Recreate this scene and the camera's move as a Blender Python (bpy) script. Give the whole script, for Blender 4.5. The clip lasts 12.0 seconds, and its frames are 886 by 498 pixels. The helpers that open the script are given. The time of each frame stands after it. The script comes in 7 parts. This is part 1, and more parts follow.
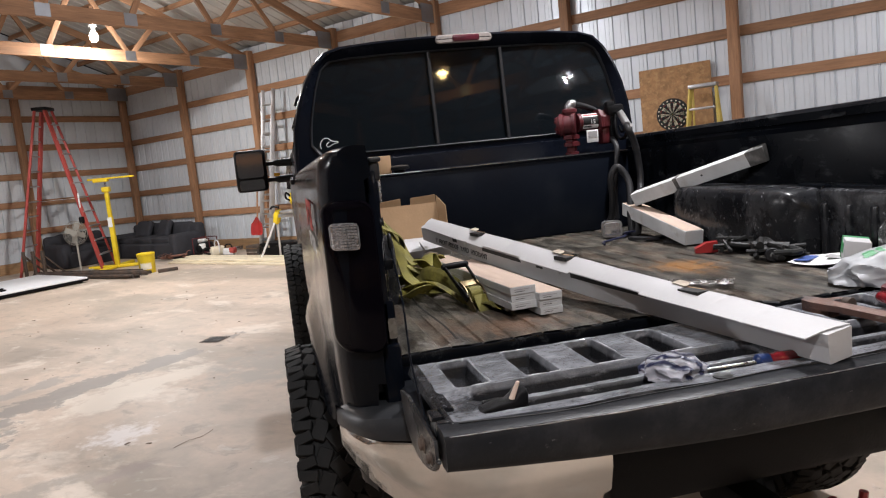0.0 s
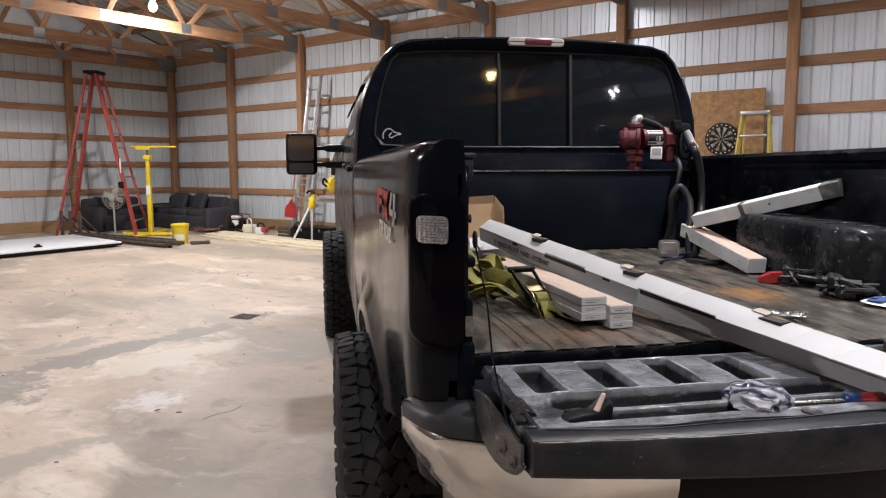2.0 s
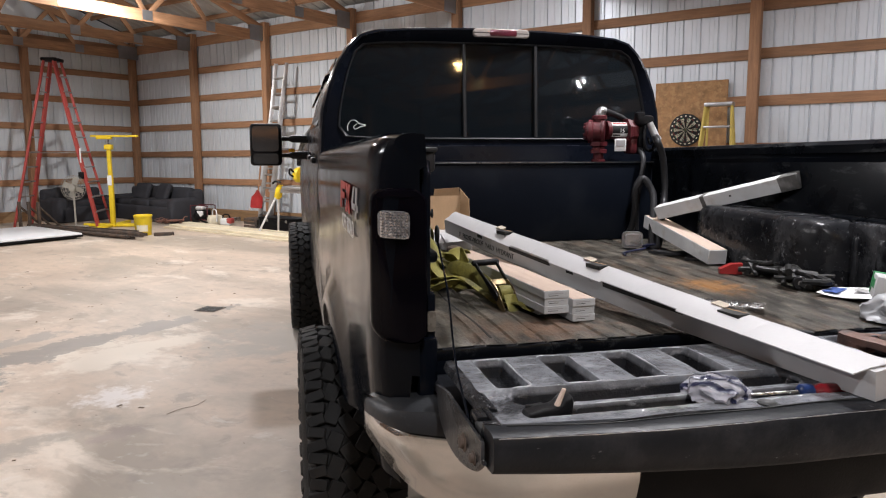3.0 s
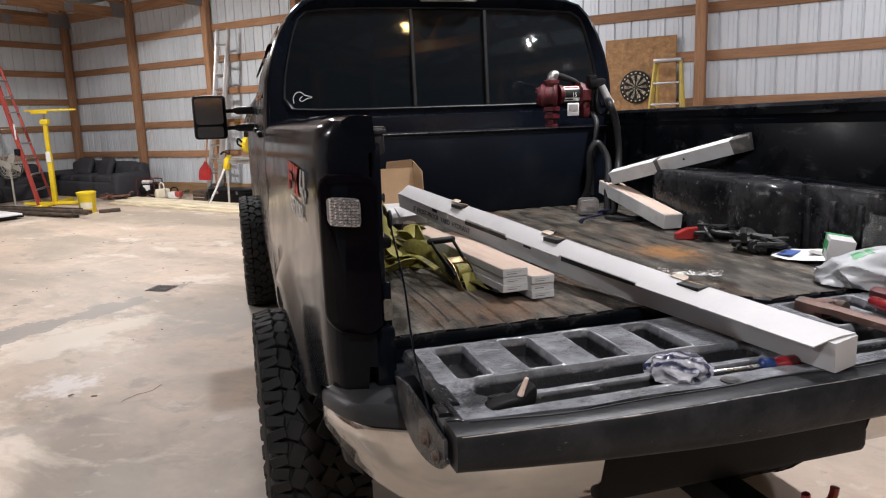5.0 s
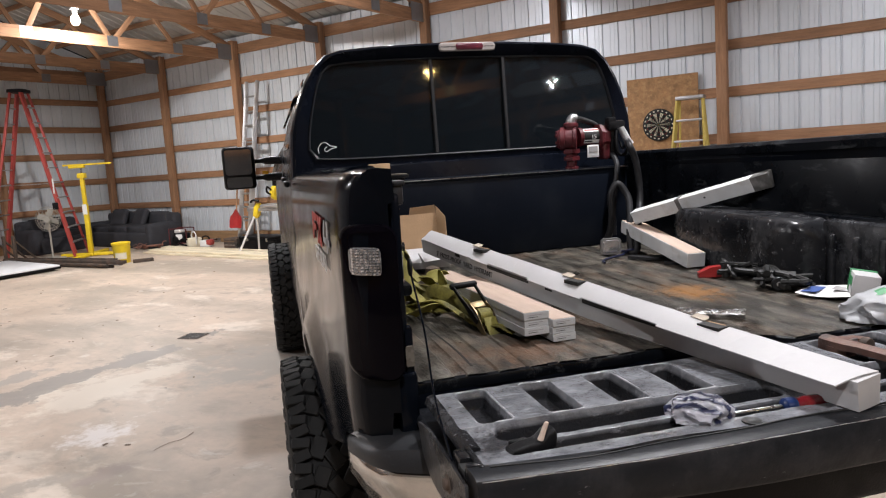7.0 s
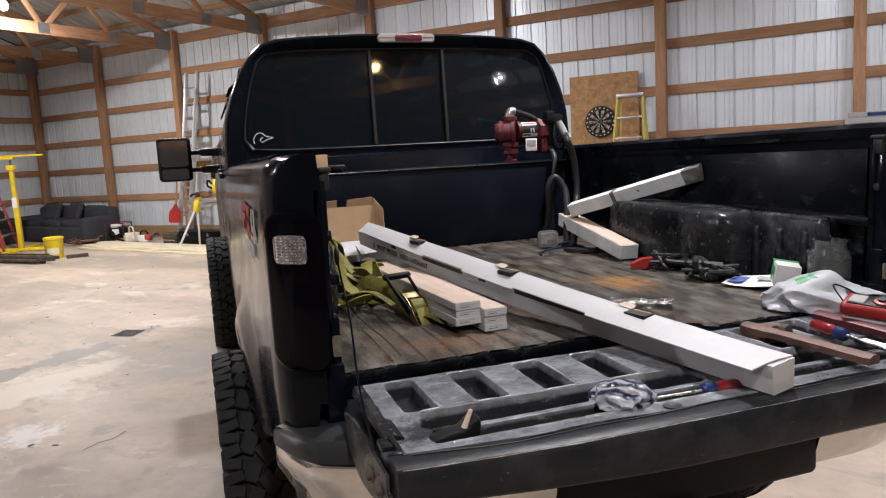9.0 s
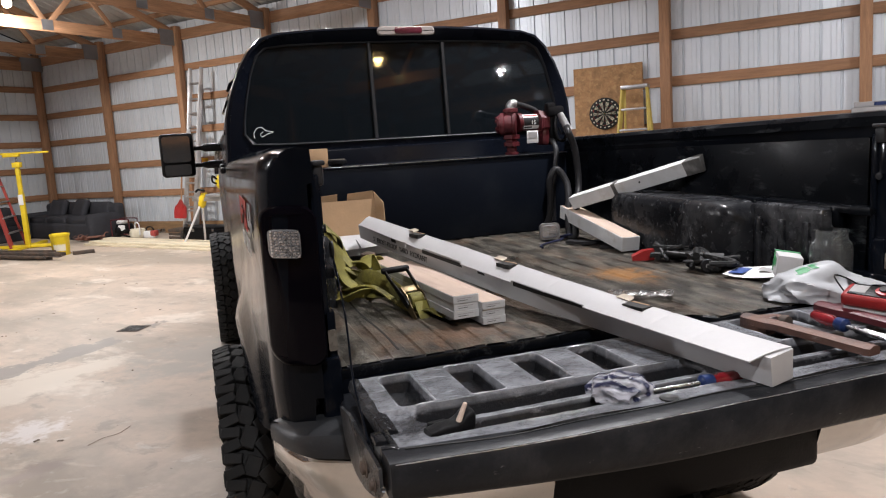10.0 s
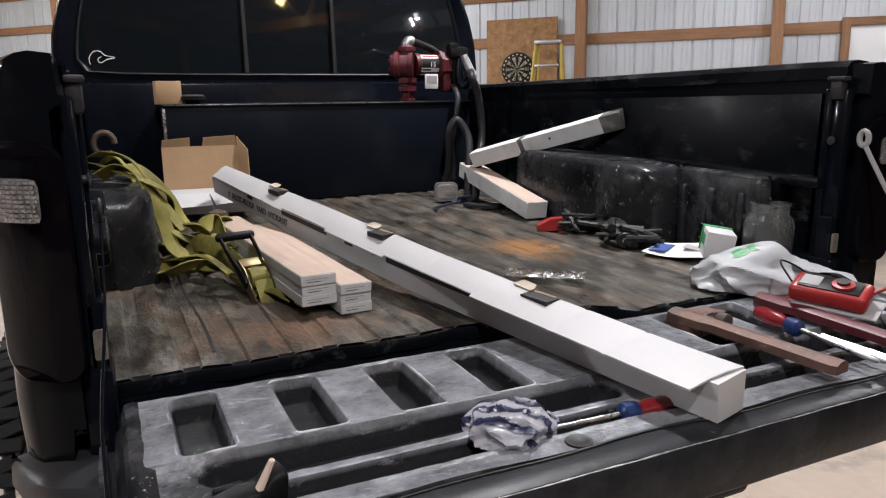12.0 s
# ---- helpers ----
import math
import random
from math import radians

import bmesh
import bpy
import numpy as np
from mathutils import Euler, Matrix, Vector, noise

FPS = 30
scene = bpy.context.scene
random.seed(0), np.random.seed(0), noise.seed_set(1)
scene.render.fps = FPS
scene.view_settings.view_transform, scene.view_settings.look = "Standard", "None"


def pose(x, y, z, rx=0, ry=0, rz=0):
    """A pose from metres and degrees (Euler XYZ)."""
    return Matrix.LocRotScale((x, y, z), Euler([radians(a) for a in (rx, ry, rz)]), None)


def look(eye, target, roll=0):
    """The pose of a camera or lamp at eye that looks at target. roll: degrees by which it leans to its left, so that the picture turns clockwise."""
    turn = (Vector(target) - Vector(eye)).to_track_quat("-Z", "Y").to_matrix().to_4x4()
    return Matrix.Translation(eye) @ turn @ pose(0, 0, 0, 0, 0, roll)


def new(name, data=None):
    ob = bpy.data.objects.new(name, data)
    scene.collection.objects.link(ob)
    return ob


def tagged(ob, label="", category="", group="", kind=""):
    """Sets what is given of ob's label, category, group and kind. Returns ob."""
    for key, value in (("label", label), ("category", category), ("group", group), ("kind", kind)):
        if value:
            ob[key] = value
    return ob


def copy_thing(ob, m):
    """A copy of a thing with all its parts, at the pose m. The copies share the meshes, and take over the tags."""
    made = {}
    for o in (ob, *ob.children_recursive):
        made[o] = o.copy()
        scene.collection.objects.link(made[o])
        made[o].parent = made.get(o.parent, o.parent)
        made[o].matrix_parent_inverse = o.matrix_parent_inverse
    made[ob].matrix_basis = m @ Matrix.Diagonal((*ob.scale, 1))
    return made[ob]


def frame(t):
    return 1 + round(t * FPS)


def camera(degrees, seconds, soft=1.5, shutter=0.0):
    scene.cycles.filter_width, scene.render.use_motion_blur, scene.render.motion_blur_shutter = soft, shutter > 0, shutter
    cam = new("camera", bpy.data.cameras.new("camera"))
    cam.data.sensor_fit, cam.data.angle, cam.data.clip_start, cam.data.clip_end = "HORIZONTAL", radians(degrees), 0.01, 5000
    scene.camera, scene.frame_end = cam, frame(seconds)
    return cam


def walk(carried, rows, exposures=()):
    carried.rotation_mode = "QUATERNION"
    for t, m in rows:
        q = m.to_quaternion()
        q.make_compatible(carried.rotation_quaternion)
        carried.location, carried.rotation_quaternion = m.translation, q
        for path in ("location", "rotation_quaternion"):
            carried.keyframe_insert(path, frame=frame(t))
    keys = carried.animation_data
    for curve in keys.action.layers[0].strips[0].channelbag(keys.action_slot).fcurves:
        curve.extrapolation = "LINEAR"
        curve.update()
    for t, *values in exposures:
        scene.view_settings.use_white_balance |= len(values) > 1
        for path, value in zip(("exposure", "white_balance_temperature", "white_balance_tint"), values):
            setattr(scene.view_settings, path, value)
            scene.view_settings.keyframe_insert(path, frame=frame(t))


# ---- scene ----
cam = camera(62.8, 12.0, soft=1.15)
PATH = [
    (0, (-1.038, -1.816, 1.683), (-0.608, 0.12, 1.421), -5.7),
    (0.5, (-1.149, -1.81, 1.693), (-0.773, 0.137, 1.432), -5.1),
    (1, (-1.188, -1.799, 1.697), (-0.845, 0.157, 1.458), -2.4),
    (1.5, (-1.19, -1.787, 1.689), (-0.838, 0.166, 1.446), -0.6),
    (2, (-1.185, -1.774, 1.686), (-0.815, 0.174, 1.427), 0.0),
    (2.5, (-1.177, -1.774, 1.687), (-0.784, 0.167, 1.412), 0.4),
    (3, (-1.166, -1.766, 1.697), (-0.713, 0.161, 1.41), 0.1),
    (3.5, (-1.14, -1.729, 1.726), (-0.586, 0.159, 1.368), -1.1),
    (5.5, (-1.145, -1.697, 1.75), (-0.593, 0.185, 1.356), -2.0),
    (6, (-1.165, -1.724, 1.764), (-0.678, 0.183, 1.411), -3.4),
    (6.5, (-1.142, -1.735, 1.759), (-0.668, 0.184, 1.452), -3.9),
    (7, (-1.13, -1.739, 1.759), (-0.634, 0.178, 1.482), -3.4),
    (9, (-1.082, -1.739, 1.736), (-0.45, 0.135, 1.441), -2.8),
    (9.5, (-1.072, -1.752, 1.734), (-0.446, 0.123, 1.431), -3.0),
    (10, (-1.055, -1.738, 1.731), (-0.441, 0.14, 1.42), -3.3),
    (10.5, (-0.965, -1.718, 1.731), (-0.504, 0.205, 1.434), -4.6),
    (11, (-0.893, -1.635, 1.712), (-0.41, 0.278, 1.384), -3.3),
    (11.5, (-0.843, -1.475, 1.727), (-0.15, 0.368, 1.375), -1.0),
    (12, (-0.771, -1.31, 1.669), (0.059, 0.456, 1.232), -0.3),
]
walk(cam, [(t, look(eye, target, roll)) for t, eye, target, roll in PATH])

# ---- light ----
BARN = pose(0, 0, 0, -1.27, 0, 0) @ pose(-4.387, 17.482, 0.131, 0, 0, -48.11)
BAY, EAVE, SPAN, LENGTH = 2.375, 4.24, 14.25, 28.5
COOL = (1.0, 0.99, 1.03)
# First six seen or inferred; the last four are unseen fill lamps, added.
LAMPS = [(5.02, -3.47, 4.28, 215, (1.0, 0.96, 0.93)), (10.0, -4.85, 4.35, 130, COOL), (10.7, -2.75, 4.4, 54, COOL), (16.0, -6.8, 4.45, 190, COOL), (26.2, -10.28, 4.47, 200, COOL),
         (23.0, -11.62, 4.42, 45, (1.0, 0.66, 0.25)), (17.3, -10.8, 4.4, 115, COOL), (10.5, -12.4, 4.4, 210, COOL), (4.7, -10.9, 4.4, 340, COOL), (18.5, -2.6, 4.4, 90, COOL)]
world = bpy.data.worlds.new("night")
scene.world = world
world.use_nodes = True
world.node_tree.nodes["Background"].inputs[0].default_value = (0.02, 0.022, 0.03, 1)
world.node_tree.nodes["Background"].inputs[1].default_value = 0.3


# ---- materials ----
def mat(name, color, rough=0.6, metal=0.0, vary=0.15, scale=6.0, fine=60.0, bump=0.1, second=None, patch=(0.5, 0.7), patch_scale=1.5, rough_vary=0.1,
        coat=0.0, stretch=(1, 1, 1), island=0.0, transmission=0.0, ior=1.45, spec=0.5, detail=6.0, scratch=None):
    """A node material: base colour varied at two scales, a second colour in noise patches, rough and relief from the fine grain."""
    m = bpy.data.materials.new(name)
    m.use_nodes = True
    nt = m.node_tree
    n, link = nt.nodes, nt.links.new
    p = n["Principled BSDF"]
    tc = n.new("ShaderNodeTexCoord")
    mp = n.new("ShaderNodeMapping")
    mp.inputs["Scale"].default_value = stretch
    link(tc.outputs["Object"], mp.inputs["Vector"])
    co = mp.outputs["Vector"]

    def noise_tex(s, d=detail):
        t = n.new("ShaderNodeTexNoise")
        t.inputs["Scale"].default_value, t.inputs["Detail"].default_value, t.inputs["Roughness"].default_value = s, d, 0.6
        link(co, t.inputs["Vector"])
        return t.outputs["Fac"]

    def ramp(fac, a, b, lo, hi):
        r = n.new("ShaderNodeMapRange")
        r.inputs["From Min"].default_value, r.inputs["From Max"].default_value = a, b
        r.inputs["To Min"].default_value, r.inputs["To Max"].default_value = lo, hi
        link(fac, r.inputs["Value"])
        return r.outputs["Result"]

    def mix(fac, a, b, kind="MIX"):
        x = n.new("ShaderNodeMix")
        x.data_type, x.blend_type = "RGBA", kind
        for sock, v in ((x.inputs[0], fac), (x.inputs[6], a), (x.inputs[7], b)):
            if isinstance(v, (int, float)):
                sock.default_value = v
            elif isinstance(v, tuple):
                sock.default_value = (*v[:3], 1)
            else:
                link(v, sock)
        return x.outputs[2]

    big, small = noise_tex(scale), noise_tex(fine)
    dark = tuple(c * (1 - vary * 1.4) for c in color)
    lite = tuple(min(1, c * (1 + vary)) for c in color)
    col = mix(ramp(big, 0.3, 0.7, 0, 1), dark, lite)
    col = mix(ramp(small, 0.3, 0.7, 0, min(1, vary * 2)), col, tuple(c * 0.72 for c in color))
    if second:
        pt = noise_tex(patch_scale, 8)
        col = mix(ramp(pt, *patch, 0, 1), col, second)
    for tone, s_scale, s_stretch, s_lo, s_hi, s_amount in ([scratch] if isinstance(scratch, tuple) else scratch or []):
        m2 = n.new("ShaderNodeMapping")
        m2.inputs["Scale"].default_value = s_stretch
        link(tc.outputs["Object"], m2.inputs["Vector"])
        st = n.new("ShaderNodeTexNoise")
        st.inputs["Scale"].default_value, st.inputs["Detail"].default_value, st.inputs["Roughness"].default_value, st.inputs["Distortion"].default_value = s_scale, 10, 0.72, 0.15
        link(m2.outputs["Vector"], st.inputs["Vector"])
        col = mix(ramp(st.outputs["Fac"], s_lo, s_hi, 0, s_amount), col, tone)
    if island:
        oi = n.new("ShaderNodeObjectInfo")
        hs = n.new("ShaderNodeHueSaturation")
        link(ramp(oi.outputs["Random"], 0, 1, 1 - island, 1 + island), hs.inputs["Value"])
        link(col, hs.inputs["Color"])
        col = hs.outputs["Color"]
    link(col, p.inputs["Base Color"])
    link(ramp(big, 0.25, 0.75, max(0.02, rough - rough_vary), min(1, rough + rough_vary)), p.inputs["Roughness"])
    p.inputs["Metallic"].default_value = metal
    p.inputs["IOR"].default_value = ior
    p.inputs["Specular IOR Level"].default_value = spec
    p.inputs["Transmission Weight"].default_value = transmission
    p.inputs["Coat Weight"].default_value, p.inputs["Coat Roughness"].default_value = coat, 0.06
    if bump:
        b = n.new("ShaderNodeBump")
        b.inputs["Strength"].default_value, b.inputs["Distance"].default_value = bump, 0.01
        link(small, b.inputs["Height"])
        link(b.outputs["Normal"], p.inputs["Normal"])
    return m


def concrete():
    """Worn grey-beige slab: large mottling, damp grey stains, pale scuffs, small dark specks."""
    m = mat("concrete", (0.515, 0.424, 0.348), 0.55, vary=0.16, scale=0.9, fine=16, bump=0.06, rough_vary=0.12)
    nt = m.node_tree
    n, link = nt.nodes, nt.links.new
    p = n["Principled BSDF"]
    tc = n["Texture Coordinate"]
    base = p.inputs["Base Color"].links[0].from_socket

    def layer(base, color, s, lo, hi, amount, stretch=(1, 1, 1), detail=9, rot=0.0):
        mp = n.new("ShaderNodeMapping")
        mp.inputs["Scale"].default_value = stretch
        mp.inputs["Rotation"].default_value = (0, 0, rot)
        link(tc.outputs["Object"], mp.inputs["Vector"])
        t = n.new("ShaderNodeTexNoise")
        t.inputs["Scale"].default_value, t.inputs["Detail"].default_value, t.inputs["Roughness"].default_value = s, detail, 0.62
        t.inputs["Distortion"].default_value = 0.4
        link(mp.outputs["Vector"], t.inputs["Vector"])
        r = n.new("ShaderNodeMapRange")
        r.inputs["From Min"].default_value, r.inputs["From Max"].default_value, r.inputs["To Max"].default_value = lo, hi, amount
        link(t.outputs["Fac"], r.inputs["Value"])
        x = n.new("ShaderNodeMix")
        x.data_type = "RGBA"
        link(r.outputs["Result"], x.inputs[0])
        link(base, x.inputs[6])
        x.inputs[7].default_value = (*color, 1)
        return x.outputs[2]

    base = layer(base, (0.54, 0.43, 0.345), 0.22, 0.45, 0.6, 0.7)
    base = layer(base, (0.315, 0.272, 0.226), 0.36, 0.5, 0.6, 0.8, (1, 2.1, 1), rot=0.55)
    base = layer(base, (0.36, 0.315, 0.262), 0.75, 0.52, 0.66, 0.6, (1, 1.5, 1), rot=-0.3)
    base = layer(base, (0.64, 0.565, 0.485), 0.9, 0.57, 0.64, 0.7, (1, 1.7, 1), rot=0.35)
    base = layer(base, (0.26, 0.23, 0.2), 2.6, 0.57, 0.66, 0.6, (1, 1.3, 1))
    base = layer(base, (0.36, 0.315, 0.262), 6.5, 0.48, 0.66, 0.4, (1, 1.4, 1))
    base = layer(base, (0.64, 0.6, 0.55), 5.0, 0.62, 0.7, 0.45)
    base = layer(base, (0.16, 0.14, 0.12), 9, 0.7, 0.73, 0.8, (1, 1.8, 1), detail=4)
    base = layer(base, (0.08, 0.07, 0.06), 26, 0.73, 0.76, 0.8, detail=3)
    link(base, p.inputs["Base Color"])
    return m


def wood(name, color, dark=0.55, rough=0.7, along="Z", scale=1.0, island=0.18):
    """Sawn timber: grain drawn along one axis of the piece, a few knots."""
    st = {"X": (1.2, 14, 14), "Y": (14, 1.2, 14), "Z": (14, 14, 1.2)}[along]
    return mat(name, color, rough, vary=0.28, scale=2.0 * scale, fine=9 * scale, bump=0.12, second=tuple(c * dark for c in color), patch=(0.58, 0.75),
               patch_scale=3.0 * scale, stretch=st, island=island)


M = {}
M["concrete"] = concrete()
M["steel_sheet"] = mat("steel_sheet", (0.62, 0.665, 0.715), 0.36, 0.15, vary=0.08, scale=1.2, fine=25, bump=0.02, second=(0.5, 0.5, 0.5), patch=(0.6, 0.85), patch_scale=0.8, stretch=(1, 1, 0.35), island=0.04)
M["low_bounce_sheet"] = mat("low_bounce_sheet", (0.05, 0.05, 0.052), 0.6, vary=0.15, scale=1.5, fine=25, bump=0.02)
M["roof_sheet"] = mat("roof_sheet", (0.5, 0.49, 0.47), 0.45, 0.3, vary=0.15, scale=1.5, fine=25, bump=0.02, second=(0.3, 0.29, 0.28), patch=(0.55, 0.75), patch_scale=0.9)
M["wood_x"] = wood("wood_x", (0.345, 0.187, 0.102), along="X")
M["wood_y"] = wood("wood_y", (0.345, 0.187, 0.102), along="Y")
M["wood_z"] = wood("wood_z", (0.345, 0.187, 0.102), along="Z")
M["treated"] = wood("treated", (0.3, 0.18, 0.09), along="X")
M["plate"] = mat("plate", (0.3, 0.31, 0.33), 0.45, 0.9, vary=0.1, scale=8, fine=120, bump=0.15)
M["black_paint"] = mat("black_paint", (0.004, 0.0055, 0.009), 0.08, 0.0, vary=0.2, scale=3, fine=40, bump=0.0, second=(0.009, 0.009, 0.01), patch=(0.5, 0.9), patch_scale=1.6, rough_vary=0.05, coat=0.03, spec=0.14)
M["dusty_paint"] = mat("dusty_paint", (0.004, 0.005, 0.0075), 0.15, 0.0, vary=0.2, scale=3, fine=60, bump=0.0, second=(0.008, 0.0078, 0.0076), patch=(0.5, 0.8), patch_scale=2.2, rough_vary=0.06, spec=0.06, scratch=((0.05, 0.047, 0.044), 5, (1, 1, 0.5), 0.6, 0.9, 0.07))
M["cab_paint"] = mat("cab_paint", (0.0065, 0.008, 0.0125), 0.24, 0.0, vary=0.2, scale=3, fine=40, bump=0.0, second=(0.007, 0.007, 0.008), patch=(0.5, 0.9), patch_scale=1.6, rough_vary=0.1, coat=0.0, spec=0.1)
M["jar_glass"] = mat("jar_glass", (0.85, 0.88, 0.88), 0.06, vary=0.05, bump=0.0, rough_vary=0.03, transmission=0.95, ior=1.45)
M["film"] = mat("film", (0.8, 0.8, 0.8), 0.22, vary=0.05, scale=20, fine=40, bump=0.1, rough_vary=0.05, transmission=0.97, ior=1.15)
M["grip_red"] = mat("grip_red", (0.2, 0.012, 0.018), 0.15, vary=0.3, scale=25, fine=60, bump=0.02, coat=0.5)
M["dull_paint"] = mat("dull_paint", (0.0045, 0.006, 0.0105), 0.26, 0.0, vary=0.2, scale=3, fine=40, bump=0.0, rough_vary=0.08, spec=0.12)
M["black_plastic"] = mat("black_plastic", (0.008, 0.008, 0.009), 0.45, vary=0.3, scale=8, fine=150, bump=0.12, rough_vary=0.15, spec=0.14, scratch=((0.09, 0.09, 0.09), 22, (1, 0.5, 1), 0.64, 0.8, 0.3))
M["liner"] = mat("liner", (0.004, 0.005, 0.007), 0.28, vary=0.3, scale=5, fine=60, bump=0.05, rough_vary=0.14, spec=0.11, scratch=((0.2, 0.21, 0.22), 14, (1.5, 0.5, 1.6), 0.56, 0.86, 0.4))
M["housing"] = mat("housing", (0.012, 0.0125, 0.0145), 0.24, vary=0.4, scale=6, fine=70, bump=0.08, second=(0.03, 0.03, 0.032), patch=(0.5, 0.72), patch_scale=5, rough_vary=0.16, spec=0.3, scratch=[((0.22, 0.225, 0.235), 6, (1.0, 1.2, 0.9), 0.5, 0.84, 0.5), ((0.55, 0.55, 0.56), 48, (1.0, 1.0, 1.0), 0.62, 0.7, 0.75), ((0.5, 0.5, 0.52), 17, (1.0, 1.3, 0.75), 0.62, 0.72, 0.6)])
M["gate_liner"] = mat("gate_liner", (0.02, 0.021, 0.0245), 0.13, vary=0.45, scale=9, fine=75, bump=0.3, second=(0.016, 0.0165, 0.018), patch=(0.5, 0.68), patch_scale=7, rough_vary=0.16, spec=0.45, scratch=[((0.5, 0.51, 0.54), 30, (0.5, 1.3, 1), 0.54, 0.74, 0.7), ((0.01, 0.01, 0.011), 16, (0.8, 1.2, 1), 0.58, 0.7, 0.7), ((0.6, 0.61, 0.63), 90, (0.3, 1.6, 1), 0.63, 0.72, 0.6)])
M["gate_steel"] = mat("gate_steel", (0.0145, 0.016, 0.0195), 0.38, vary=0.45, scale=4, fine=50, bump=0.12, second=(0.022, 0.022, 0.024), patch=(0.5, 0.85), patch_scale=3, coat=0.0, spec=0.2, scratch=[((0.2, 0.2, 0.2), 30, (0.5, 1, 1), 0.66, 0.78, 0.5), ((0.05, 0.05, 0.054), 6, (1, 1, 1), 0.5, 0.72, 0.6), ((0.3, 0.3, 0.31), 80, (0.35, 1, 1), 0.65, 0.72, 0.6)])
M["mat_rubber"] = mat("mat_rubber", (0.036, 0.0325, 0.027), 0.4, vary=0.5, scale=6, fine=90, bump=0.5, second=(0.115, 0.075, 0.05), patch=(0.5, 0.7), patch_scale=5.0, rough_vary=0.2, stretch=(1.5, 0.5, 1), scratch=[((0.205, 0.185, 0.152), 12, (1.7, 0.65, 1), 0.46, 0.68, 0.7), ((0.008, 0.007, 0.007), 22, (1.5, 0.5, 1), 0.54, 0.64, 0.75), ((0.34, 0.31, 0.28), 55, (1.6, 0.7, 1), 0.6, 0.7, 0.6)])
M["tank_black"] = mat("tank_black", (0.006, 0.008, 0.013), 0.36, vary=0.15, scale=2, fine=90, bump=0.05, second=(0.014, 0.0165, 0.021), patch=(0.5, 0.85), patch_scale=3.5, rough_vary=0.1, spec=0.08, scratch=((0.2, 0.2, 0.2), 40, (1, 1, 0.4), 0.73, 0.8, 0.35))
M["chrome"] = mat("chrome", (0.56, 0.545, 0.52), 0.14, 1.0, vary=0.08, scale=3, fine=40, bump=0.0, rough_vary=0.06, second=(0.5, 0.46, 0.4), patch=(0.55, 0.8), patch_scale=2)
M["steel"] = mat("steel", (0.36, 0.36, 0.37), 0.3, 1.0, vary=0.15, scale=20, fine=200, bump=0.05)
M["aluminium"] = mat("aluminium", (0.5, 0.5, 0.51), 0.4, 0.9, vary=0.12, scale=5, fine=80, bump=0.04)
M["tyre"] = mat("tyre", (0.012, 0.012, 0.012), 0.7, vary=0.25, scale=7, fine=120, bump=0.15, second=(0.025, 0.023, 0.021), patch=(0.55, 0.8), patch_scale=6, spec=0.3, scratch=((0.16, 0.14, 0.12), 24, (1, 1, 1), 0.62, 0.8, 0.3))
M["pad_plastic"] = mat("pad_plastic", (0.017, 0.018, 0.02), 0.42, vary=0.25, scale=8, fine=150, bump=0.08, rough_vary=0.12, spec=0.45, scratch=((0.13, 0.13, 0.135), 22, (1, 0.5, 1), 0.62, 0.8, 0.4))
M["rubber"] = mat("rubber", (0.019, 0.019, 0.021), 0.42, vary=0.2, scale=10, fine=150, bump=0.05, spec=0.35)
M["tint_glass"] = mat("tint_glass", (0.011, 0.015, 0.019), 0.02, vary=0.02, scale=2, fine=30, bump=0.0, rough_vary=0.015, transmission=0.5, spec=0.2)
M["smoke_lens"] = mat("smoke_lens", (0.0025, 0.002, 0.0035), 0.05, vary=0.1, scale=6, fine=60, bump=0.0, rough_vary=0.03, spec=0.04)
M["clear_lens"] = mat("clear_lens", (0.2, 0.2, 0.205), 0.1, vary=0.85, scale=60, fine=95, bump=1.0, stretch=(1.3, 1.3, 0.8), rough_vary=0.05, coat=0.5)
M["tan_lens"] = mat("tan_lens", (0.17, 0.15, 0.125), 0.3, vary=0.2, scale=30, fine=150, bump=0.2)
M["milk_lens"] = mat("milk_lens", (0.33, 0.3, 0.285), 0.15, vary=0.15, scale=20, fine=90, bump=0.05, coat=0.4)
M["red_lens"] = mat("red_lens", (0.085, 0.014, 0.024), 0.12, vary=0.2, scale=20, fine=120, bump=0.2, coat=0.7)
M["red"] = mat("red", (0.34, 0.025, 0.025), 0.35, vary=0.2, scale=6, fine=60, bump=0.06, second=(0.14, 0.018, 0.02), patch=(0.6, 0.8), patch_scale=8)
M["pump_red"] = mat("pump_red", (0.1, 0.015, 0.02), 0.42, vary=0.25, scale=9, fine=90, bump=0.15, second=(0.04, 0.01, 0.013), patch=(0.5, 0.75), patch_scale=10)
M["ladder_red"] = mat("ladder_red", (0.42, 0.07, 0.06), 0.5, vary=0.12, scale=3, fine=40, bump=0.05)
M["yellow"] = mat("yellow", (0.75, 0.55, 0.02), 0.45, vary=0.12, scale=5, fine=50, bump=0.04, second=(0.5, 0.36, 0.03), patch=(0.62, 0.8), patch_scale=4)
M["strap"] = mat("strap", (0.255, 0.225, 0.045), 0.72, vary=0.4, scale=7, fine=180, bump=0.3, second=(0.1, 0.09, 0.025), patch=(0.47, 0.62), patch_scale=9, scratch=[((0.045, 0.04, 0.015), 12, (1, 1, 1), 0.55, 0.75, 0.7), ((0.5, 0.47, 0.14), 20, (1, 1, 1), 0.6, 0.75, 0.5)])
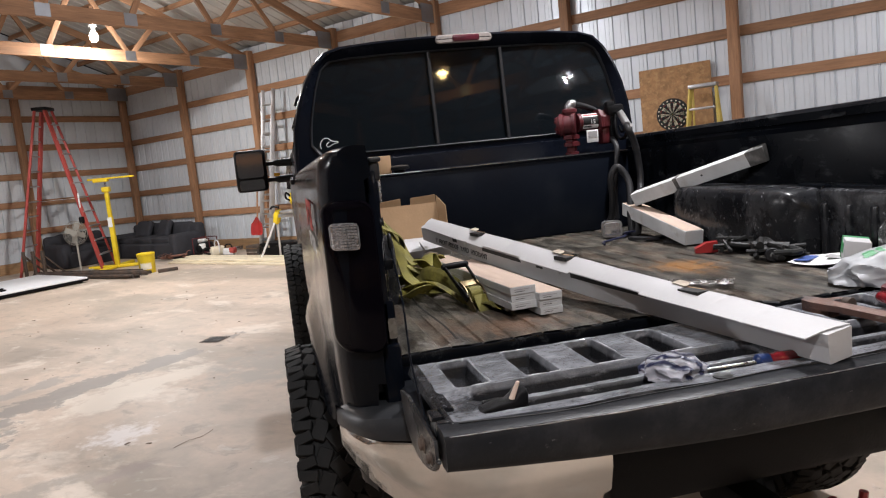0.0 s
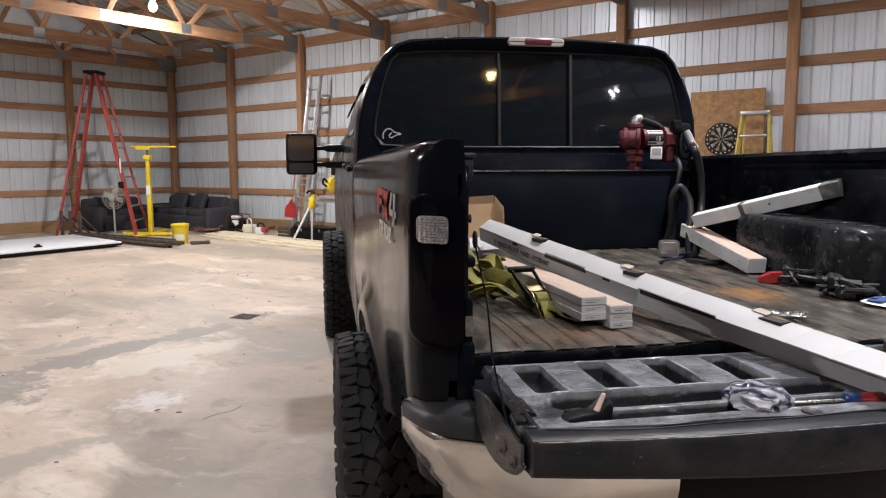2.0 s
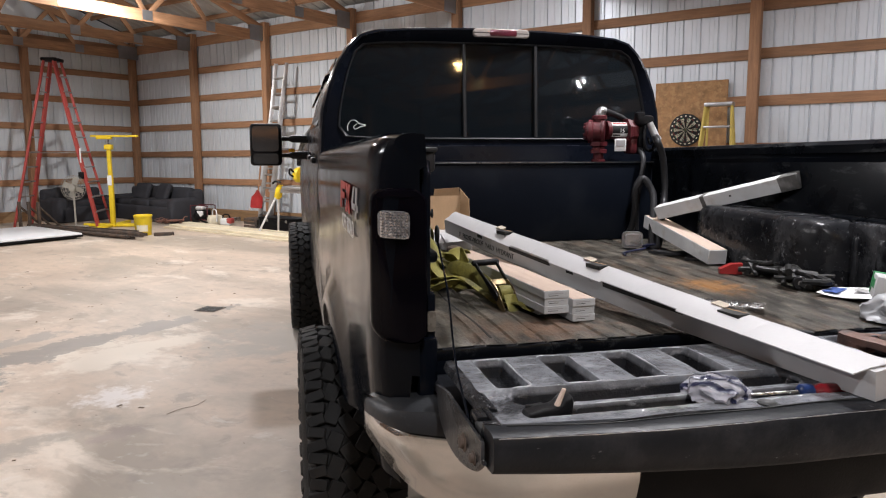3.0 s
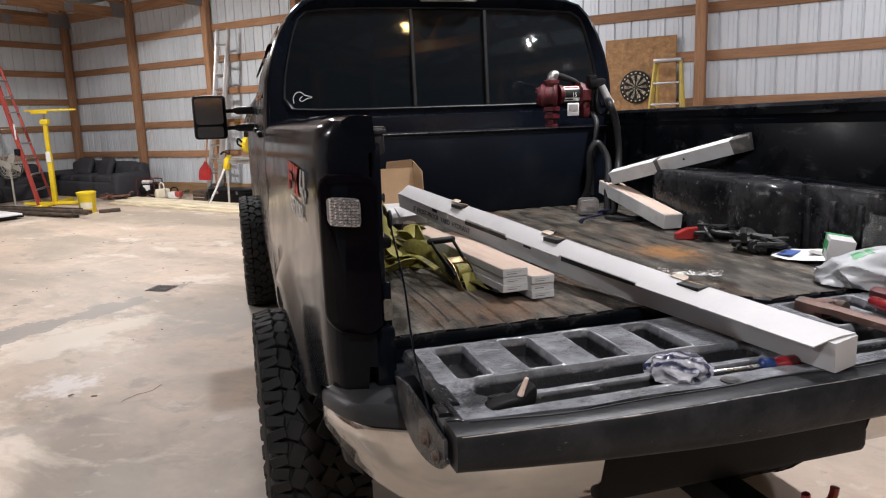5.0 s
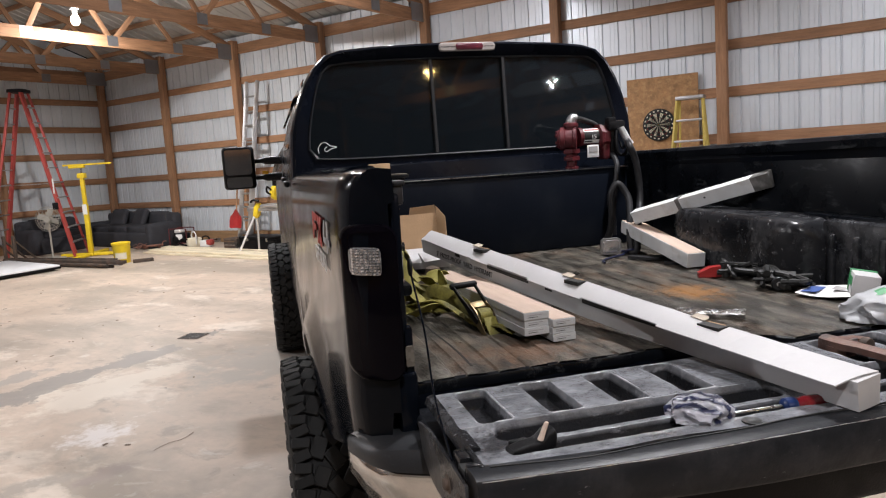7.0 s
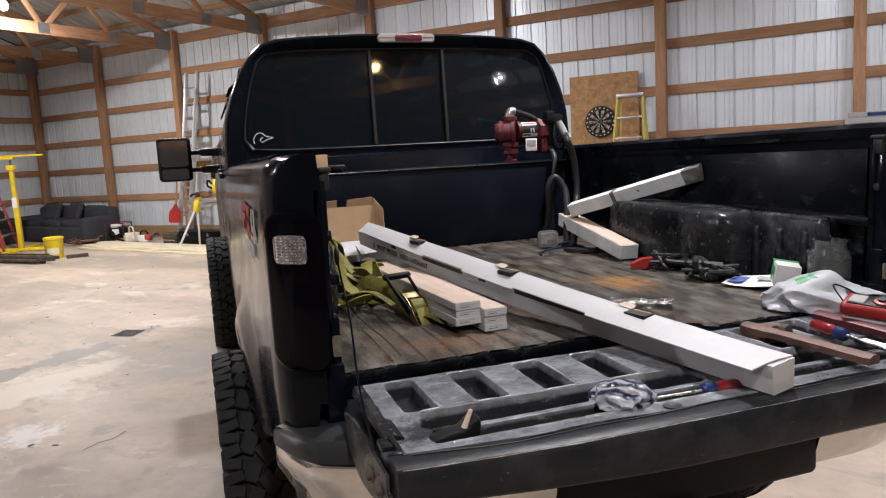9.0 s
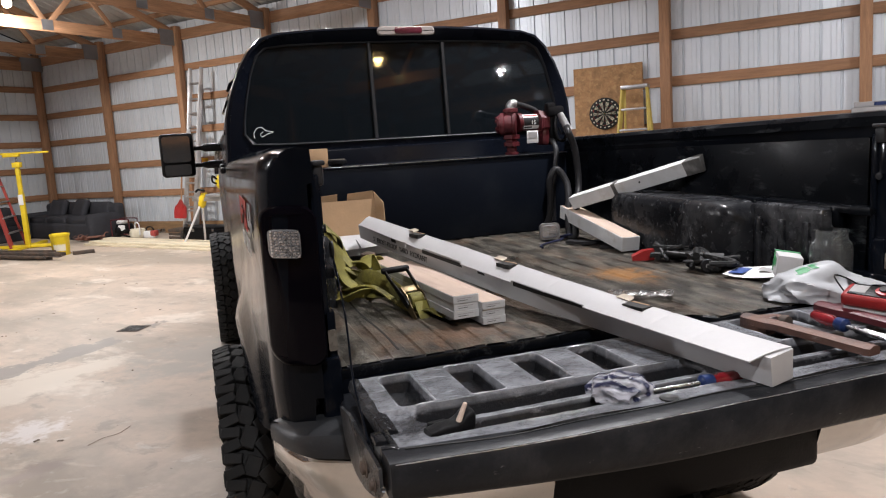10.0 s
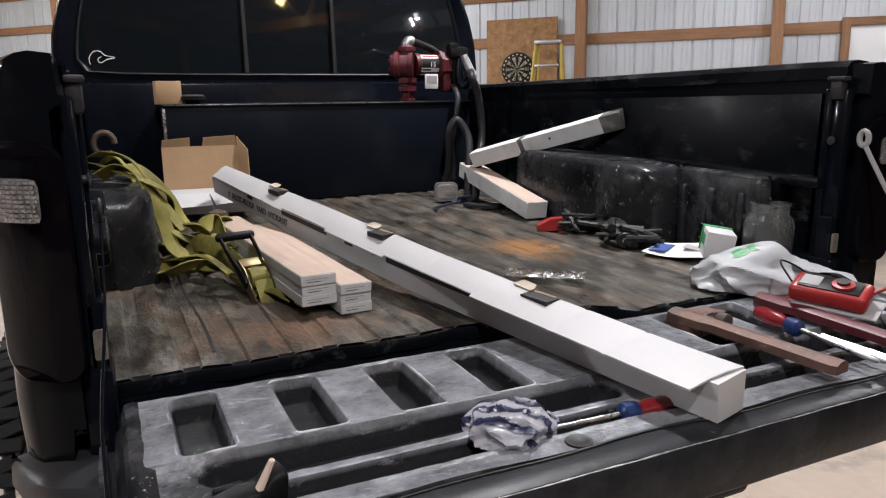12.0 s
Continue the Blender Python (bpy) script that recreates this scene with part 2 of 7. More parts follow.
M["white_card"] = mat("white_card", (0.5, 0.495, 0.5), 0.6, vary=0.05, scale=3, fine=80, bump=0.05, second=(0.4, 0.39, 0.385), patch=(0.64, 0.85), patch_scale=4)
M["brown_card"] = mat("brown_card", (0.42, 0.27, 0.15), 0.8, vary=0.12, scale=5, fine=90, bump=0.1)
M["grey_card"] = mat("grey_card", (0.34, 0.33, 0.33), 0.75, vary=0.1, scale=5, fine=90, bump=0.05)
M["lumber"] = mat("lumber", (0.5, 0.385, 0.31), 0.75, vary=0.1, scale=5, fine=26, bump=0.1, second=(0.39, 0.295, 0.24), patch=(0.5, 0.75), patch_scale=7, stretch=(2.5, 0.5, 2.5), island=0.08)
M["primed"] = mat("primed", (0.56, 0.57, 0.575), 0.7, vary=0.08, scale=9, fine=60, bump=0.08, second=(0.42, 0.4, 0.37), patch=(0.56, 0.75), patch_scale=12, island=0.06)
M["ink"] = mat("ink", (0.02, 0.02, 0.02), 0.7, vary=0.1, bump=0)
M["osb"] = mat("osb", (0.36, 0.2, 0.09), 0.75, vary=0.35, scale=9, fine=45, bump=0.15, second=(0.42, 0.25, 0.115), patch=(0.5, 0.66), patch_scale=14)
M["white"] = mat("white", (0.75, 0.75, 0.75), 0.5, vary=0.06, bump=0.03)
M["cream"] = mat("cream", (0.72, 0.66, 0.52), 0.6, vary=0.06, bump=0.03)
M["old_grey"] = mat("old_grey", (0.1, 0.097, 0.092), 0.8, vary=0.4, scale=18, fine=80, bump=0.1, second=(0.2, 0.195, 0.19), patch=(0.5, 0.7), patch_scale=20)
M["tine_red"] = mat("tine_red", (0.27, 0.12, 0.085), 0.75, vary=0.4, scale=12, fine=60, bump=0.2, second=(0.09, 0.06, 0.05), patch=(0.45, 0.65), patch_scale=9)
M["seal"] = mat("seal", (0.022, 0.023, 0.027), 0.45, vary=0.2, scale=8, fine=90, bump=0.04, spec=0.35)
M["leaf_litter"] = mat("leaf_litter", (0.2, 0.15, 0.11), 0.8, vary=0.3, scale=30, fine=90, bump=0.1)
M["tab_card"] = mat("tab_card", (0.47, 0.41, 0.33), 0.75, vary=0.15, scale=20, fine=90, bump=0.05)
M["facet"] = mat("facet", (0.62, 0.62, 0.63), 0.12, 0.75, vary=0.25, scale=40, fine=80, bump=0.0, rough_vary=0.05, coat=0.6)
M["black"] = mat("black", (0.006, 0.006, 0.006), 0.6, vary=0.2, bump=0.03)
M["dart_red"] = mat("dart_red", (0.35, 0.04, 0.03), 0.7, vary=0.1, bump=0.02)
M["dart_green"] = mat("dart_green", (0.03, 0.16, 0.06), 0.7, vary=0.1, bump=0.02)
M["sofa"] = mat("sofa", (0.037, 0.038, 0.046), 0.85, vary=0.3, scale=5, fine=90, bump=0.3)
M["pale_board"] = wood("pale_board", (0.82, 0.71, 0.53), dark=0.88, along="X", scale=1.0, island=0.08)
M["whiteboard"] = mat("whiteboard", (0.78, 0.8, 0.83), 0.35, vary=0.05, scale=2, fine=30, bump=0.02)
M["rust_steel"] = mat("rust_steel", (0.12, 0.085, 0.065), 0.75, 0.3, vary=0.3, scale=9, fine=90, bump=0.2, second=(0.05, 0.045, 0.042), patch=(0.45, 0.65), patch_scale=6)
M["wrench"] = mat("wrench", (0.15, 0.08, 0.06), 0.55, 0.2, vary=0.3, scale=12, fine=120, bump=0.25, second=(0.07, 0.05, 0.045), patch=(0.48, 0.68), patch_scale=14, scratch=((0.4, 0.33, 0.29), 40, (1, 0.5, 1), 0.6, 0.75, 0.5))
M["poly_bag"] = mat("poly_bag", (0.36, 0.37, 0.385), 0.5, vary=0.1, scale=8, fine=22, bump=0.12, rough_vary=0.08)
M["wrapper"] = mat("wrapper", (0.6, 0.6, 0.66), 0.1, vary=0.3, scale=14, fine=30, bump=0.3, rough_vary=0.05, transmission=0.45)
M["clear"] = mat("clear", (0.9, 0.92, 0.92), 0.05, vary=0.02, bump=0.0, rough_vary=0.03, transmission=1.0, ior=1.4)
M["green"] = mat("green", (0.04, 0.26, 0.09), 0.5, vary=0.15, bump=0.03)
M["blue"] = mat("blue", (0.012, 0.03, 0.11), 0.3, vary=0.15, bump=0.02)
M["print_blue"] = mat("print_blue", (0.05, 0.1, 0.32), 0.5, vary=0.2, scale=40, fine=90, bump=0.02)
M["fan_grey"] = mat("fan_grey", (0.36, 0.34, 0.3), 0.55, vary=0.12, bump=0.03)
M["navy"] = mat("navy", (0.012, 0.016, 0.05), 0.35, vary=0.15, bump=0.02)
M["amber"] = mat("amber", (0.4, 0.2, 0.01), 0.15, vary=0.15, bump=0.0, coat=0.8)
M["ladder_yellow"] = mat("ladder_yellow", (0.55, 0.42, 0.1), 0.55, vary=0.15, scale=5, fine=50, bump=0.04, second=(0.3, 0.24, 0.1), patch=(0.55, 0.75), patch_scale=4)
M["mirror"] = mat("mirror", (0.7, 0.73, 0.76), 0.06, 1.0, vary=0.03, bump=0.0, rough_vary=0.03)
M["brass"] = mat("brass", (0.2, 0.15, 0.075), 0.45, 0.7, vary=0.2, bump=0.05)
M["door_glow"] = mat("door_glow", (0.02, 0.024, 0.03), 0.05, vary=0.05, bump=0.0, rough_vary=0.02)


def stain_or_shade(m, at, size, color, lo, hi, grain=22.0):
    """A ragged-edged patch, rust, stain or painted shade, round a point of the piece."""
    n, link = m.node_tree.nodes, m.node_tree.links.new
    p = n["Principled BSDF"]
    base = p.inputs["Base Color"].links[0].from_socket
    tc = n["Texture Coordinate"]
    mp = n.new("ShaderNodeMapping")
    mp.inputs["Scale"].default_value = (1 / size[0], 1 / size[1], 0.0)
    mp.inputs["Location"].default_value = (-at[0] / size[0], -at[1] / size[1], 0.0)
    link(tc.outputs["Object"], mp.inputs["Vector"])
    ln = n.new("ShaderNodeVectorMath")
    ln.operation = "LENGTH"
    link(mp.outputs["Vector"], ln.inputs[0])
    t = n.new("ShaderNodeTexNoise")
    t.inputs["Scale"].default_value, t.inputs["Detail"].default_value, t.inputs["Roughness"].default_value = grain, 9, 0.7
    link(tc.outputs["Object"], t.inputs["Vector"])
    ad = n.new("ShaderNodeMath")
    ad.operation = "MULTIPLY_ADD"
    link(t.outputs["Fac"], ad.inputs[0])
    ad.inputs[1].default_value = 3.0
    link(ln.outputs["Value"], ad.inputs[2])
    r = n.new("ShaderNodeMapRange")
    r.inputs["From Min"].default_value, r.inputs["From Max"].default_value, r.inputs["To Min"].default_value, r.inputs["To Max"].default_value = lo, hi, 0.85, 0.0
    link(ad.outputs["Value"], r.inputs["Value"])
    x = n.new("ShaderNodeMix")
    x.data_type = "RGBA"
    link(r.outputs["Result"], x.inputs[0])
    link(base, x.inputs[6])
    x.inputs[7].default_value = (*color, 1)
    link(x.outputs[2], p.inputs["Base Color"])


def scuff_and_shade(m, lo, hi, color):
    """Scuffed raised parts of a moulding, their sheen painted grey too; below lo metres shade is painted dark."""
    n, link = m.node_tree.nodes, m.node_tree.links.new
    p = n["Principled BSDF"]
    base = p.inputs["Base Color"].links[0].from_socket
    tc = n["Texture Coordinate"]
    sp = n.new("ShaderNodeSeparateXYZ")
    link(tc.outputs["Object"], sp.inputs[0])
    t = n.new("ShaderNodeTexNoise")
    t.inputs["Scale"].default_value, t.inputs["Detail"].default_value, t.inputs["Roughness"].default_value = 7, 12, 0.7
    link(tc.outputs["Object"], t.inputs["Vector"])
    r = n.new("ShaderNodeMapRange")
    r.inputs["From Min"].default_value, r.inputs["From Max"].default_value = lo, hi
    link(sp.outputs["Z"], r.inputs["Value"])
    k = n.new("ShaderNodeMapRange")
    k.inputs["From Min"].default_value, k.inputs["From Max"].default_value, k.inputs["To Min"].default_value, k.inputs["To Max"].default_value = 0.36, 0.66, 0.25, 0.85
    link(t.outputs["Fac"], k.inputs["Value"])
    mu = n.new("ShaderNodeMath")
    mu.operation = "MULTIPLY"
    link(r.outputs["Result"], mu.inputs[0])
    link(k.outputs["Result"], mu.inputs[1])
    x = n.new("ShaderNodeMix")
    x.data_type = "RGBA"
    link(mu.outputs["Value"], x.inputs[0])
    # Dark tone painted into recesses and troughs, where shade falls.
    low_shade = n.new("ShaderNodeMix")
    low_shade.data_type = "RGBA"
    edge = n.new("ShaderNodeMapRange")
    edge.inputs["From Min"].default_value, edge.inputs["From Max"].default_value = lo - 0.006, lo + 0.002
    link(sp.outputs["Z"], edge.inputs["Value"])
    link(edge.outputs["Result"], low_shade.inputs[0])
    low_shade.inputs[6].default_value = (0.019, 0.0195, 0.022, 1)
    link(base, low_shade.inputs[7])
    link(low_shade.outputs[2], x.inputs[6])
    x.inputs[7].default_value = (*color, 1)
    # Pale rim tone imitates highlights along the recess edges.
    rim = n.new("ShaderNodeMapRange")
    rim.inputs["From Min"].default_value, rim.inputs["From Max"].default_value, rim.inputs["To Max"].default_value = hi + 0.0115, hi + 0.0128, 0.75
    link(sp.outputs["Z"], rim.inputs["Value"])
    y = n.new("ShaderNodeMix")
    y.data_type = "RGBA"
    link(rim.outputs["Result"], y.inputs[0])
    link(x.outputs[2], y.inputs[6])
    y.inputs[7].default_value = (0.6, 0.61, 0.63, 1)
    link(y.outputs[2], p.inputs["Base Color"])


scuff_and_shade(M["gate_liner"], 1.163, 1.171, (0.275, 0.285, 0.31))
# Darker patch at the liner's left end.
stain_or_shade(M["gate_liner"], (-0.765, -0.43, 0), (0.09, 0.1), (0.018, 0.0185, 0.021), 1.7, 2.5, 14.0)
stain_or_shade(M["concrete"], (11.05, -7.25, 0), (0.5, 1.2), (0.63, 0.56, 0.475), 1.95, 2.25, 2.6)
stain_or_shade(M["concrete"], (10.5, -7.15, 0), (0.36, 2.2), (0.25, 0.232, 0.212), 2.0, 2.12, 2.4)
stain_or_shade(M["concrete"], (10.8, -8.55, 0), (0.6, 1.0), (0.27, 0.25, 0.226), 1.95, 2.1, 2.8)
stain_or_shade(M["concrete"], (10.0, -7.6, 0), (0.22, 0.9), (0.33, 0.3, 0.27), 1.85, 2.1, 3.2)
stain_or_shade(M["concrete"], (11.95, -7.85, 0), (0.3, 0.3), (0.7, 0.66, 0.64), 1.8, 2.3, 7.0)
stain_or_shade(M["concrete"], (12.3, -8.9, 0), (0.25, 1.1), (0.33, 0.295, 0.255), 1.85, 2.2, 3.0)
# Grey patch paints the truck's shade onto the slab beside it.
stain_or_shade(M["concrete"], (11.75, -6.2, 0), (0.8, 0.9), (0.37, 0.34, 0.3), 1.9, 2.4, 3.0)
stain_or_shade(M["concrete"], (12.6, -8.2, 0), (0.16, 0.2), (0.3, 0.25, 0.22), 1.9, 2.4, 5.0)
stain_or_shade(M["mat_rubber"], (0.33, 0.55, 1.187), (0.13, 0.16), (0.3, 0.15, 0.055), 1.75, 2.5)
stain_or_shade(M["mat_rubber"], (-0.5, 0.1, 1.187), (0.3, 0.16), (0.14, 0.08, 0.048), 1.5, 2.3)


def lamp_material(name, color, strength):
    m = bpy.data.materials.new(name)
    m.use_nodes = True
    e = m.node_tree.nodes.new("ShaderNodeEmission")
    e.inputs[0].default_value, e.inputs[1].default_value = (*color, 1), strength
    m.node_tree.links.new(e.outputs[0], m.node_tree.nodes["Material Output"].inputs[0])
    return m


# ---- mesh helpers ----
def bm_box(size, at=(0, 0, 0), bevel=0.0, bm=None, m=None, segments=2):
    """A box of that size centred at at, with rounded edges."""
    out = bm or bmesh.new()
    one = bmesh.new()
    bmesh.ops.create_cube(one, size=1.0)
    bmesh.ops.scale(one, vec=size, verts=one.verts)
    if bevel:
        bmesh.ops.bevel(one, geom=one.edges[:], offset=min(bevel, min(size) * 0.45), segments=segments, affect="EDGES", profile=0.5)
    bmesh.ops.translate(one, vec=at, verts=one.verts)
    return merge(out, one, m)


def merge(out, one, m=None):
    if m is not None:
        bmesh.ops.transform(one, matrix=m, verts=one.verts)
    keep = {v: out.verts.new(v.co) for v in one.verts}
    for f in one.faces:
        try:
            g = out.faces.new([keep[v] for v in f.verts])
            g.smooth = f.smooth
        except ValueError:
            pass
    one.free()
    return out


def bm_loft(rings, closed=True, caps=True, bm=None, smooth=True):
    """Skin between rings of points with the same count."""
    out = bm or bmesh.new()
    vs = [[out.verts.new(p) for p in r] for r in rings]
    n = len(rings[0])
    for a, b in zip(vs, vs[1:]):
        for i in range(n if closed else n - 1):
            j = (i + 1) % n
            out.faces.new((a[i], a[j], b[j], b[i])).smooth = smooth
    if caps and closed:
        out.faces.new(vs[0][::-1])
        out.faces.new(vs[-1])
    return out


def bm_tube(points, radius, sides=10, bm=None, caps=True, flat=None):
    """A tube along a line of points; radius a number or one for each point; flat: (width, thickness) for a strap."""
    pts = [Vector(p) for p in points]
    rings, up = [], None
    for i, p in enumerate(pts):
        d = (pts[min(i + 1, len(pts) - 1)] - pts[max(i - 1, 0)]).normalized()
        if up is None:
            up = Vector((0, 0, 1)) if abs(d.z) < 0.9 else Vector((1, 0, 0))
        side = d.cross(up).normalized()
        up = side.cross(d).normalized()
        r = radius[i] if isinstance(radius, (list, tuple)) else radius
        a, b = (flat[0] / 2, flat[1] / 2) if flat else (r, r)
        if flat:
            rings.append([p + side * a + up * b, p - side * a + up * b, p - side * a - up * b, p + side * a - up * b])
        else:
            rings.append([p + side * a * math.cos(2 * math.pi * k / sides) + up * b * math.sin(2 * math.pi * k / sides) for k in range(sides)])
    return bm_loft(rings, True, caps, bm, smooth=not flat)


def bm_ribbon(points, width, thick, twist, bm=None):
    """A band of webbing along a line of points, turned about its run by the angles of twist (a function of 0 to 1)."""
    pts = [Vector(p) for p in points]
    rings, up = [], None
    for i, p in enumerate(pts):
        d = (pts[min(i + 1, len(pts) - 1)] - pts[max(i - 1, 0)]).normalized()
        if up is None:
            up = Vector((0, 0, 1)) if abs(d.z) < 0.9 else Vector((1, 0, 0))
        side = d.cross(up).normalized()
        up = side.cross(d).normalized()
        a = twist(i / (len(pts) - 1))
        u, v = side * math.cos(a) + up * math.sin(a), up * math.cos(a) - side * math.sin(a)
        w, t = width / 2, thick / 2
        rings.append([p + u * w * f + v * (t - 0.004 * f * f) for f in (-1, -0.5, 0, 0.5, 1)] + [p + u * w * f + v * (-t - 0.004 * f * f) for f in (1, 0.5, 0, -0.5, -1)])
    return bm_loft(rings, True, True, bm)


def bm_lathe(profile, sides=24, bm=None, m=None, closed=False):
    """A body turned about z from (radius, height) pairs."""
    one = bmesh.new()
    vs = [[one.verts.new((r * math.cos(2 * math.pi * k / sides), r * math.sin(2 * math.pi * k / sides), z)) for k in range(sides)] for r, z in profile]
    rows = list(zip(vs, vs[1:])) + ([(vs[-1], vs[0])] if closed else [])
    for a, b in rows:
        for i in range(sides):
            j = (i + 1) % sides
            one.faces.new((a[i], a[j], b[j], b[i])).smooth = True
    if not closed:
        for ring, flip in ((vs[0], True), (vs[-1], False)):
            if (ring[0].co - ring[sides // 2].co).length > 1e-4:
                one.faces.new(ring[::-1] if flip else ring)
    bmesh.ops.remove_doubles(one, verts=one.verts, dist=1e-6)
    return merge(bm or bmesh.new(), one, m)


def curve_points(points, n=8):
    """A smooth line through the points."""
    p = [Vector(q) for q in points]
    p = [p[0] * 2 - p[1]] + p + [p[-1] * 2 - p[-2]]
    out = []
    for i in range(1, len(p) - 2):
        for k in range(n):
            t = k / n
            a, b, c, d = p[i - 1], p[i], p[i + 1], p[i + 2]
            out.append(0.5 * ((2 * b) + (c - a) * t + (2 * a - 5 * b + 4 * c - d) * t * t + (3 * b - a - 3 * c + d) * t ** 3))
    return out + [p[-2]]


def bm_sheet(points, thick, bm=None):
    """A flat outline (list of 3D points) made into a plate of that thickness along its normal."""
    one = bmesh.new()
    f = one.faces.new([one.verts.new(p) for p in points])
    f.normal_update()
    nrm = f.normal.copy()
    r = bmesh.ops.extrude_face_region(one, geom=[f])
    bmesh.ops.translate(one, vec=nrm * thick, verts=[v for v in r["geom"] if isinstance(v, bmesh.types.BMVert)])
    bmesh.ops.recalc_face_normals(one, faces=one.faces)
    return merge(bm or bmesh.new(), one)


def data_of(name, bm, material):
    me = bpy.data.meshes.new(name)
    bmesh.ops.recalc_face_normals(bm, faces=bm.faces)
    bm.to_mesh(me)
    bm.free()
    me.set_sharp_from_angle(angle=radians(38))
    for one in (material if isinstance(material, (list, tuple)) else [material]):
        me.materials.append(M[one] if isinstance(one, str) else one)
    return me


def part(name, bm, material, parent=None, label="", m=None):
    """One mesh object under a thing or a part."""
    me = bm if isinstance(bm, bpy.types.Mesh) else data_of(name, bm, material)
    ob = new(name, me)
    if parent:
        ob.parent = parent
    if m is not None:
        ob.matrix_basis = m
    if label:
        ob["label"] = label
    return ob


def thing(name, label, category, m=None, group="", kind=""):
    """A thing: an Empty at its base."""
    ob = new(name)
    ob.empty_display_size = 0.05
    if m is not None:
        ob.matrix_basis = m
    return tagged(ob, label, category, group, kind)


def solid(name, bm, material, label, category, m=None, group="", kind=""):
    """A thing of one mesh."""
    return tagged(part(name, bm, material, None, "", m), label, category, group, kind)


def lettering(name, words, size, material, parent, m, extrude=0.0005, label=""):
    """Words as a mesh, from the built-in font."""
    cu = bpy.data.curves.new(name, "FONT")
    cu.body, cu.size, cu.extrude, cu.align_x, cu.align_y = words, size, extrude, "CENTER", "CENTER"
    tmp = bpy.data.objects.new(name, cu)
    scene.collection.objects.link(tmp)
    bpy.context.view_layer.update()
    me = bpy.data.meshes.new_from_object(tmp.evaluated_get(bpy.context.evaluated_depsgraph_get()))
    bpy.data.objects.remove(tmp)
    me.materials.clear()
    me.materials.append(M[material])
    return part(name, me, material, parent, label, m)


def rrect(w, h, r, n=4):
    """A rounded rectangle about the origin, as (a, b) pairs, anticlockwise."""
    out = []
    for cx, cy, a0 in ((w / 2 - r, h / 2 - r, 0), (-w / 2 + r, h / 2 - r, 90), (-w / 2 + r, -h / 2 + r, 180), (w / 2 - r, -h / 2 + r, 270)):
        for k in range(n + 1):
            a = radians(a0 + 90 * k / n)
            out.append((cx + r * math.cos(a), cy + r * math.sin(a)))
    return out


# ---- the barn ----
YAW = pose(-4.387, 17.482, 0, 0, 0, -48.11)
floor = part("floor", bm_box((LENGTH + 0.4, SPAN + 0.4, 0.15), (LENGTH / 2, -SPAN / 2, -0.075)), "concrete", None, "", YAW)
tagged(floor, "worn stained pale concrete slab floor of the barn", "floor", kind="structure")
drain = thing("floor_drain", "dark square iron drain grate set in the concrete floor", "drain", pose(-1.83, 5.92, 0.0, 0, 0, -30) @ Matrix.Diagonal((0.8, 0.8, 1, 1)))
part("frame", bm_loft([[(x, y, 0.004) for x, y in rrect(0.3, 0.3, 0.02)], [(x, y, 0.006) for x, y in rrect(0.25, 0.25, 0.01)]], caps=False), "rust_steel", drain)
grate = bm_box((0.25, 0.25, 0.002), (0, 0, 0.003))
for k in range(7):
    bm_box((0.012, 0.24, 0.004), (-0.102 + 0.034 * k, 0, 0.006), bm=grate)
part("grate", grate, "old_grey", drain)

chips = random.Random(21)
grit = bmesh.new()
for k in range(46):
    x, y = chips.uniform(-4.6, -1.5), chips.uniform(1.2, 10.5)
    w, l = chips.uniform(0.006, 0.02), chips.uniform(0.012, 0.04)
    bm_box((w, l, 0.004), (0, 0, 0.002), 0.0015, bm=grit, m=pose(x, y, 0, 0, 0, chips.uniform(0, 180)), segments=1)
bm_tube(curve_points([(-1.86, 2.9, 0.004), (-1.78, 2.98, 0.006), (-1.7, 3.02, 0.004), (-1.64, 3.12, 0.003)], 5), 0.0014, 6, bm=grit)
tagged(part("floor_litter", grit, "leaf_litter"), "dark leaf bits and grit scattered on the concrete", "litter", kind="stuff")

PANEL_W, PANEL_TOP = 0.95, 4.42


def sheet_mesh(width, bottom, top):
    """A ribbed steel sheet: trapezoid ribs that stand out to the far side, so that they read as grooves from inside."""
    line, pitch = [], width / 4
    for k in range(4):
        x = k * pitch
        line += [(x, 0.0), (x + pitch * 0.36, 0.0), (x + pitch * 0.37, 0.005), (x + pitch * 0.40, 0.005), (x + pitch * 0.41, 0.0), (x + pitch * 0.62, 0.0),
                 (x + pitch * 0.63, 0.005), (x + pitch * 0.66, 0.005), (x + pitch * 0.67, 0.0), (x + pitch * 0.83, 0.0), (x + pitch * 0.86, 0.021), (x + pitch * 0.945, 0.021), (x + pitch * 0.975, 0.0)]
    line += [(width, 0.0)]
    bm = bmesh.new()
    front = [(bm.verts.new((x, y, bottom)), bm.verts.new((x, y, top))) for x, y in line]
    back = [(bm.verts.new((x, y + 0.006, bottom)), bm.verts.new((x, y + 0.006, top))) for x, y in line]
    for a, b in zip(front, front[1:]):
        bm.faces.new((a[0], b[0], b[1], a[1]))
    for a, b in zip(back, back[1:]):
        bm.faces.new((a[1], b[1], b[0], a[0]))
    return data_of("panel", bm, "steel_sheet")


SHEET = sheet_mesh(PANEL_W, -0.35, PANEL_TOP)
# Darkened copy of the sheet for the unseen walls, cutting reflected light.
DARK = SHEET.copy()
DARK.materials[0] = M["low_bounce_sheet"]
GIRTS = [1.05, 1.675, 2.295, 2.915, 3.53]


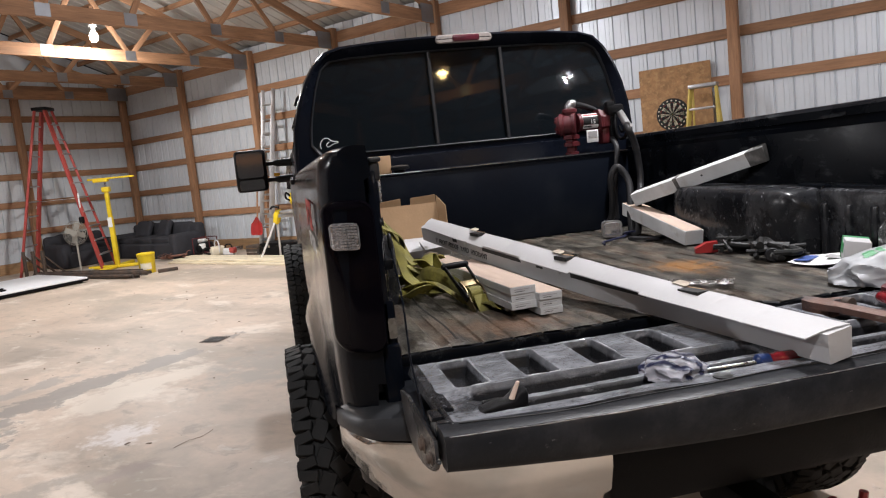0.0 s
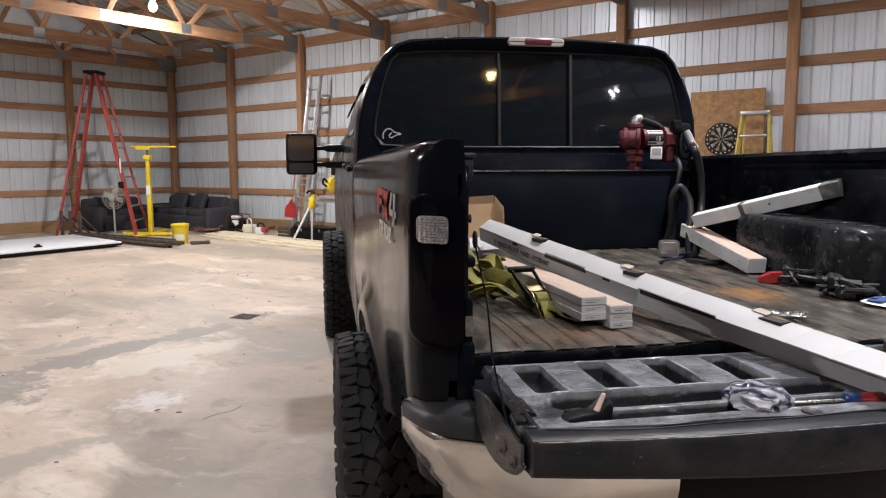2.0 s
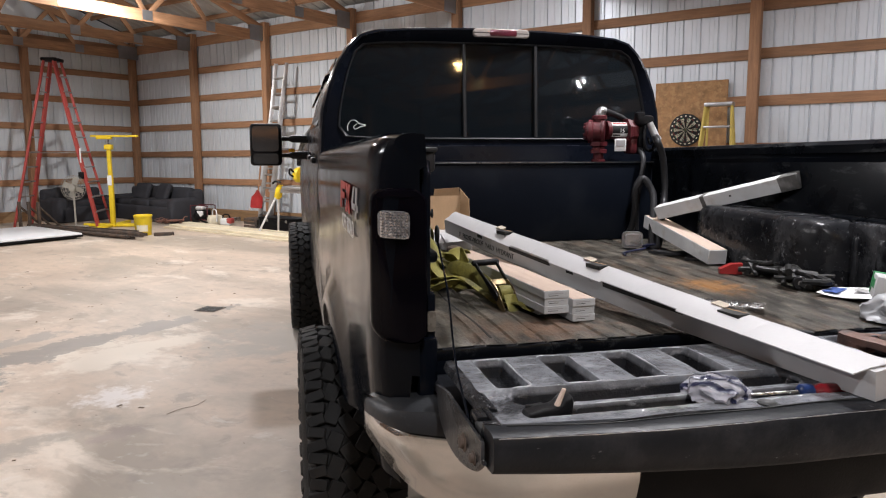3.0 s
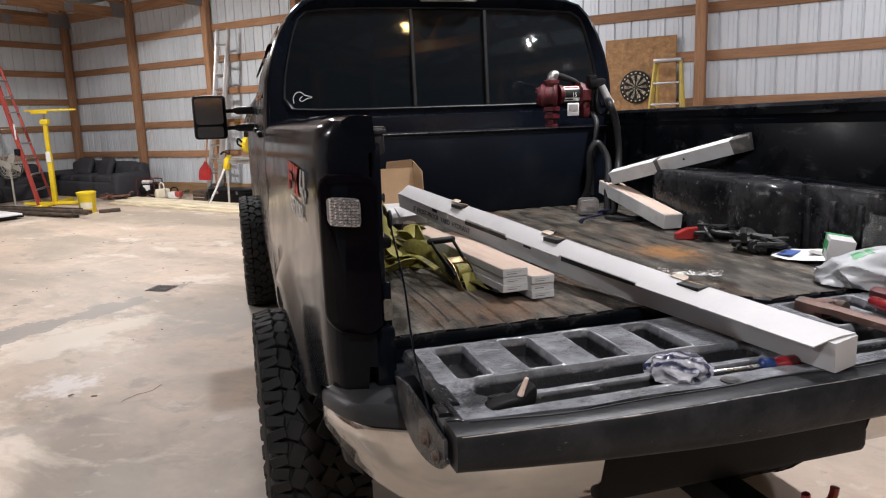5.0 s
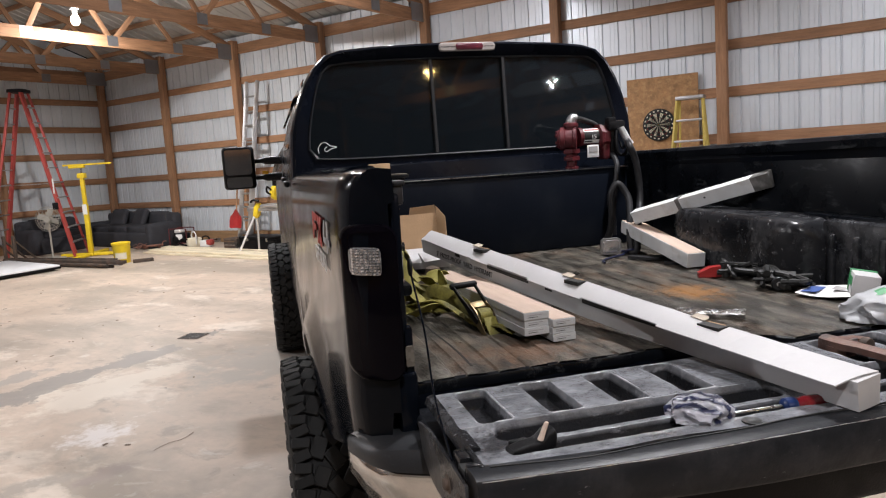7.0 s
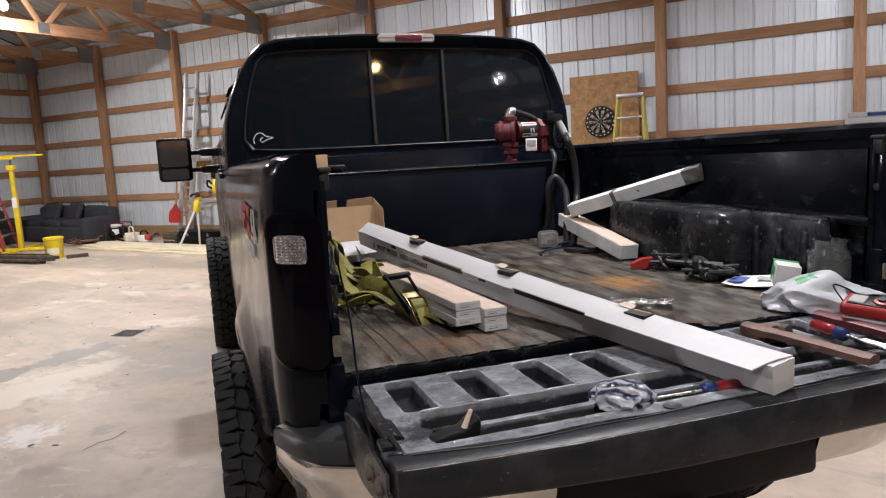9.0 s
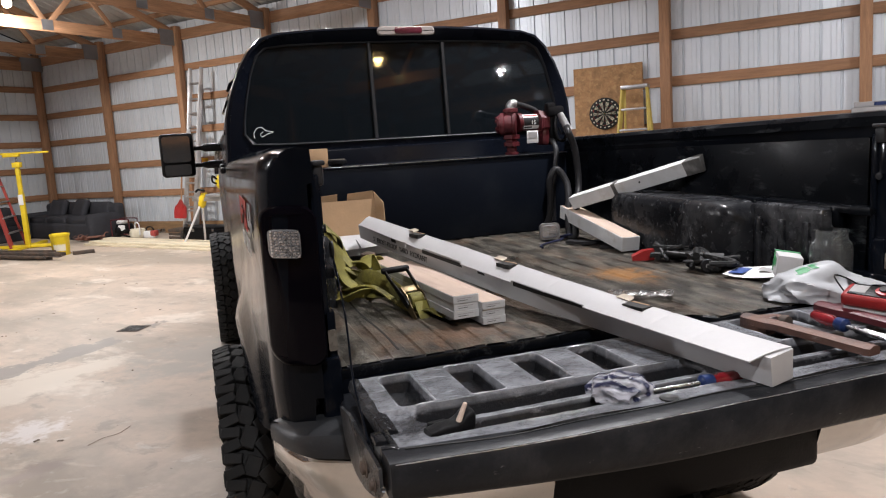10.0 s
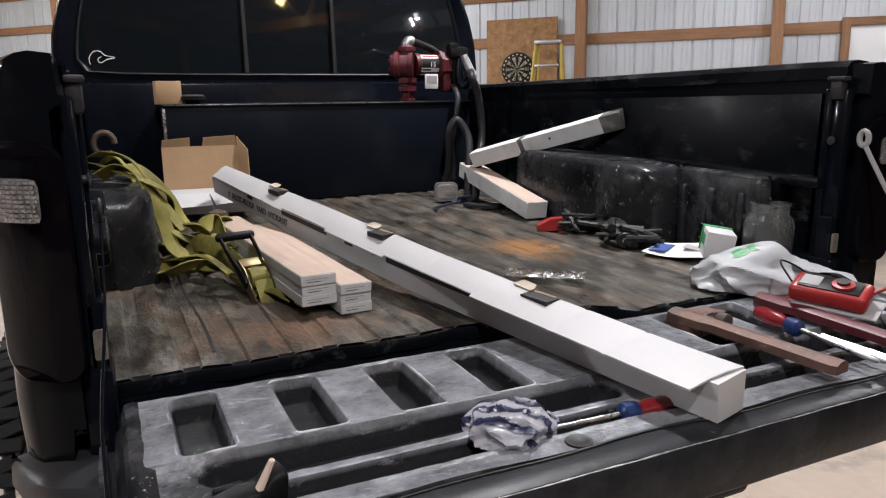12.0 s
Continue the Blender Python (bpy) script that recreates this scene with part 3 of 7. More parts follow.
def wall(name, label, m, length, bays, fine=True, pitch=BAY):
    """A pole-barn wall along +x: sheets, girts and posts as pieces. The room is on its -y side."""
    w = thing(name, label, "wall", m, kind="structure")
    for k in range(round(length / PANEL_W)):
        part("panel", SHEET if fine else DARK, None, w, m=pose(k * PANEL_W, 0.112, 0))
    girt = data_of("girt", bm_box((2 * BAY - 0.004, 0.038, 0.135), (BAY, 0.09, 0), 0.004), "wood_x")
    head = data_of("header", bm_box((2 * BAY - 0.004, 0.04, 0.2), (BAY, 0.089, 0), 0.004), "wood_x")
    skirt = data_of("skirt_board", bm_box((2 * BAY - 0.004, 0.04, 0.28), (BAY, 0.089, 0), 0.004), "treated")
    for k in range(0, bays, 2):
        for z in GIRTS if fine else GIRTS[1::2]:
            part("girt", girt, None, w, m=pose(k * BAY, 0, z + random.uniform(-0.008, 0.008), 0, random.uniform(-0.1, 0.1), 0))
        part("header", head, None, w, m=pose(k * BAY, 0, 4.17))
        part("skirt_board", skirt, None, w, m=pose(k * BAY, 0, 0.3))
    post = data_of("post", bm_box((0.135, 0.14, 4.75), (0, 0, 1.95), 0.006), "wood_z")
    for k in range(bays + 1 if pitch == BAY else bays - 1):
        part("post", post, None, w, m=pose(length - (bays - k) * pitch if pitch == BAY else length - (k + 1) * pitch, 0, 0, random.uniform(-0.15, 0.15), random.uniform(-0.2, 0.2), 0))
    if pitch != BAY:
        part("post", post, None, w, m=pose(length, 0, 0))
    return w


wall("wall_north", "pole barn side wall of ribbed pale steel sheet with orange-brown timber girts and posts", BARN, LENGTH, 12)
wall("wall_west", "pole barn end wall of ribbed pale steel sheet with timber girts and posts", BARN @ pose(0, -SPAN, 0, 0, 0, 90), SPAN, 6, True, 2.52)
wall("wall_south", "unseen ribbed side wall, sheet darkened to cut reflections, with timber girts", BARN @ pose(LENGTH, -SPAN, 0, 0, 0, 180), LENGTH, 12, False)
wall("wall_east", "unseen ribbed end wall, sheet darkened to cut reflections, with timber girts", BARN @ pose(LENGTH, 0, 0, 0, 0, -90), SPAN, 6, False)
for x, s in ((-0.115, 1), (LENGTH + 0.115, -1)):
    gable = bm_sheet([(x, 0.1, PANEL_TOP - 0.01), (x, -SPAN - 0.1, PANEL_TOP - 0.01), (x, -SPAN - 0.1, 4.5), (x, -SPAN / 2, 4.53 + SPAN / 6), (x, 0.1, 4.5)], 0.02)
    tagged(part("wall_gable", gable, "steel_sheet", None, "", BARN), "ribbed steel gable above the end wall", "wall", kind="structure")

RISE = 1 / 3
ROOF0 = 4.52
roof = bmesh.new()
for s in (0, 1):
    n = int(LENGTH / 0.2375)
    line = []
    for k in range(n):
        x = k * 0.2375
        line += [(x, 0), (x + 0.195, 0), (x + 0.205, 0.019), (x + 0.225, 0.019), (x + 0.235, 0)]
    eave = [roof.verts.new((x, 0.3 if s == 0 else -SPAN - 0.3, ROOF0 - 0.1 + z)) for x, z in line]
    peak = [roof.verts.new((x, -SPAN / 2, ROOF0 + SPAN / 2 * RISE + z)) for x, z in line]
    for a, b, c, d in zip(eave, eave[1:], peak[1:], peak):
        roof.faces.new((a, b, c, d))
tagged(part("ceiling", roof, "roof_sheet", None, "", BARN), "bare ribbed steel roof sheets seen from below", "roof", kind="structure")
purlins = bmesh.new()
for s in (-1, 1):
    k = 0.25
    while k < SPAN / 2 - 0.1:
        y = -k if s < 0 else -SPAN + k
        tilt = math.degrees(math.atan(RISE)) * (-1 if s < 0 else 1)
        bm_box((LENGTH, 0.038, 0.09), (0, 0, 0), bm=purlins, m=pose(LENGTH / 2, y, ROOF0 + k * RISE - 0.065, tilt, 0, 0))
        k += 0.72
tagged(part("purlin_rows", purlins, "wood_x", None, "", BARN), "rows of timber roof purlins resting on the trusses", "purlins", kind="structure")


def truss():
    t = thing("roof_truss", "timber roof truss with grey metal gusset plates resting on the wall posts", "truss", BARN @ pose(0, 0, 0), group="roof trusses", kind="structure")
    half = SPAN / 2
    low, top = 4.045, 4.15
    part("bottom_chord", bm_box((0.04, SPAN + 0.1, 0.2), (0, -half, low), 0.004), "wood_y", t)
    length = half * math.sqrt(1 + RISE * RISE) + 0.25
    a = math.degrees(math.atan(RISE))
    for s in (1, -1):
        m = pose(0, -half, top + half * RISE + 0.02, -a * s, 0, 0) @ pose(0, s * length / 2, 0)
        part("top_chord", bm_box((0.039, length, 0.14), (0, 0, 0), 0.004), "wood_y", t, m=m)
    web = [((-1.35, 0), (-2.0, 1)), ((-2.68, 0), (-2.0, 1)), ((-2.68, 0), (-3.5, 1)), ((-4.15, 0), (-3.5, 1)), ((-5.38, 0), (-4.75, 1)), ((-5.38, 0), (-6.1, 1)), ((-half + 0.05, 0), (-half + 0.05, 1))]
    for (y0, _), (y1, _) in web:
        for side in (0, 1):
            p = (y0, low) if side == 0 else (y0, low)
            q = (y1, top - 0.03 - y1 * RISE)
            if side:
                p, q = (-SPAN - p[0], p[1]), (-SPAN - q[0], q[1])
            d = Vector((0, q[0] - p[0], q[1] - p[1]))
            mid = Vector((0, (p[0] + q[0]) / 2, (p[1] + q[1]) / 2))
            part("web", bm_box((0.038, d.length, 0.088), (0, 0, 0), 0.003), "wood_y", t, m=pose(*mid, math.degrees(math.atan2(d.z, d.y)), 0, 0))
    for y in (-1.35, -2.68, -4.15, -5.38, -half, -SPAN + 1.35, -SPAN + 2.68, -SPAN + 4.15, -SPAN + 5.38):
        for s in (-1, 1):
            part("gusset_plate", bm_box((0.003, 0.2, 0.17), (s * 0.0225, y, low + 0.01)), "plate", t)
    for y in (-0.16, -SPAN + 0.16):
        for s in (-1, 1):
            part("heel_plate", bm_box((0.003, 0.5, 0.3), (s * 0.0225, y, low + 0.05)), "plate", t)
    return t


first = truss()
first.matrix_basis = BARN @ pose(0.1, 0, 0)
for k in range(1, 13):
    copy_thing(first, BARN @ pose(k * BAY + (0.0 if k < 12 else -0.1), 0, 0))

for k, (x, y, z, power, color) in enumerate(LAMPS):
    lamp = thing("ceiling_lamp", "bare glowing bulb under the roof trusses; the last four are unseen added fill", "lamp", BARN @ pose(x, y, z) @ Matrix.Diagonal((1.3, 1.3, 1.3, 1)), group="ceiling lamps")
    glow = lamp_material("bulb_glow", color, 45.0)
    part("bulb", bm_lathe([(0.0, -0.075), (0.03, -0.068), (0.05, -0.04), (0.055, -0.005), (0.045, 0.03), (0.025, 0.055), (0.02, 0.07)], 16), glow, lamp)
    part("socket", bm_lathe([(0.022, 0.06), (0.03, 0.065), (0.032, 0.12), (0.05, 0.125), (0.05, 0.14), (0.0, 0.14)], 14), "white", lamp)
    part("bracket", bm_box((0.05, 0.04, 0.25), (0, 0, 0.25), 0.004), "wood_z", lamp)
    ld = bpy.data.lights.new("ceiling_light", "AREA")
    ld.shape, ld.size, ld.energy, ld.color = "DISK", 0.2, power * 0.85, color
    lo = new("ceiling_light", ld)
    lo.matrix_world = BARN @ pose(x + (0.55 if k == 0 else 0), y, z - 0.1)
    lp = bpy.data.lights.new("bulb_light", "POINT")
    lp.energy, lp.color, lp.shadow_soft_size = power * 0.5, color, 0.06
    new("bulb_light", lp).matrix_world = BARN @ pose(x + (0.3 if k == 0 else 0), y, z - 0.16)


# ---- the truck ----
CX = 0.06
AXLE_R, AXLE_F, TYRE_R = 1.02, 4.98, 0.49
truck = thing("pickup_truck", "lifted black pickup truck with lowered tailgate and cluttered bed", "truck", pose(CX, 0, 0))


def rail_z(y):
    return 1.722 - 0.027 * y


def rear_y(x, s=-1):
    """The rear face of a bedside; the near one slants in towards the tailgate and rounds into the side."""
    if s > 0:
        return -0.12
    return -0.045 - 0.075 * max(0.0, min(1.0, (1.0 - abs(x)) / 0.13)) + 24 * max(0.0, abs(x) - 0.95) ** 2


def bedside(s):
    rings = []
    ys = ([-0.08, -0.038, -0.015, 0.022, 0.1, 0.2] if s < 0 else [-0.08, -0.06, -0.03, 0.02, 0.1, 0.2]) + [0.3 + 0.05 * k for k in range(30)] + [1.85, 1.95, 2.02]
    for i, y in enumerate(ys):
        d = abs(y - AXLE_R)
        arch = TYRE_R + math.sqrt(max(0.0, 0.58 ** 2 - d * d)) if d < 0.58 else 0.0
        zb = max(0.86, arch)
        zi = max(1.14, arch)
        end = ([0.034, 0.019, 0.0085, 0.0015] if s < 0 else [0.012, 0.004, 0.0, 0.0])[i] if i < 4 else 0.0
        ring = []
        top = rail_z(max(y, 0))
        for f in (0.0, 0.06, 0.2, 0.4, 0.6, 0.8, 1.0):
            z = zb + (1.36 - zb) * f
            r = math.hypot(y - AXLE_R, z - TYRE_R)
            flare = 0.045 * math.exp(-((r - 0.6) / 0.07) ** 2) if d < 0.8 else 0
            ring.append((0.962 + 0.036 * math.sin(math.pi * min(1, (z - 0.8) / 0.75)) + flare - end, z))
        ring += [(0.996 - end, 1.45), (0.996 - end, 1.53), (0.993 - end, top - 0.1), (0.989 - end, top - 0.055), (0.983 - end, top - 0.03), (0.97 - end * 0.8, top - 0.012), (0.945 - end * 0.5, top - 0.003),
                 (0.91, top), (0.881, top - 0.004), (0.877, top - 0.075), (0.892, top - 0.085), (0.892, (zi + top) / 2), (0.892, zi), (0.91, zi)]
        rings.append([(s * x, y if i else rear_y(x, s), z) for x, z in ring])
    return bm_loft(rings)


for s in (-1, 1):
    side = part("bedside", bedside(s), "dusty_paint", truck, "dusty gloss black bedside panel")
    cap = []
    for k in range(22):
        y = (0.12 if s < 0 else -0.06) + (1.9 if s < 0 else 2.08) * k / 21
        t = rail_z(max(y, 0))
        cap.append([(s * x, y, t + z) for x, z in ((0.972, -0.022), (0.962, -0.006), (0.94, 0.004), (0.905, 0.007), (0.882, 0.004), (0.869, -0.01), (0.869, -0.04), (0.875, -0.04), (0.877, -0.012))])
    part("rail_cap", bm_loft(cap), "liner" if s > 0 else "black_paint", side, "scuffed black plastic rail cap")
    # tail lamp
    lamp_rings = []
    for grow, out in ((0.0, -0.002), (0.0, 0.012), (-0.008, 0.018)):
        ring = []
        for a, b in rrect(0.118 + grow, 0.372 + grow, 0.035, 5):
            x = 0.938 + a
            ring.append((s * x, rear_y(x, s) - out, 1.408 + b))
        lamp_rings.append(ring)
    light = part("taillight", bm_loft(lamp_rings), "smoke_lens", truck, "smoked black taillight with a clear reverse lens")
    lens = []
    for grow, out in ((0.0, 0.016), (0.0, 0.021), (-0.006, 0.023)):
        lens.append([(s * (0.95 + a), rear_y(0.95 + a, s) - out, 1.508 + b) for a, b in rrect(0.066 + grow, 0.066 + grow, 0.012, 3)])
    backing = part("reverse_lens", bm_loft(lens), "clear_lens", light, "clear ribbed plastic lens")
    prisms = bmesh.new()
    for i in range(7):
        for j in range(9):
            cx, cz, hx, hz = 0.9223 + 0.0085 * i + 0.002, 1.4805 + 0.0069 * j, 0.0041, 0.0033
            base = [prisms.verts.new((s * (cx + u * hx), rear_y(cx + u * hx, s) - 0.0225, cz + v * hz)) for u, v in ((-1, -1), (1, -1), (1, 1), (-1, 1))]
            lift, lean = 0.0032 + 0.0012 * ((i * 3 + j * 5) % 4), 0.35 * ((i * 5 + j * 7) % 5 - 2)
            tip = [prisms.verts.new((s * (cx + u * hx * 0.3), rear_y(cx, s) - 0.0225 - lift, cz + hz * (0.5 * v + 0.4 * lean))) for u, v in ((-1, -1), (1, -1), (1, 1), (-1, 1))]
            for k in range(4):
                prisms.faces.new((base[k], base[(k + 1) % 4], tip[(k + 1) % 4], tip[k]))
            prisms.faces.new(tip)
    tagged(part("prism_pattern", prisms, "facet", backing, "glittering prisms of the clear lens"), kind="stuff")
    reflector = [[(s * (0.859 + a), -0.082 - out, 1.27 + b) for a, b in rrect(0.02, 0.05, 0.004, 2)] for out in (0, 0.006)]
    part("reflector", bm_loft(reflector), "tan_lens", light, "small dull tan reflector")
    # inner bed post with its latch
    post = bm_box((0.024, 0.07, 0.52), (s * 0.871, -0.045, 1.4), 0.008)
    bm_box((0.034, 0.05, 0.2), (s * 0.864, -0.055, 1.24), 0.008, bm=post)
    bm_box((0.012, 0.02, 0.46), (s * 0.857, -0.03, 1.42), 0.004, bm=post)
    bed_post = part("bed_post", post, "black_paint", truck)
    striker = bm_lathe([(0.0, -0.012), (0.011, -0.012), (0.011, 0.0), (0.017, 0.001), (0.019, 0.004), (0.0, 0.006)], 14, m=pose(s * 0.853, -0.05, 1.53, 0, -90 * s, 0) @ Matrix.Diagonal((0.6, 0.6, 1, 1)))
    part("latch_striker", striker, "rubber", bed_post, "worn metal latch striker")
    catch = bm_box((0.026, 0.036, 0.05), (s * 0.858, -0.05, 1.655), 0.009)
    bm_box((0.03, 0.05, 0.012), (s * 0.856, -0.05, 1.683), 0.005, bm=catch)
    part("rail_bumper", catch, "rubber", bed_post, "black rubber stop")
    y0, z0, x0 = (-0.06, 1.47, 0.84) if s < 0 else (-0.13, 1.53, 0.862)
    cable = curve_points([(s * x0, y0, z0), (s * (x0 + 0.006), -0.2, z0 - 0.11), (s * 0.862, -0.33, 1.25), (s * 0.864, -0.45, 1.16)], 6)
    rope = part("tailgate_cable", bm_tube(cable, 0.0024 if s < 0 else 0.006, 8), "black_paint" if s < 0 else "grey_card", truck)
    lug = bm_tube([(s * x0, y0 + 0.012 * math.cos(a), z0 + 0.01 + 0.018 * math.sin(a)) for a in [2 * math.pi * k / 12 for k in range(13)]], 0.004 if s < 0 else 0.007, 8)
    part("cable_eye", lug, "black" if s < 0 else "grey_card", rope, "grey metal cable eye")
    # inner liner wall with moulded pockets
    wall_in = bm_box((0.012, 2.0, 0.5), (s * 0.884, 1.01, 1.4), 0.003)
    part("bed_liner_side", wall_in, "liner", truck, "scuffed black plastic bed liner")
    part("liner_ledge", bm_box((0.05, 0.62, 0.03), (s * 0.856, 0.27, 1.42), 0.01), "liner", truck)
    for y in (0.1, 0.3, 0.46):
        part("tie_bracket", bm_box((0.045, 0.05, 0.075), (s * 0.852, y, 1.395), 0.012), "liner", truck)
    if s > 0:
        shoulder = bm_box((0.1, 0.34, 0.252), (s * 0.838, 0.27, 1.297), 0.02)
        ledge = part("liner_shoulder", shoulder, "housing", truck)
        for y in (0.16, 0.27, 0.38):
            part("liner_rib", bm_box((0.024, 0.03, 0.2), (s * 0.788, y, 1.275), 0.008), "housing", ledge)
    # wheel housing
    hump = []
    for k in range(17):
        u = -1 + 2 * k / 16
        y = (0.83 + 0.42 * math.sin(u * math.pi / 2)) if s > 0 else 0.915 + 0.325 * math.sin(u * math.pi / 2)
        e = abs(math.sin(u * math.pi / 2))
        f = (1 - e ** 14) ** 0.3 if e < 1 else 0.0
        depth = 0.06 + (0.16 if s > 0 else 0.11) * f
        high = 0.12 + 0.135 * f
        hump.append([(s * (0.885 - d * depth), y, 1.17 + h * high) for d, h in ((0, 0), (1, 0), (1.0, 0.3), (0.99, 0.6), (0.975, 0.82), (0.95, 0.92), (0.9, 0.975), (0.82, 0.995), (0.6, 1.0), (0, 1.0))])
    part("wheel_housing", bm_loft(hump), "housing", truck, "scuffed shiny black wheel housing")

# bed floor and ribbed rubber mat
part("bed_floor", bm_box((1.76, 2.06, 0.05), (0, 1.0, 1.132), 0.006), "liner", truck)
mat_bm = bmesh.new()
xs, x = [], -0.875
while x < 0.87:
    xs += [(x, 0), (x + 0.006, 1), (x + 0.052, 1), (x + 0.058, 0)]
    x += 0.084
ny = 60


def mat_edge(x):
    return -0.034 - 0.066 * min(1, max(0, (x - 0.16) / 0.06)) + 0.003 * math.sin(x * 23) + 0.002 * math.sin(x * 51)


grid = []
for j in range(ny + 1):
    row = []
    for x, up in xs:
        y = mat_edge(x) + (2.0 - mat_edge(x)) * (j / ny)
        row.append(mat_bm.verts.new((x, y, 1.1818 + 0.0047 * up + 0.003 * noise.noise((x * 4, y * 3, 1)))))
    grid.append(row)
for a, b in zip(grid, grid[1:]):
    for i in range(len(xs) - 1):
        mat_bm.faces.new((a[i], a[i + 1], b[i + 1], b[i])).smooth = True
part("bed_mat", mat_bm, "mat_rubber", truck, "dirty ribbed rubber bed mat with rusty brown stains")
edge_bm = bm_loft([[(x, mat_edge(x) + dy, z) for dy, z in ((0.01, 1.184), (-0.004, 1.181), (-0.008, 1.172), (-0.006, 1.157), (0.01, 1.155))] for x in [-0.875 + 1.75 * k / 90 for k in range(91)]])
part("mat_edge", edge_bm, "liner", truck, "thick black mat edge")
part("mat_seam", bm_tube([(-0.675 + 0.004 * math.sin(9 * y), y, 1.1869 + 0.003 * noise.noise((-0.675 * 4, y * 3, 1))) for y in [0.03 + 0.03 * k for k in range(44)]], 0.005, 6, flat=(0.006, 0.001)), "black", truck, "dark groove along the bed mat")
part("bed_front", bm_box((1.76, 0.05, 0.54), (0, 2.02, 1.42), 0.01), "dull_paint", truck)
for s in (-1, 1):
    part("corner_filler", bm_box((0.05, 0.17, 0.36), (s * 0.868, -0.01, 1.05), 0.012), "black_paint", truck)
sill = bm_box((1.7, 0.05, 0.07), (0, -0.012, 1.13), 0.012)
part("bed_sill", sill, "black_paint", truck)

# tailgate
gate = part("tailgate", bm_box((1.71, 0.5, 0.03), (0, -0.29, 1.108), 0.012, segments=3), "gate_steel", truck, "lowered tailgate in scratched dark grey paint")
def gate_top(x):
    """Height of the gate's front edge, which is bent up a little at the near corner."""
    return 1.171 + 0.014 * max(0.0, (-0.45 - x) / 0.4) ** 1.5


def gate_foot(x):
    """The gate's lower edge, curving up towards its ends."""
    return 1.068 + 0.044 * max(0.0, (-0.2 - x) / 0.65) ** 1.6


lip = []
for k in range(41):
    x = -0.86 + 1.72 * k / 40
    t, f = gate_top(x), gate_foot(x)
    dent = 0.0012 * noise.noise((x * 9, 0.3, 2))
    lip.append([(x, y + dent, z) for y, z in ((-0.54, t - 0.001), (-0.572, t + 0.001), (-0.59, t), (-0.599, t - 0.003), (-0.604, t - 0.011), (-0.606, (t + f) / 2), (-0.603, f + 0.01), (-0.594, f), (-0.56, f - 0.002), (-0.54, f + 0.02))])
part("gate_lip", bm_loft(lip), "gate_steel", gate)
wear = random.Random(5)
x = -0.85
while x < 0.84:
    run = min(0.84 - x, wear.uniform(0.05, 0.22))
    n = max(3, int(run / 0.01))
    pts = [(x + run * i / n, -0.6005 + 0.0006 * math.sin(40 * (x + run * i / n)), gate_top(x + run * i / n) - 0.0045) for i in range(n + 1)]
    part("worn_edge", bm_tube(pts, [0.0004 + wear.uniform(0.0002, 0.0011) * math.sin(math.pi * (0.06 + 0.88 * i / n)) for i in range(n + 1)], 6), "aluminium", gate, "bright worn paint edge")
    x += run + wear.uniform(-0.004, 0.008)


def rounded(x, y, cx, cy, hx, hy, r):
    """Distance from a rounded oblong's edge, negative inside."""
    qx, qy = abs(x - cx) - hx + r, abs(y - cy) - hy + r
    return math.hypot(max(qx, 0), max(qy, 0)) + min(max(qx, qy), 0) - r


def ease(t):
    t = max(0.0, min(1.0, t))
    return t * t * (3 - 2 * t)


def liner_z(x, y):
    """The moulded tailgate liner: eight oblong recesses, then a step down to two long troughs with a ridge between."""
    z = 1.181 - 0.010 * ease((-0.352 - y) / 0.008)
    for k in range(8):
        d = rounded(x, y, -0.735 + 0.163 * k if k < 4 else 0.246 + 0.163 * (k - 4), -0.246, 0.036, 0.099, 0.012)
        z += -0.04 * ease((0.002 - d) / 0.011) + 0.0022 * max(0.0, 1 - abs(d - 0.006) / 0.004)
    for s in (-1, 1):
        d = rounded(x, y, s * 0.4175, -0.394, 0.3375, 0.034, 0.03)
        z += -0.036 * ease((0.003 - d) / 0.008) + 0.002 * max(0.0, 1 - abs(d - 0.008) / 0.006)
        d = rounded(x, y, s * 0.4175, -0.473, 0.3375, 0.02, 0.019)
        z += -0.038 * ease((0.003 - d) / 0.008) + 0.002 * max(0.0, 1 - abs(d - 0.008) / 0.006)
    return z + 0.0014 * noise.noise((x * 5, y * 6, 3)) + 0.0011 * noise.noise((x * 26, y * 26, 8)) + 0.0004 * noise.noise((x * 70, y * 70, 4))


gl = bmesh.new()
NX, NY = 440, 124
rows = []
for j in range(NY + 1):
    y = -0.552 + 0.424 * j / NY
    row = []
    for i in range(NX + 1):
        x = -0.825 + 1.65 * i / NX
        yy = y - (0.006 * math.sin(x * 7) + 0.004 * math.sin(x * 19 + 1)) * max(0.0, 1 - j / 6)
        z = liner_z(x, y)
        if j == 0:
            z = 1.176 + 0.003 * math.sin(x * 9)
        if j == NY or i in (0, NX):
            z -= 0.014
        row.append(gl.verts.new((x, yy, z)))
    rows.append(row)
for a, b in zip(rows, rows[1:]):
    for i in range(NX):
        gl.faces.new((a[i], a[i + 1], b[i + 1], b[i])).smooth = True
seam = [(x, -0.5545 - 0.006 * math.sin(x * 7) - 0.004 * math.sin(x * 19 + 1), gate_top(x) + 0.0016) for x in [-0.82 + 1.64 * k / 120 for k in range(121)]]
part("liner_seam", bm_tube(seam, 0.003, 6, flat=(0.0045, 0.0016)), "ink", gate, "dark gap along the curled liner edge")
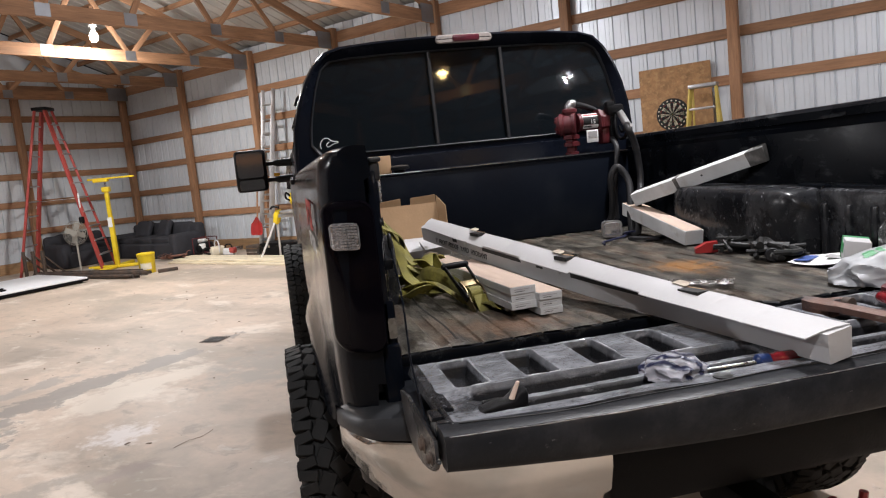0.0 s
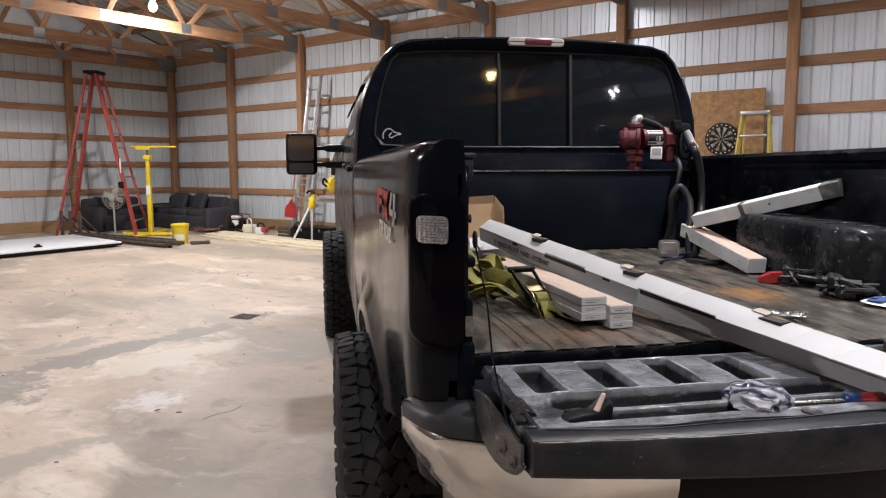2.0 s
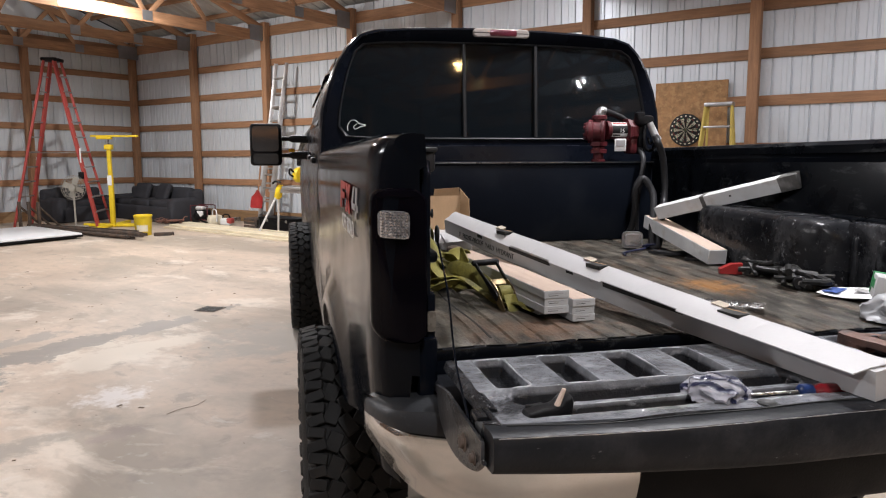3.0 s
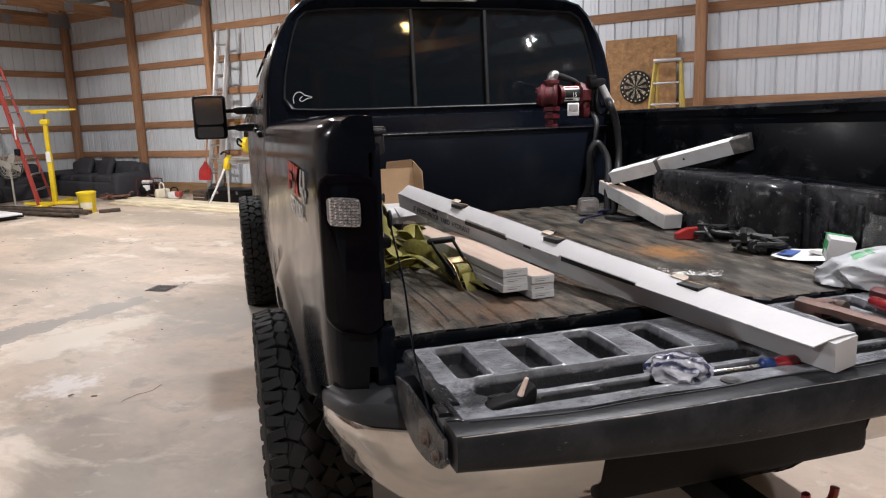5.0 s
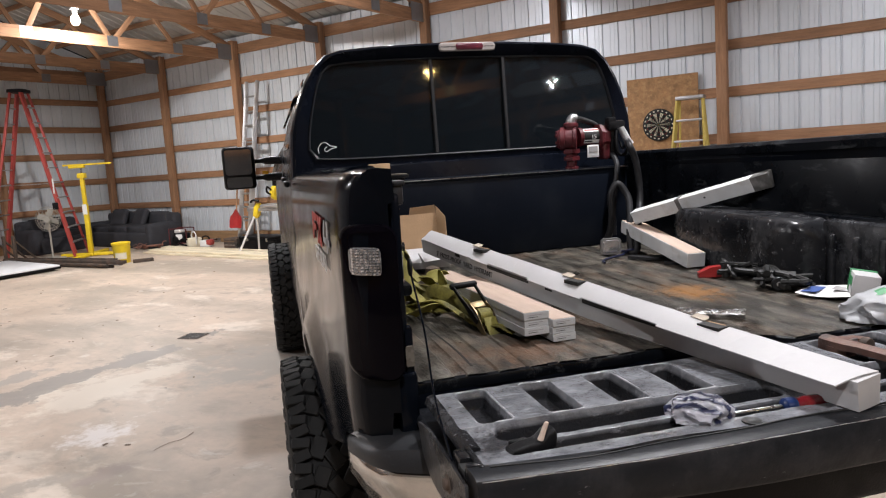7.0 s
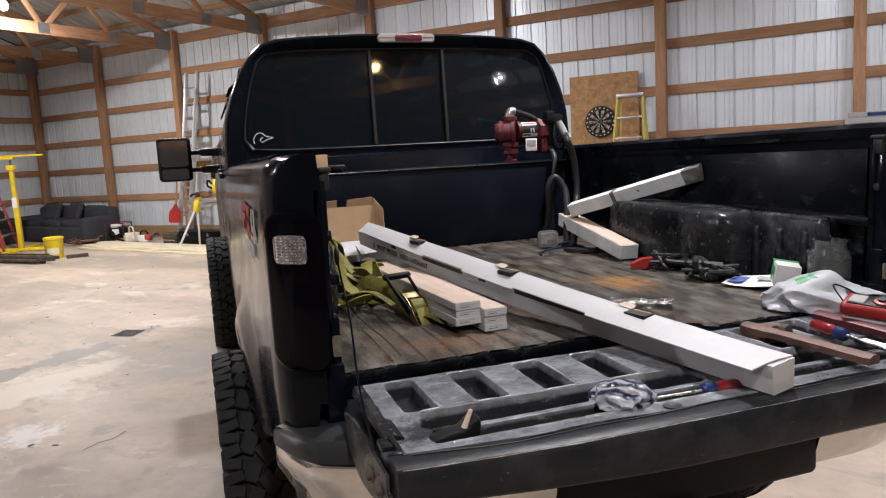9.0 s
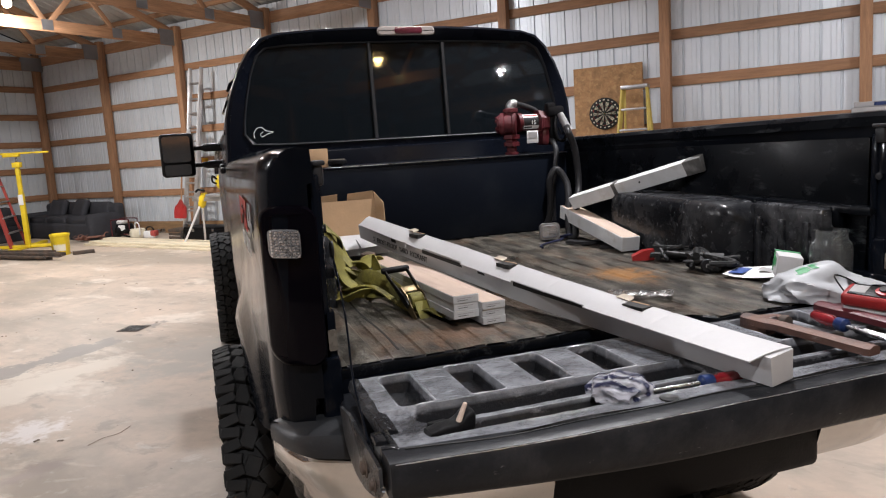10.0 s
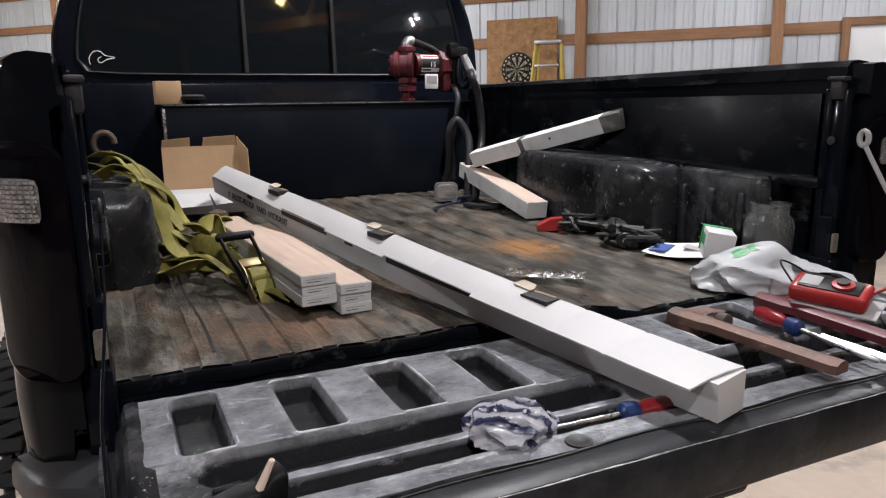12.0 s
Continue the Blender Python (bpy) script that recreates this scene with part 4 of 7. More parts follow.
part("liner_hole", bm_lathe([(0.012, 0.0), (0.02, 0.0), (0.02, 0.003), (0.014, 0.003), (0.012, 0.0015)], 20, m=pose(-0.25, -0.528, 1.1705)), "black", gate, "round drain hole with a raised rim")
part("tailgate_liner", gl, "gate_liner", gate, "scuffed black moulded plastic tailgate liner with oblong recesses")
for s in (-1, 1):
    edge = curve_points([(s * 0.868, y, z) for y, z in ((-0.2, 1.15), (-0.24, 1.085), (-0.32, 1.058), (-0.42, 1.062), (-0.52, 1.09), (-0.572, 1.125))], 5)
    plate = bm_sheet([*edge, (s * 0.868, -0.572, 1.165), (s * 0.868, -0.3, 1.168)], 0.006)
    bracket = part("gate_bracket", plate, "housing", gate, "black curved side bracket with bolts")
    part("bracket_rim", bm_tube(edge, 0.0045, 8), "gate_liner", bracket)
    for y, z, r in ((-0.45, 1.115, 0.015), (-0.525, 1.115, 0.011)):
        part("bolt", bm_lathe([(0, 0), (r * 1.3, 0), (r * 1.3, 0.003), (r * 0.8, 0.004), (r * 0.8, 0.01), (r * 0.5, 0.012), (0, 0.012)], 12, m=pose(s * 0.872, y, z, 0, 90 * s, 0)), "rust_steel", bracket)
    hook = bm_box((0.03, 0.05, 0.028), (s * 0.846, -0.47, 1.168), 0.006)
    bm_box((0.03, 0.018, 0.036), (s * 0.846, -0.535, 1.17), 0.006, bm=hook)
    bm_box((0.012, 0.1, 0.02), (s * 0.833, -0.5, 1.176), 0.004, bm=hook)
    part("gate_latch", hook, "housing", gate, "scuffed black latch hook with an open notch")
    part("latch_notch", bm_box((0.032, 0.04, 0.02), (s * 0.8465, -0.508, 1.163), 0.003), "ink", gate, "dark latch opening")
    corner = bm_loft([[(s * x, y, z) for x, z in ((0.805, 1.176), (0.822, 1.185 - 0.004 * u), (0.835, 1.182 - 0.004 * u), (0.842, 1.165), (0.805, 1.165))] for u, y in ((0, -0.135), (0.3, -0.24), (0.6, -0.35), (1, -0.45))])
    part("liner_flange", corner, "housing", gate, "raised scuffed edge of the tailgate liner")

# bumper
def bumper_y(x):
    e = max(0.0, (abs(x) - 0.55) / 0.46)
    return -0.30 + 0.17 * e * e + 0.1 * max(0.0, (abs(x) - 0.92) / 0.095) ** 2.4


for s in (-1, 1):
    rings = []
    for k in range(25):
        x = 0.40 + 0.61 * k / 24
        y, e = bumper_y(x), max(0.0, (x - 0.8) / 0.21)
        zt, zl = 1.028, 0.79 + 0.17 * max(0.0, (x - 0.72) / 0.29) ** 2
        rings.append([(s * x, yy, zz) for yy, zz in ((y + 0.1, zt), (y + 0.012, zt + 0.002), (y + 0.001, zt - 0.006), (y, zt - 0.02), (y + 0.006, (zt + zl) / 2), (y + 0.025, zl + 0.05), (y + 0.06, zl), (y + 0.1, zl))])
    bumper = part("bumper", bm_loft(rings), "chrome", truck, "dulled chrome rear bumper half")
    rings = []
    for k in range(25):
        x = 0.52 + 0.495 * k / 24
        y, e = bumper_y(x) + 0.004, max(0.0, (x - 0.86) / 0.16)
        zt = 1.088 - 0.025 * e * e - (0.04 if x < 0.7 else 0) * (0.7 - x) / 0.18
        rings.append([(s * x, yy, zz) for yy, zz in ((0.0, 1.03), (0.0, zt), (y + 0.05, zt), (y + 0.018, zt - 0.008), (y + 0.003, zt - 0.03), (y, 1.03))])
    part("step_pad", bm_loft(rings), "pad_plastic", bumper, "black plastic corner step pad")
part("bumper_step", bm_box((0.82, 0.16, 0.2), (0, -0.2, 0.88), 0.02), "black_plastic", truck, "black centre step of the bumper")
hitch = bm_box((0.09, 0.3, 0.09), (0, -0.22, 0.7), 0.008)
bm_box((1.1, 0.08, 0.08), (0, 0.0, 0.72), 0.01, bm=hitch)
part("hitch_receiver", hitch, "black_plastic", truck)
for x in (-0.3, 0.3):
    sh = bm_tube([(x + 0.05 * math.cos(a), -0.24, 0.72 - 0.055 - 0.06 * math.sin(a)) for a in [math.pi * k / 10 for k in range(11)]], 0.012, 8)
    part("shackle", sh, "red", truck, "red tow shackle")
under = bm_box((0.12, 5.2, 0.16), (-0.45, 2.9, 0.85), 0.01)
bm_box((0.12, 5.2, 0.16), (0.45, 2.9, 0.85), 0.01, bm=under)
for y in (0.2, 1.7, 3.0):
    bm_box((0.9, 0.1, 0.1), (0, y, 0.85), 0.01, bm=under)
bm_box((0.7, 0.45, 0.3), (0.1, 0.5, 0.85), 0.04, bm=under)
part("chassis_frame", under, "black", truck)
for y in (AXLE_R, AXLE_F):
    ax = bm_lathe([(0.05, -0.78), (0.05, -0.2), (0.15, -0.12), (0.15, 0.12), (0.05, 0.2), (0.05, 0.78)], 16, m=pose(0, y, TYRE_R, 0, 90, 0))
    part("axle", ax, "black", truck)


def carcass_bm():
    """The body of an all-terrain tyre, turned about z."""
    w, R = 0.32, TYRE_R
    prof = [(0.27, -w * 0.40), (0.3, -w * 0.46), (0.36, -w * 0.5), (0.42, -w * 0.5), (0.455, -w * 0.47), (R - 0.02, -w * 0.42), (R - 0.016, -w * 0.2), (R - 0.015, 0)]
    prof += [(r, -z) for r, z in prof[-2::-1]]
    return bm_lathe(prof, 60)


def tread_bm():
    """Chunky staggered lugs and zigzag shoulder blocks round the tyre."""
    R, bm = TYRE_R, bmesh.new()
    n = 36
    for k in range(n):
        a0 = 360 * k / n
        for x, dx, lx, dy, skew in ((-0.076, 0, 0.052, 0.074, 26), (-0.026, 4.7, 0.05, 0.072, -32), (0.026, 1.2, 0.05, 0.072, 32), (0.076, 6, 0.052, 0.074, -26)):
            m = pose(0, 0, 0, 0, 0, a0 + dx + (1.2 if k % 3 == 0 else 0)) @ pose(R - 0.0095, 0, x, skew, 0, 0)
            bm_box((0.019, dy - 0.008 * (k % 2), lx), (0, 0, 0), 0.003, bm=bm, m=m, segments=1)
            m = m @ pose(0.0092, 0, 0)
            bm_box((0.0015, dy * 0.7, lx * 0.32), (0, 0, lx * 0.28), 0, bm=bm, m=m)
        for s in (-1, 1):
            at = a0 + (2.5 if s > 0 else 5)
            for half, turn in ((0.0205, 14), (-0.0205, -10)):
                m = pose(0, 0, 0, 0, 0, at) @ pose(R - 0.012, half, s * 0.132, s * turn, -s * 12, 0)
                bm_box((0.024, 0.036, 0.058 + 0.006 * (k % 2)), (0, 0, 0), 0.003, bm=bm, m=m, segments=1)
            m = pose(0, 0, 0, 0, 0, at) @ pose(R - 0.05 - 0.008 * (k % 2), 0, s * 0.158, 0, -s * 8, 0)
            bm_box((0.055 + 0.02 * (k % 2), 0.062 - 0.014 * (k % 2), 0.014), (0, 0, 0), 0.003, bm=bm, m=m, segments=1)
    return bm


TYRE = data_of("tyre", carcass_bm(), "tyre")
TREAD = data_of("tread", tread_bm(), "tyre")
RIM = data_of("rim", bm_lathe([(0.05, 0.06), (0.09, 0.075), (0.1, 0.05), (0.2, 0.03), (0.245, 0.05), (0.26, 0.13), (0.275, 0.135), (0.275, -0.13), (0.24, -0.12), (0.24, 0.0), (0.05, 0.0)], 36), "black_plastic")
for x in (-1, 1):
    for y in (AXLE_R, AXLE_F):
        wheel = part("wheel", bm_lathe([(0.0, 0.0), (0.11, 0.0), (0.11, 0.05), (0.0, 0.06)], 20), "black", truck, "chunky all-terrain wheel", pose(x * (0.972 if y < 2 else 0.92), y, TYRE_R, 0, 90 * x, 0))
        part("tyre", TYRE, None, wheel, "deeply lugged dusty black rubber tyre")
        tagged(part("tread", TREAD, None, wheel), kind="stuff")
        part("rim", RIM, None, wheel)

# cab
CAB = [(0.98, 1.02), (0.99, 1.3), (0.985, 1.55), (0.975, 1.75), (0.962, 1.88), (0.93, 2.0), (0.885, 2.11), (0.83, 2.2), (0.765, 2.262), (0.68, 2.287), (0.5, 2.302), (0.25, 2.312)]
CAB_RING = CAB + [(0.0, 2.315)] + [(-x, z) for x, z in CAB[::-1]]


def cab_ring(y, k=1.0, inset=0.0, low=None, belt=0.0):
    out = []
    for x, z in CAB_RING:
        zz = (1.75 + (z - 1.75) * k if z > 1.75 else z) + (belt * (z - 1.02) / 0.73 if z <= 1.75 else belt)
        xx = x if k < 0.6 and z > 1.75 else x * (1.0 - inset)
        zz = zz if z > 1.03 else (low if low else 0.72)
        out.append((xx, y, zz - inset * 0.5 * max(0, z - 1.02)))
    return out


shell = bm_loft([cab_ring(2.092, 1, 0.022), cab_ring(2.1, 1, 0.008), cab_ring(2.125), cab_ring(2.5, 1.03, 0.012), cab_ring(3.3, 1.06, 0.034), cab_ring(3.9, 1.0, 0.05), cab_ring(4.3, 0.62, 0.055), cab_ring(4.75, 0.06, 0.055, low=0.98), cab_ring(5.4, 0.0, 0.05, low=1.02, belt=-0.06),
                 cab_ring(6.1, 0.0, 0.055, low=0.8, belt=-0.14), cab_ring(6.25, 0.0, 0.09, low=0.8, belt=-0.25)], caps=False)
WIN = [(0.845, 1.80), (0.838, 1.88), (0.822, 1.96), (0.795, 2.06), (0.765, 2.14), (0.735, 2.178), (0.69, 2.195), (0.4, 2.205), (0.0, 2.208)]
WIN = [(0.0, 1.752), (0.4, 1.752), (0.78, 1.755), (0.82, 1.765), (0.84, 1.785)] + WIN
WIN_RING = WIN + [(-x, z) for x, z in WIN[-2:0:-1]]


def window_y(z):
    return 2.094 + (z - 1.75) * 0.075


def ray_hit(poly, a):
    """Where the ray at angle a from the window's middle crosses a closed outline."""
    best, dx, dz = None, math.cos(a), math.sin(a)
    for (x0, z0), (x1, z1) in zip(poly, poly[1:] + poly[:1]):
        z0, z1 = z0 - 1.97, z1 - 1.97
        den = dx * (z1 - z0) - dz * (x1 - x0)
        if abs(den) < 1e-9:
            continue
        t = (x0 * (z1 - z0) - z0 * (x1 - x0)) / den
        u = (x0 * dz - z0 * dx) / den
        if t > 0 and -1e-6 <= u <= 1 + 1e-6:
            best = t if best is None else min(best, t)
    return best * dx, 1.97 + best * dz


angles = [2 * math.pi * k / 96 + 0.01 for k in range(96)]
outer = [ray_hit([(x * 0.978, z - 0.011 * max(0, z - 1.02)) if z > 1.03 else (x * 0.978, 1.02) for x, z in CAB_RING], a) for a in angles]
inner = [ray_hit([(x * 1.045, 1.975 + (z - 1.975) * 1.14) for x, z in WIN_RING], a) for a in angles]
PANE_RING = [(x * 1.03, 1.975 + (z - 1.975) * 1.095) for x, z in WIN_RING]
glass = [ray_hit(PANE_RING, a) for a in angles]
back = bm_loft([[(x, 2.092, z) for x, z in outer], [(x, window_y(z) - 0.004, z) for x, z in inner], [(x, window_y(z) + 0.012, z) for x, z in glass], [(x * 0.99, window_y(z) + 0.06, z) for x, z in glass]], caps=False)
cab = part("cab", shell, "cab_paint", truck, "gloss black crew cab")
part("back_panel", back, "dull_paint", cab)
gasket = bm_loft([[(x, window_y(z) - 0.002, z) for x, z in inner], [(x * 0.994, window_y(z) - 0.012, 1.975 + (z - 1.975) * 0.985) for x, z in inner], [(x * 1.006, window_y(z) - 0.01, 1.975 + (z - 1.975) * 1.012) for x, z in glass],
                  [(x, window_y(z) + 0.006, z) for x, z in glass]], caps=False)
rear_window = part("rear_window", gasket, "seal", truck, "sliding rear window with dark tinted glass")


def clip(poly, lo, hi):
    for edge, keep in ((lo, 1), (hi, -1)):
        out = []
        for (x0, z0), (x1, z1) in zip(poly, poly[1:] + poly[:1]):
            a, b = (x0 - edge) * keep >= 0, (x1 - edge) * keep >= 0
            if a:
                out.append((x0, z0))
            if a != b:
                t = (edge - x0) / (x1 - x0)
                out.append((edge, z0 + t * (z1 - z0)))
        poly = out
    return poly


for lo, hi, off in ((-0.9, -0.198, 0.0), (-0.198, 0.21, 0.006), (0.21, 0.9, 0.0)):
    pts = clip(PANE_RING, lo, hi)
    part("pane", bm_loft([[(x, window_y(z) + d + off, z) for x, z in pts] for d in (0.004, 0.009)], smooth=False), "tint_glass", rear_window, "dark tinted glass pane")
for x in (-0.198, 0.21):
    bar = bm_loft([[(x + a, window_y(z) + b, z) for a, b in rrect(0.018, 0.02, 0.005, 2)] for z in (1.734, 2.228)])
    part("divider_bar", bar, "rubber", rear_window)
for x in (-0.62, 0.0, 0.62):
    seat = bm_box((0.5, 0.14, 0.55), (x, 2.42, 1.5), 0.06, segments=3)
    bm_box((0.26, 0.09, 0.2), (x, 2.42, 1.86), 0.04, bm=seat, segments=3)
    part("seat_back", seat, "sofa", truck, "dark rear seat with headrest")
part("cabin_floor", bm_box((1.8, 2.6, 0.05), (0, 3.4, 1.0)), "black", truck)
sticker = bm_tube(curve_points([(-0.83, window_y(1.77) + 0.002, 1.765), (-0.832, window_y(1.8) + 0.002, 1.79), (-0.815, window_y(1.82) + 0.002, 1.815), (-0.79, window_y(1.82) + 0.002, 1.818), (-0.772, window_y(1.8) + 0.002, 1.802), (-0.735, window_y(1.8) + 0.002, 1.793),
                                (-0.765, window_y(1.79) + 0.002, 1.785), (-0.79, window_y(1.78) + 0.002, 1.772), (-0.8, window_y(1.77) + 0.002, 1.785), (-0.785, window_y(1.8) + 0.002, 1.798)], 5), 0.002, 6)
part("window_sticker", sticker, "white", rear_window, "white outline sticker")
# high brake lamp
rings = [[(0.0 + a, 2.098 - d * 0.6, 2.288 + b * 1.0 - 0.002 * abs(a) * 10) for a, b in rrect(0.315 - g, 0.046 - g, 0.02, 4)] for g, d in ((0, 0), (0, 0.02), (0.01, 0.03))]
stop = part("brake_light", bm_loft(rings), "milk_lens", truck, "high brake light with red centre and clear ends")
rings = [[(0.01 + a, 2.098 - d * 0.6, 2.286 + b) for a, b in rrect(0.15 - g, 0.034 - g, 0.01, 3)] for g, d in ((0, 0.025), (0, 0.034), (0.006, 0.038))]
part("red_lens", bm_loft(rings), "red_lens", stop)
# side windows, door lines, mirrors
for s in (-1, 1):
    for y0, y1 in ((2.55, 3.3), (3.4, 4.3)):
        ring = []
        for y, z in ((y0, 1.8), (y1, 1.8), (y1 - (0.25 if y1 > 4 else 0), 2.2), (y0 + (0.12 if y0 < 3 else 0), 2.2)):
            ring.append((s * (0.966 - (0.126 if z > 2 else 0.0)) * (1.004 - 0.028 * (y - 2.1)), y, z))
        ring = ring if s > 0 else ring[::-1]
        part("side_window", bm_sheet(ring, 0.006), "smoke_lens", truck)
    for y in (2.5, 3.36):
        part("door_handle", bm_box((0.03, 0.2, 0.035), (s * (1.0 - 0.028 * (y - 2.0)), y + 0.12, 1.6), 0.012), "black_plastic", truck)
    part("window_visor", bm_loft([[(s * (0.945 - 0.055 * u - 0.5 * (z + rise - 1.97) + d), 2.6 + 1.55 * u, z + rise) for d, z, rise in [(d, z, 0.11 * math.sin(math.pi * min(1, 0.2 + u))) for d, z in ((0, 1.97), (0.016, 1.975), (0.02, 2.02), (0.0, 2.04))]] for u in [k / 10 for k in range(11)]]), "smoke_lens", truck, "smoked window visor")
    mirror = part("mirror", bm_box((0.255, 0.12, 0.345), (s * 1.265, 4.5, 1.687), 0.03, segments=3), "black_plastic", truck, "large black towing mirror")
    glass_bm = bm_loft([[(s * 1.268 + a, 4.438 - d, 1.735 + b) for a, b in rrect(0.21, 0.205, 0.025, 4)] for d in (0, 0.004)])
    part("mirror_glass", glass_bm, "mirror", mirror)
    glass_bm = bm_loft([[(s * 1.268 + a, 4.438 - d, 1.572 + b) for a, b in rrect(0.2, 0.085, 0.02, 4)] for d in (0, 0.006)])
    part("spot_mirror", glass_bm, "mirror", mirror)
    for z in (1.735, 1.6):
        part("mirror_arm", bm_tube([(s * 1.15, 4.5, z), (s * 1.08, 4.49, z), (s * 1.05, 4.49, z), (s * 0.9, 4.47, z)], [0.018, 0.018, 0.032, 0.036], 10), "black_plastic", mirror)
    part("turn_signal", bm_box((0.05, 0.02, 0.03), (s * 1.06, 4.43, 1.64), 0.006), "amber", mirror, "amber side lamp")
# badge on the near bedside
def slanted(y0, z0, y1, z1, wide):
    """A flat bar from one point of the panel to another."""
    return bm_sheet([(0, y0 + wide, z0), (0, y0, z0), (0, y1, z1), (0, y1 + wide, z1)], 0.002)


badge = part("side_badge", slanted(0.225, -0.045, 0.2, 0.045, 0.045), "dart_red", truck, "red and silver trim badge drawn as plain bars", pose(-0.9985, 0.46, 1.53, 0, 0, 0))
for y0, z0, y1, z1, w in ((0.1, 0.022, 0.095, 0.045, 0.1), (0.13, -0.01, 0.125, 0.01, 0.08), (0.06, -0.045, -0.06, 0.045, 0.05), (-0.03, -0.045, 0.03, 0.045, 0.05)):
    part("badge_bar", slanted(y0, z0, y1, z1, w), "dart_red", badge)
for y0, z0, y1, z1, w in ((-0.2, -0.045, -0.225, 0.045, 0.032), (-0.24, -0.022, -0.24, -0.004, 0.15), (-0.115, -0.004, -0.16, 0.045, 0.03)):
    part("badge_bar", slanted(y0, z0, y1, z1, w), "grey_card", badge)
lettering("badge_word", "OFF", 0.07, "white", badge, pose(-0.002, 0.145, -0.085, 90, 0, -90))
lettering("badge_word", "ROAD", 0.07, "white", badge, pose(-0.002, -0.04, -0.085, 90, 0, -90))


# ---- load in the bed ----
BED = 1.188


def on_line(a, b, roll=0.0):
    """A pose at a whose +y runs to b."""
    d = Vector(b) - Vector(a)
    return pose(*a, math.degrees(math.atan2(d.z, math.hypot(d.x, d.y))), 0, math.degrees(math.atan2(-d.x, d.y))) @ pose(0, 0, 0, 0, roll, 0)


# fuel tank with its transfer pump
tank = thing("fuel_tank", "black steel transfer fuel tank across the front of the truck bed", "tank", pose(0.155, 1.9, BED))
part("tank_body", bm_box((1.36, 0.19, 0.405), (0, 0, 0.2025), 0.008), "tank_black", tank)
part("top_lip", bm_box((1.372, 0.2, 0.014), (0, 0, 0.409), 0.004), "tank_black", tank)
# Steel strips stand in for highlights on the tank's top and left edges.
part("worn_edge", bm_box((1.36, 0.003, 0.005), (0, -0.1005, 0.413), 0.001), "steel", tank, "bright strip for the highlight on the worn top edge")
part("end_seam", bm_box((0.014, 0.012, 0.4), (-0.682, -0.096, 0.2), 0.003), "steel", tank, "bright strip painted as the tank edge's highlight")
cap = bm_lathe([(0.0, 0.034), (0.045, 0.034), (0.052, 0.03), (0.052, 0.018), (0.03, 0.014), (0.03, 0.0)], 20, m=pose(-0.56, -0.03, 0.415))
part("filler_cap", cap, "black_plastic", tank, "low black filler cap")
part("cap_top", bm_lathe([(0.0, 0.0), (0.044, 0.0), (0.044, 0.003), (0.0, 0.004)], 20, m=pose(-0.56, -0.03, 0.4495)), "tan_lens", tank, "pale cap top")
block = solid("wood_block", bm_box((0.1, 0.05, 0.092), (0, 0, 0.046), 0.003), "brown_card", "small brown square of wood standing on the fuel tank", "block", pose(-0.5, 1.87, 1.604, 0, 0, 6))

pump = thing("transfer_pump", "dark red electric fuel transfer pump on the black tank", "pump", pose(0.6, 1.87, 1.604))
motor = bm_lathe([(0.0, -0.02), (0.05, -0.02), (0.05, 0.0), (0.045, 0.004), (0.045, 0.095), (0.05, 0.1), (0.05, 0.11)], 24, m=pose(0.0, 0, 0.165, 0, 90, 0))
part("motor", motor, "pump_red", pump)
# cast head: a round flanged rotor cover, a boss above for the outlet and a waist below
head = bm_lathe([(0.0, -0.06), (0.045, -0.06), (0.05, -0.054), (0.05, -0.046), (0.062, -0.043), (0.062, -0.022), (0.055, -0.018), (0.055, 0.02), (0.062, 0.024), (0.062, 0.04), (0.0, 0.045)], 26, m=pose(-0.068, 0, 0.16, 0, 90, -28))
bm_lathe([(0.0, 0), (0.034, 0), (0.034, 0.03), (0.04, 0.034), (0.04, 0.05), (0.03, 0.054), (0.0, 0.054)], 18, bm=head, m=pose(-0.055, 0, 0.19))
bm_lathe([(0.046, 0.0), (0.046, 0.02), (0.034, 0.024), (0.034, 0.034), (0.048, 0.038), (0.048, 0.06), (0.0, 0.062)], 6, bm=head, m=pose(-0.055, 0, 0.045, 0, 0, 12))
part("pump_head", head, "pump_red", pump, "dark red cast iron pump head")
for k in range(6):
    a = k * math.pi / 3
    part("cover_bolt", bm_lathe([(0, 0), (0.008, 0), (0.008, 0.009), (0.005, 0.011), (0, 0.011)], 6, m=pose(-0.068, 0, 0.16, 0, 90, -28) @ pose(0.036 * math.cos(a), 0.036 * math.sin(a), -0.069)), "pump_red", pump)
part("pump_foot", bm_lathe([(0.036, -0.004), (0.036, 0.012), (0.027, 0.016), (0.027, 0.05)], 16, m=pose(-0.055, 0, 0)), "pump_red", pump)
end = bm_lathe([(0.0, 0.09), (0.055, 0.09), (0.072, 0.096), (0.072, 0.11), (0.066, 0.114), (0.066, 0.145), (0.055, 0.156), (0.0, 0.158)], 8, m=pose(0, 0, 0.16, 0, 90, 0) @ pose(0, 0, 0, 0, 0, 22.5))
bm_box((0.045, 0.09, 0.09), (0.128, -0.005, 0.085), 0.014, bm=end)
part("end_housing", end, "pump_red", pump)
for k in range(4):
    a = k * math.pi / 2 + 0.78
    part("housing_bolt", bm_lathe([(0, 0), (0.007, 0), (0.007, 0.012), (0, 0.012)], 6, m=pose(0.086, 0, 0.16, 0, 90, 0) @ pose(0.06 * math.cos(a), 0.06 * math.sin(a), 0)), "pump_red", pump)


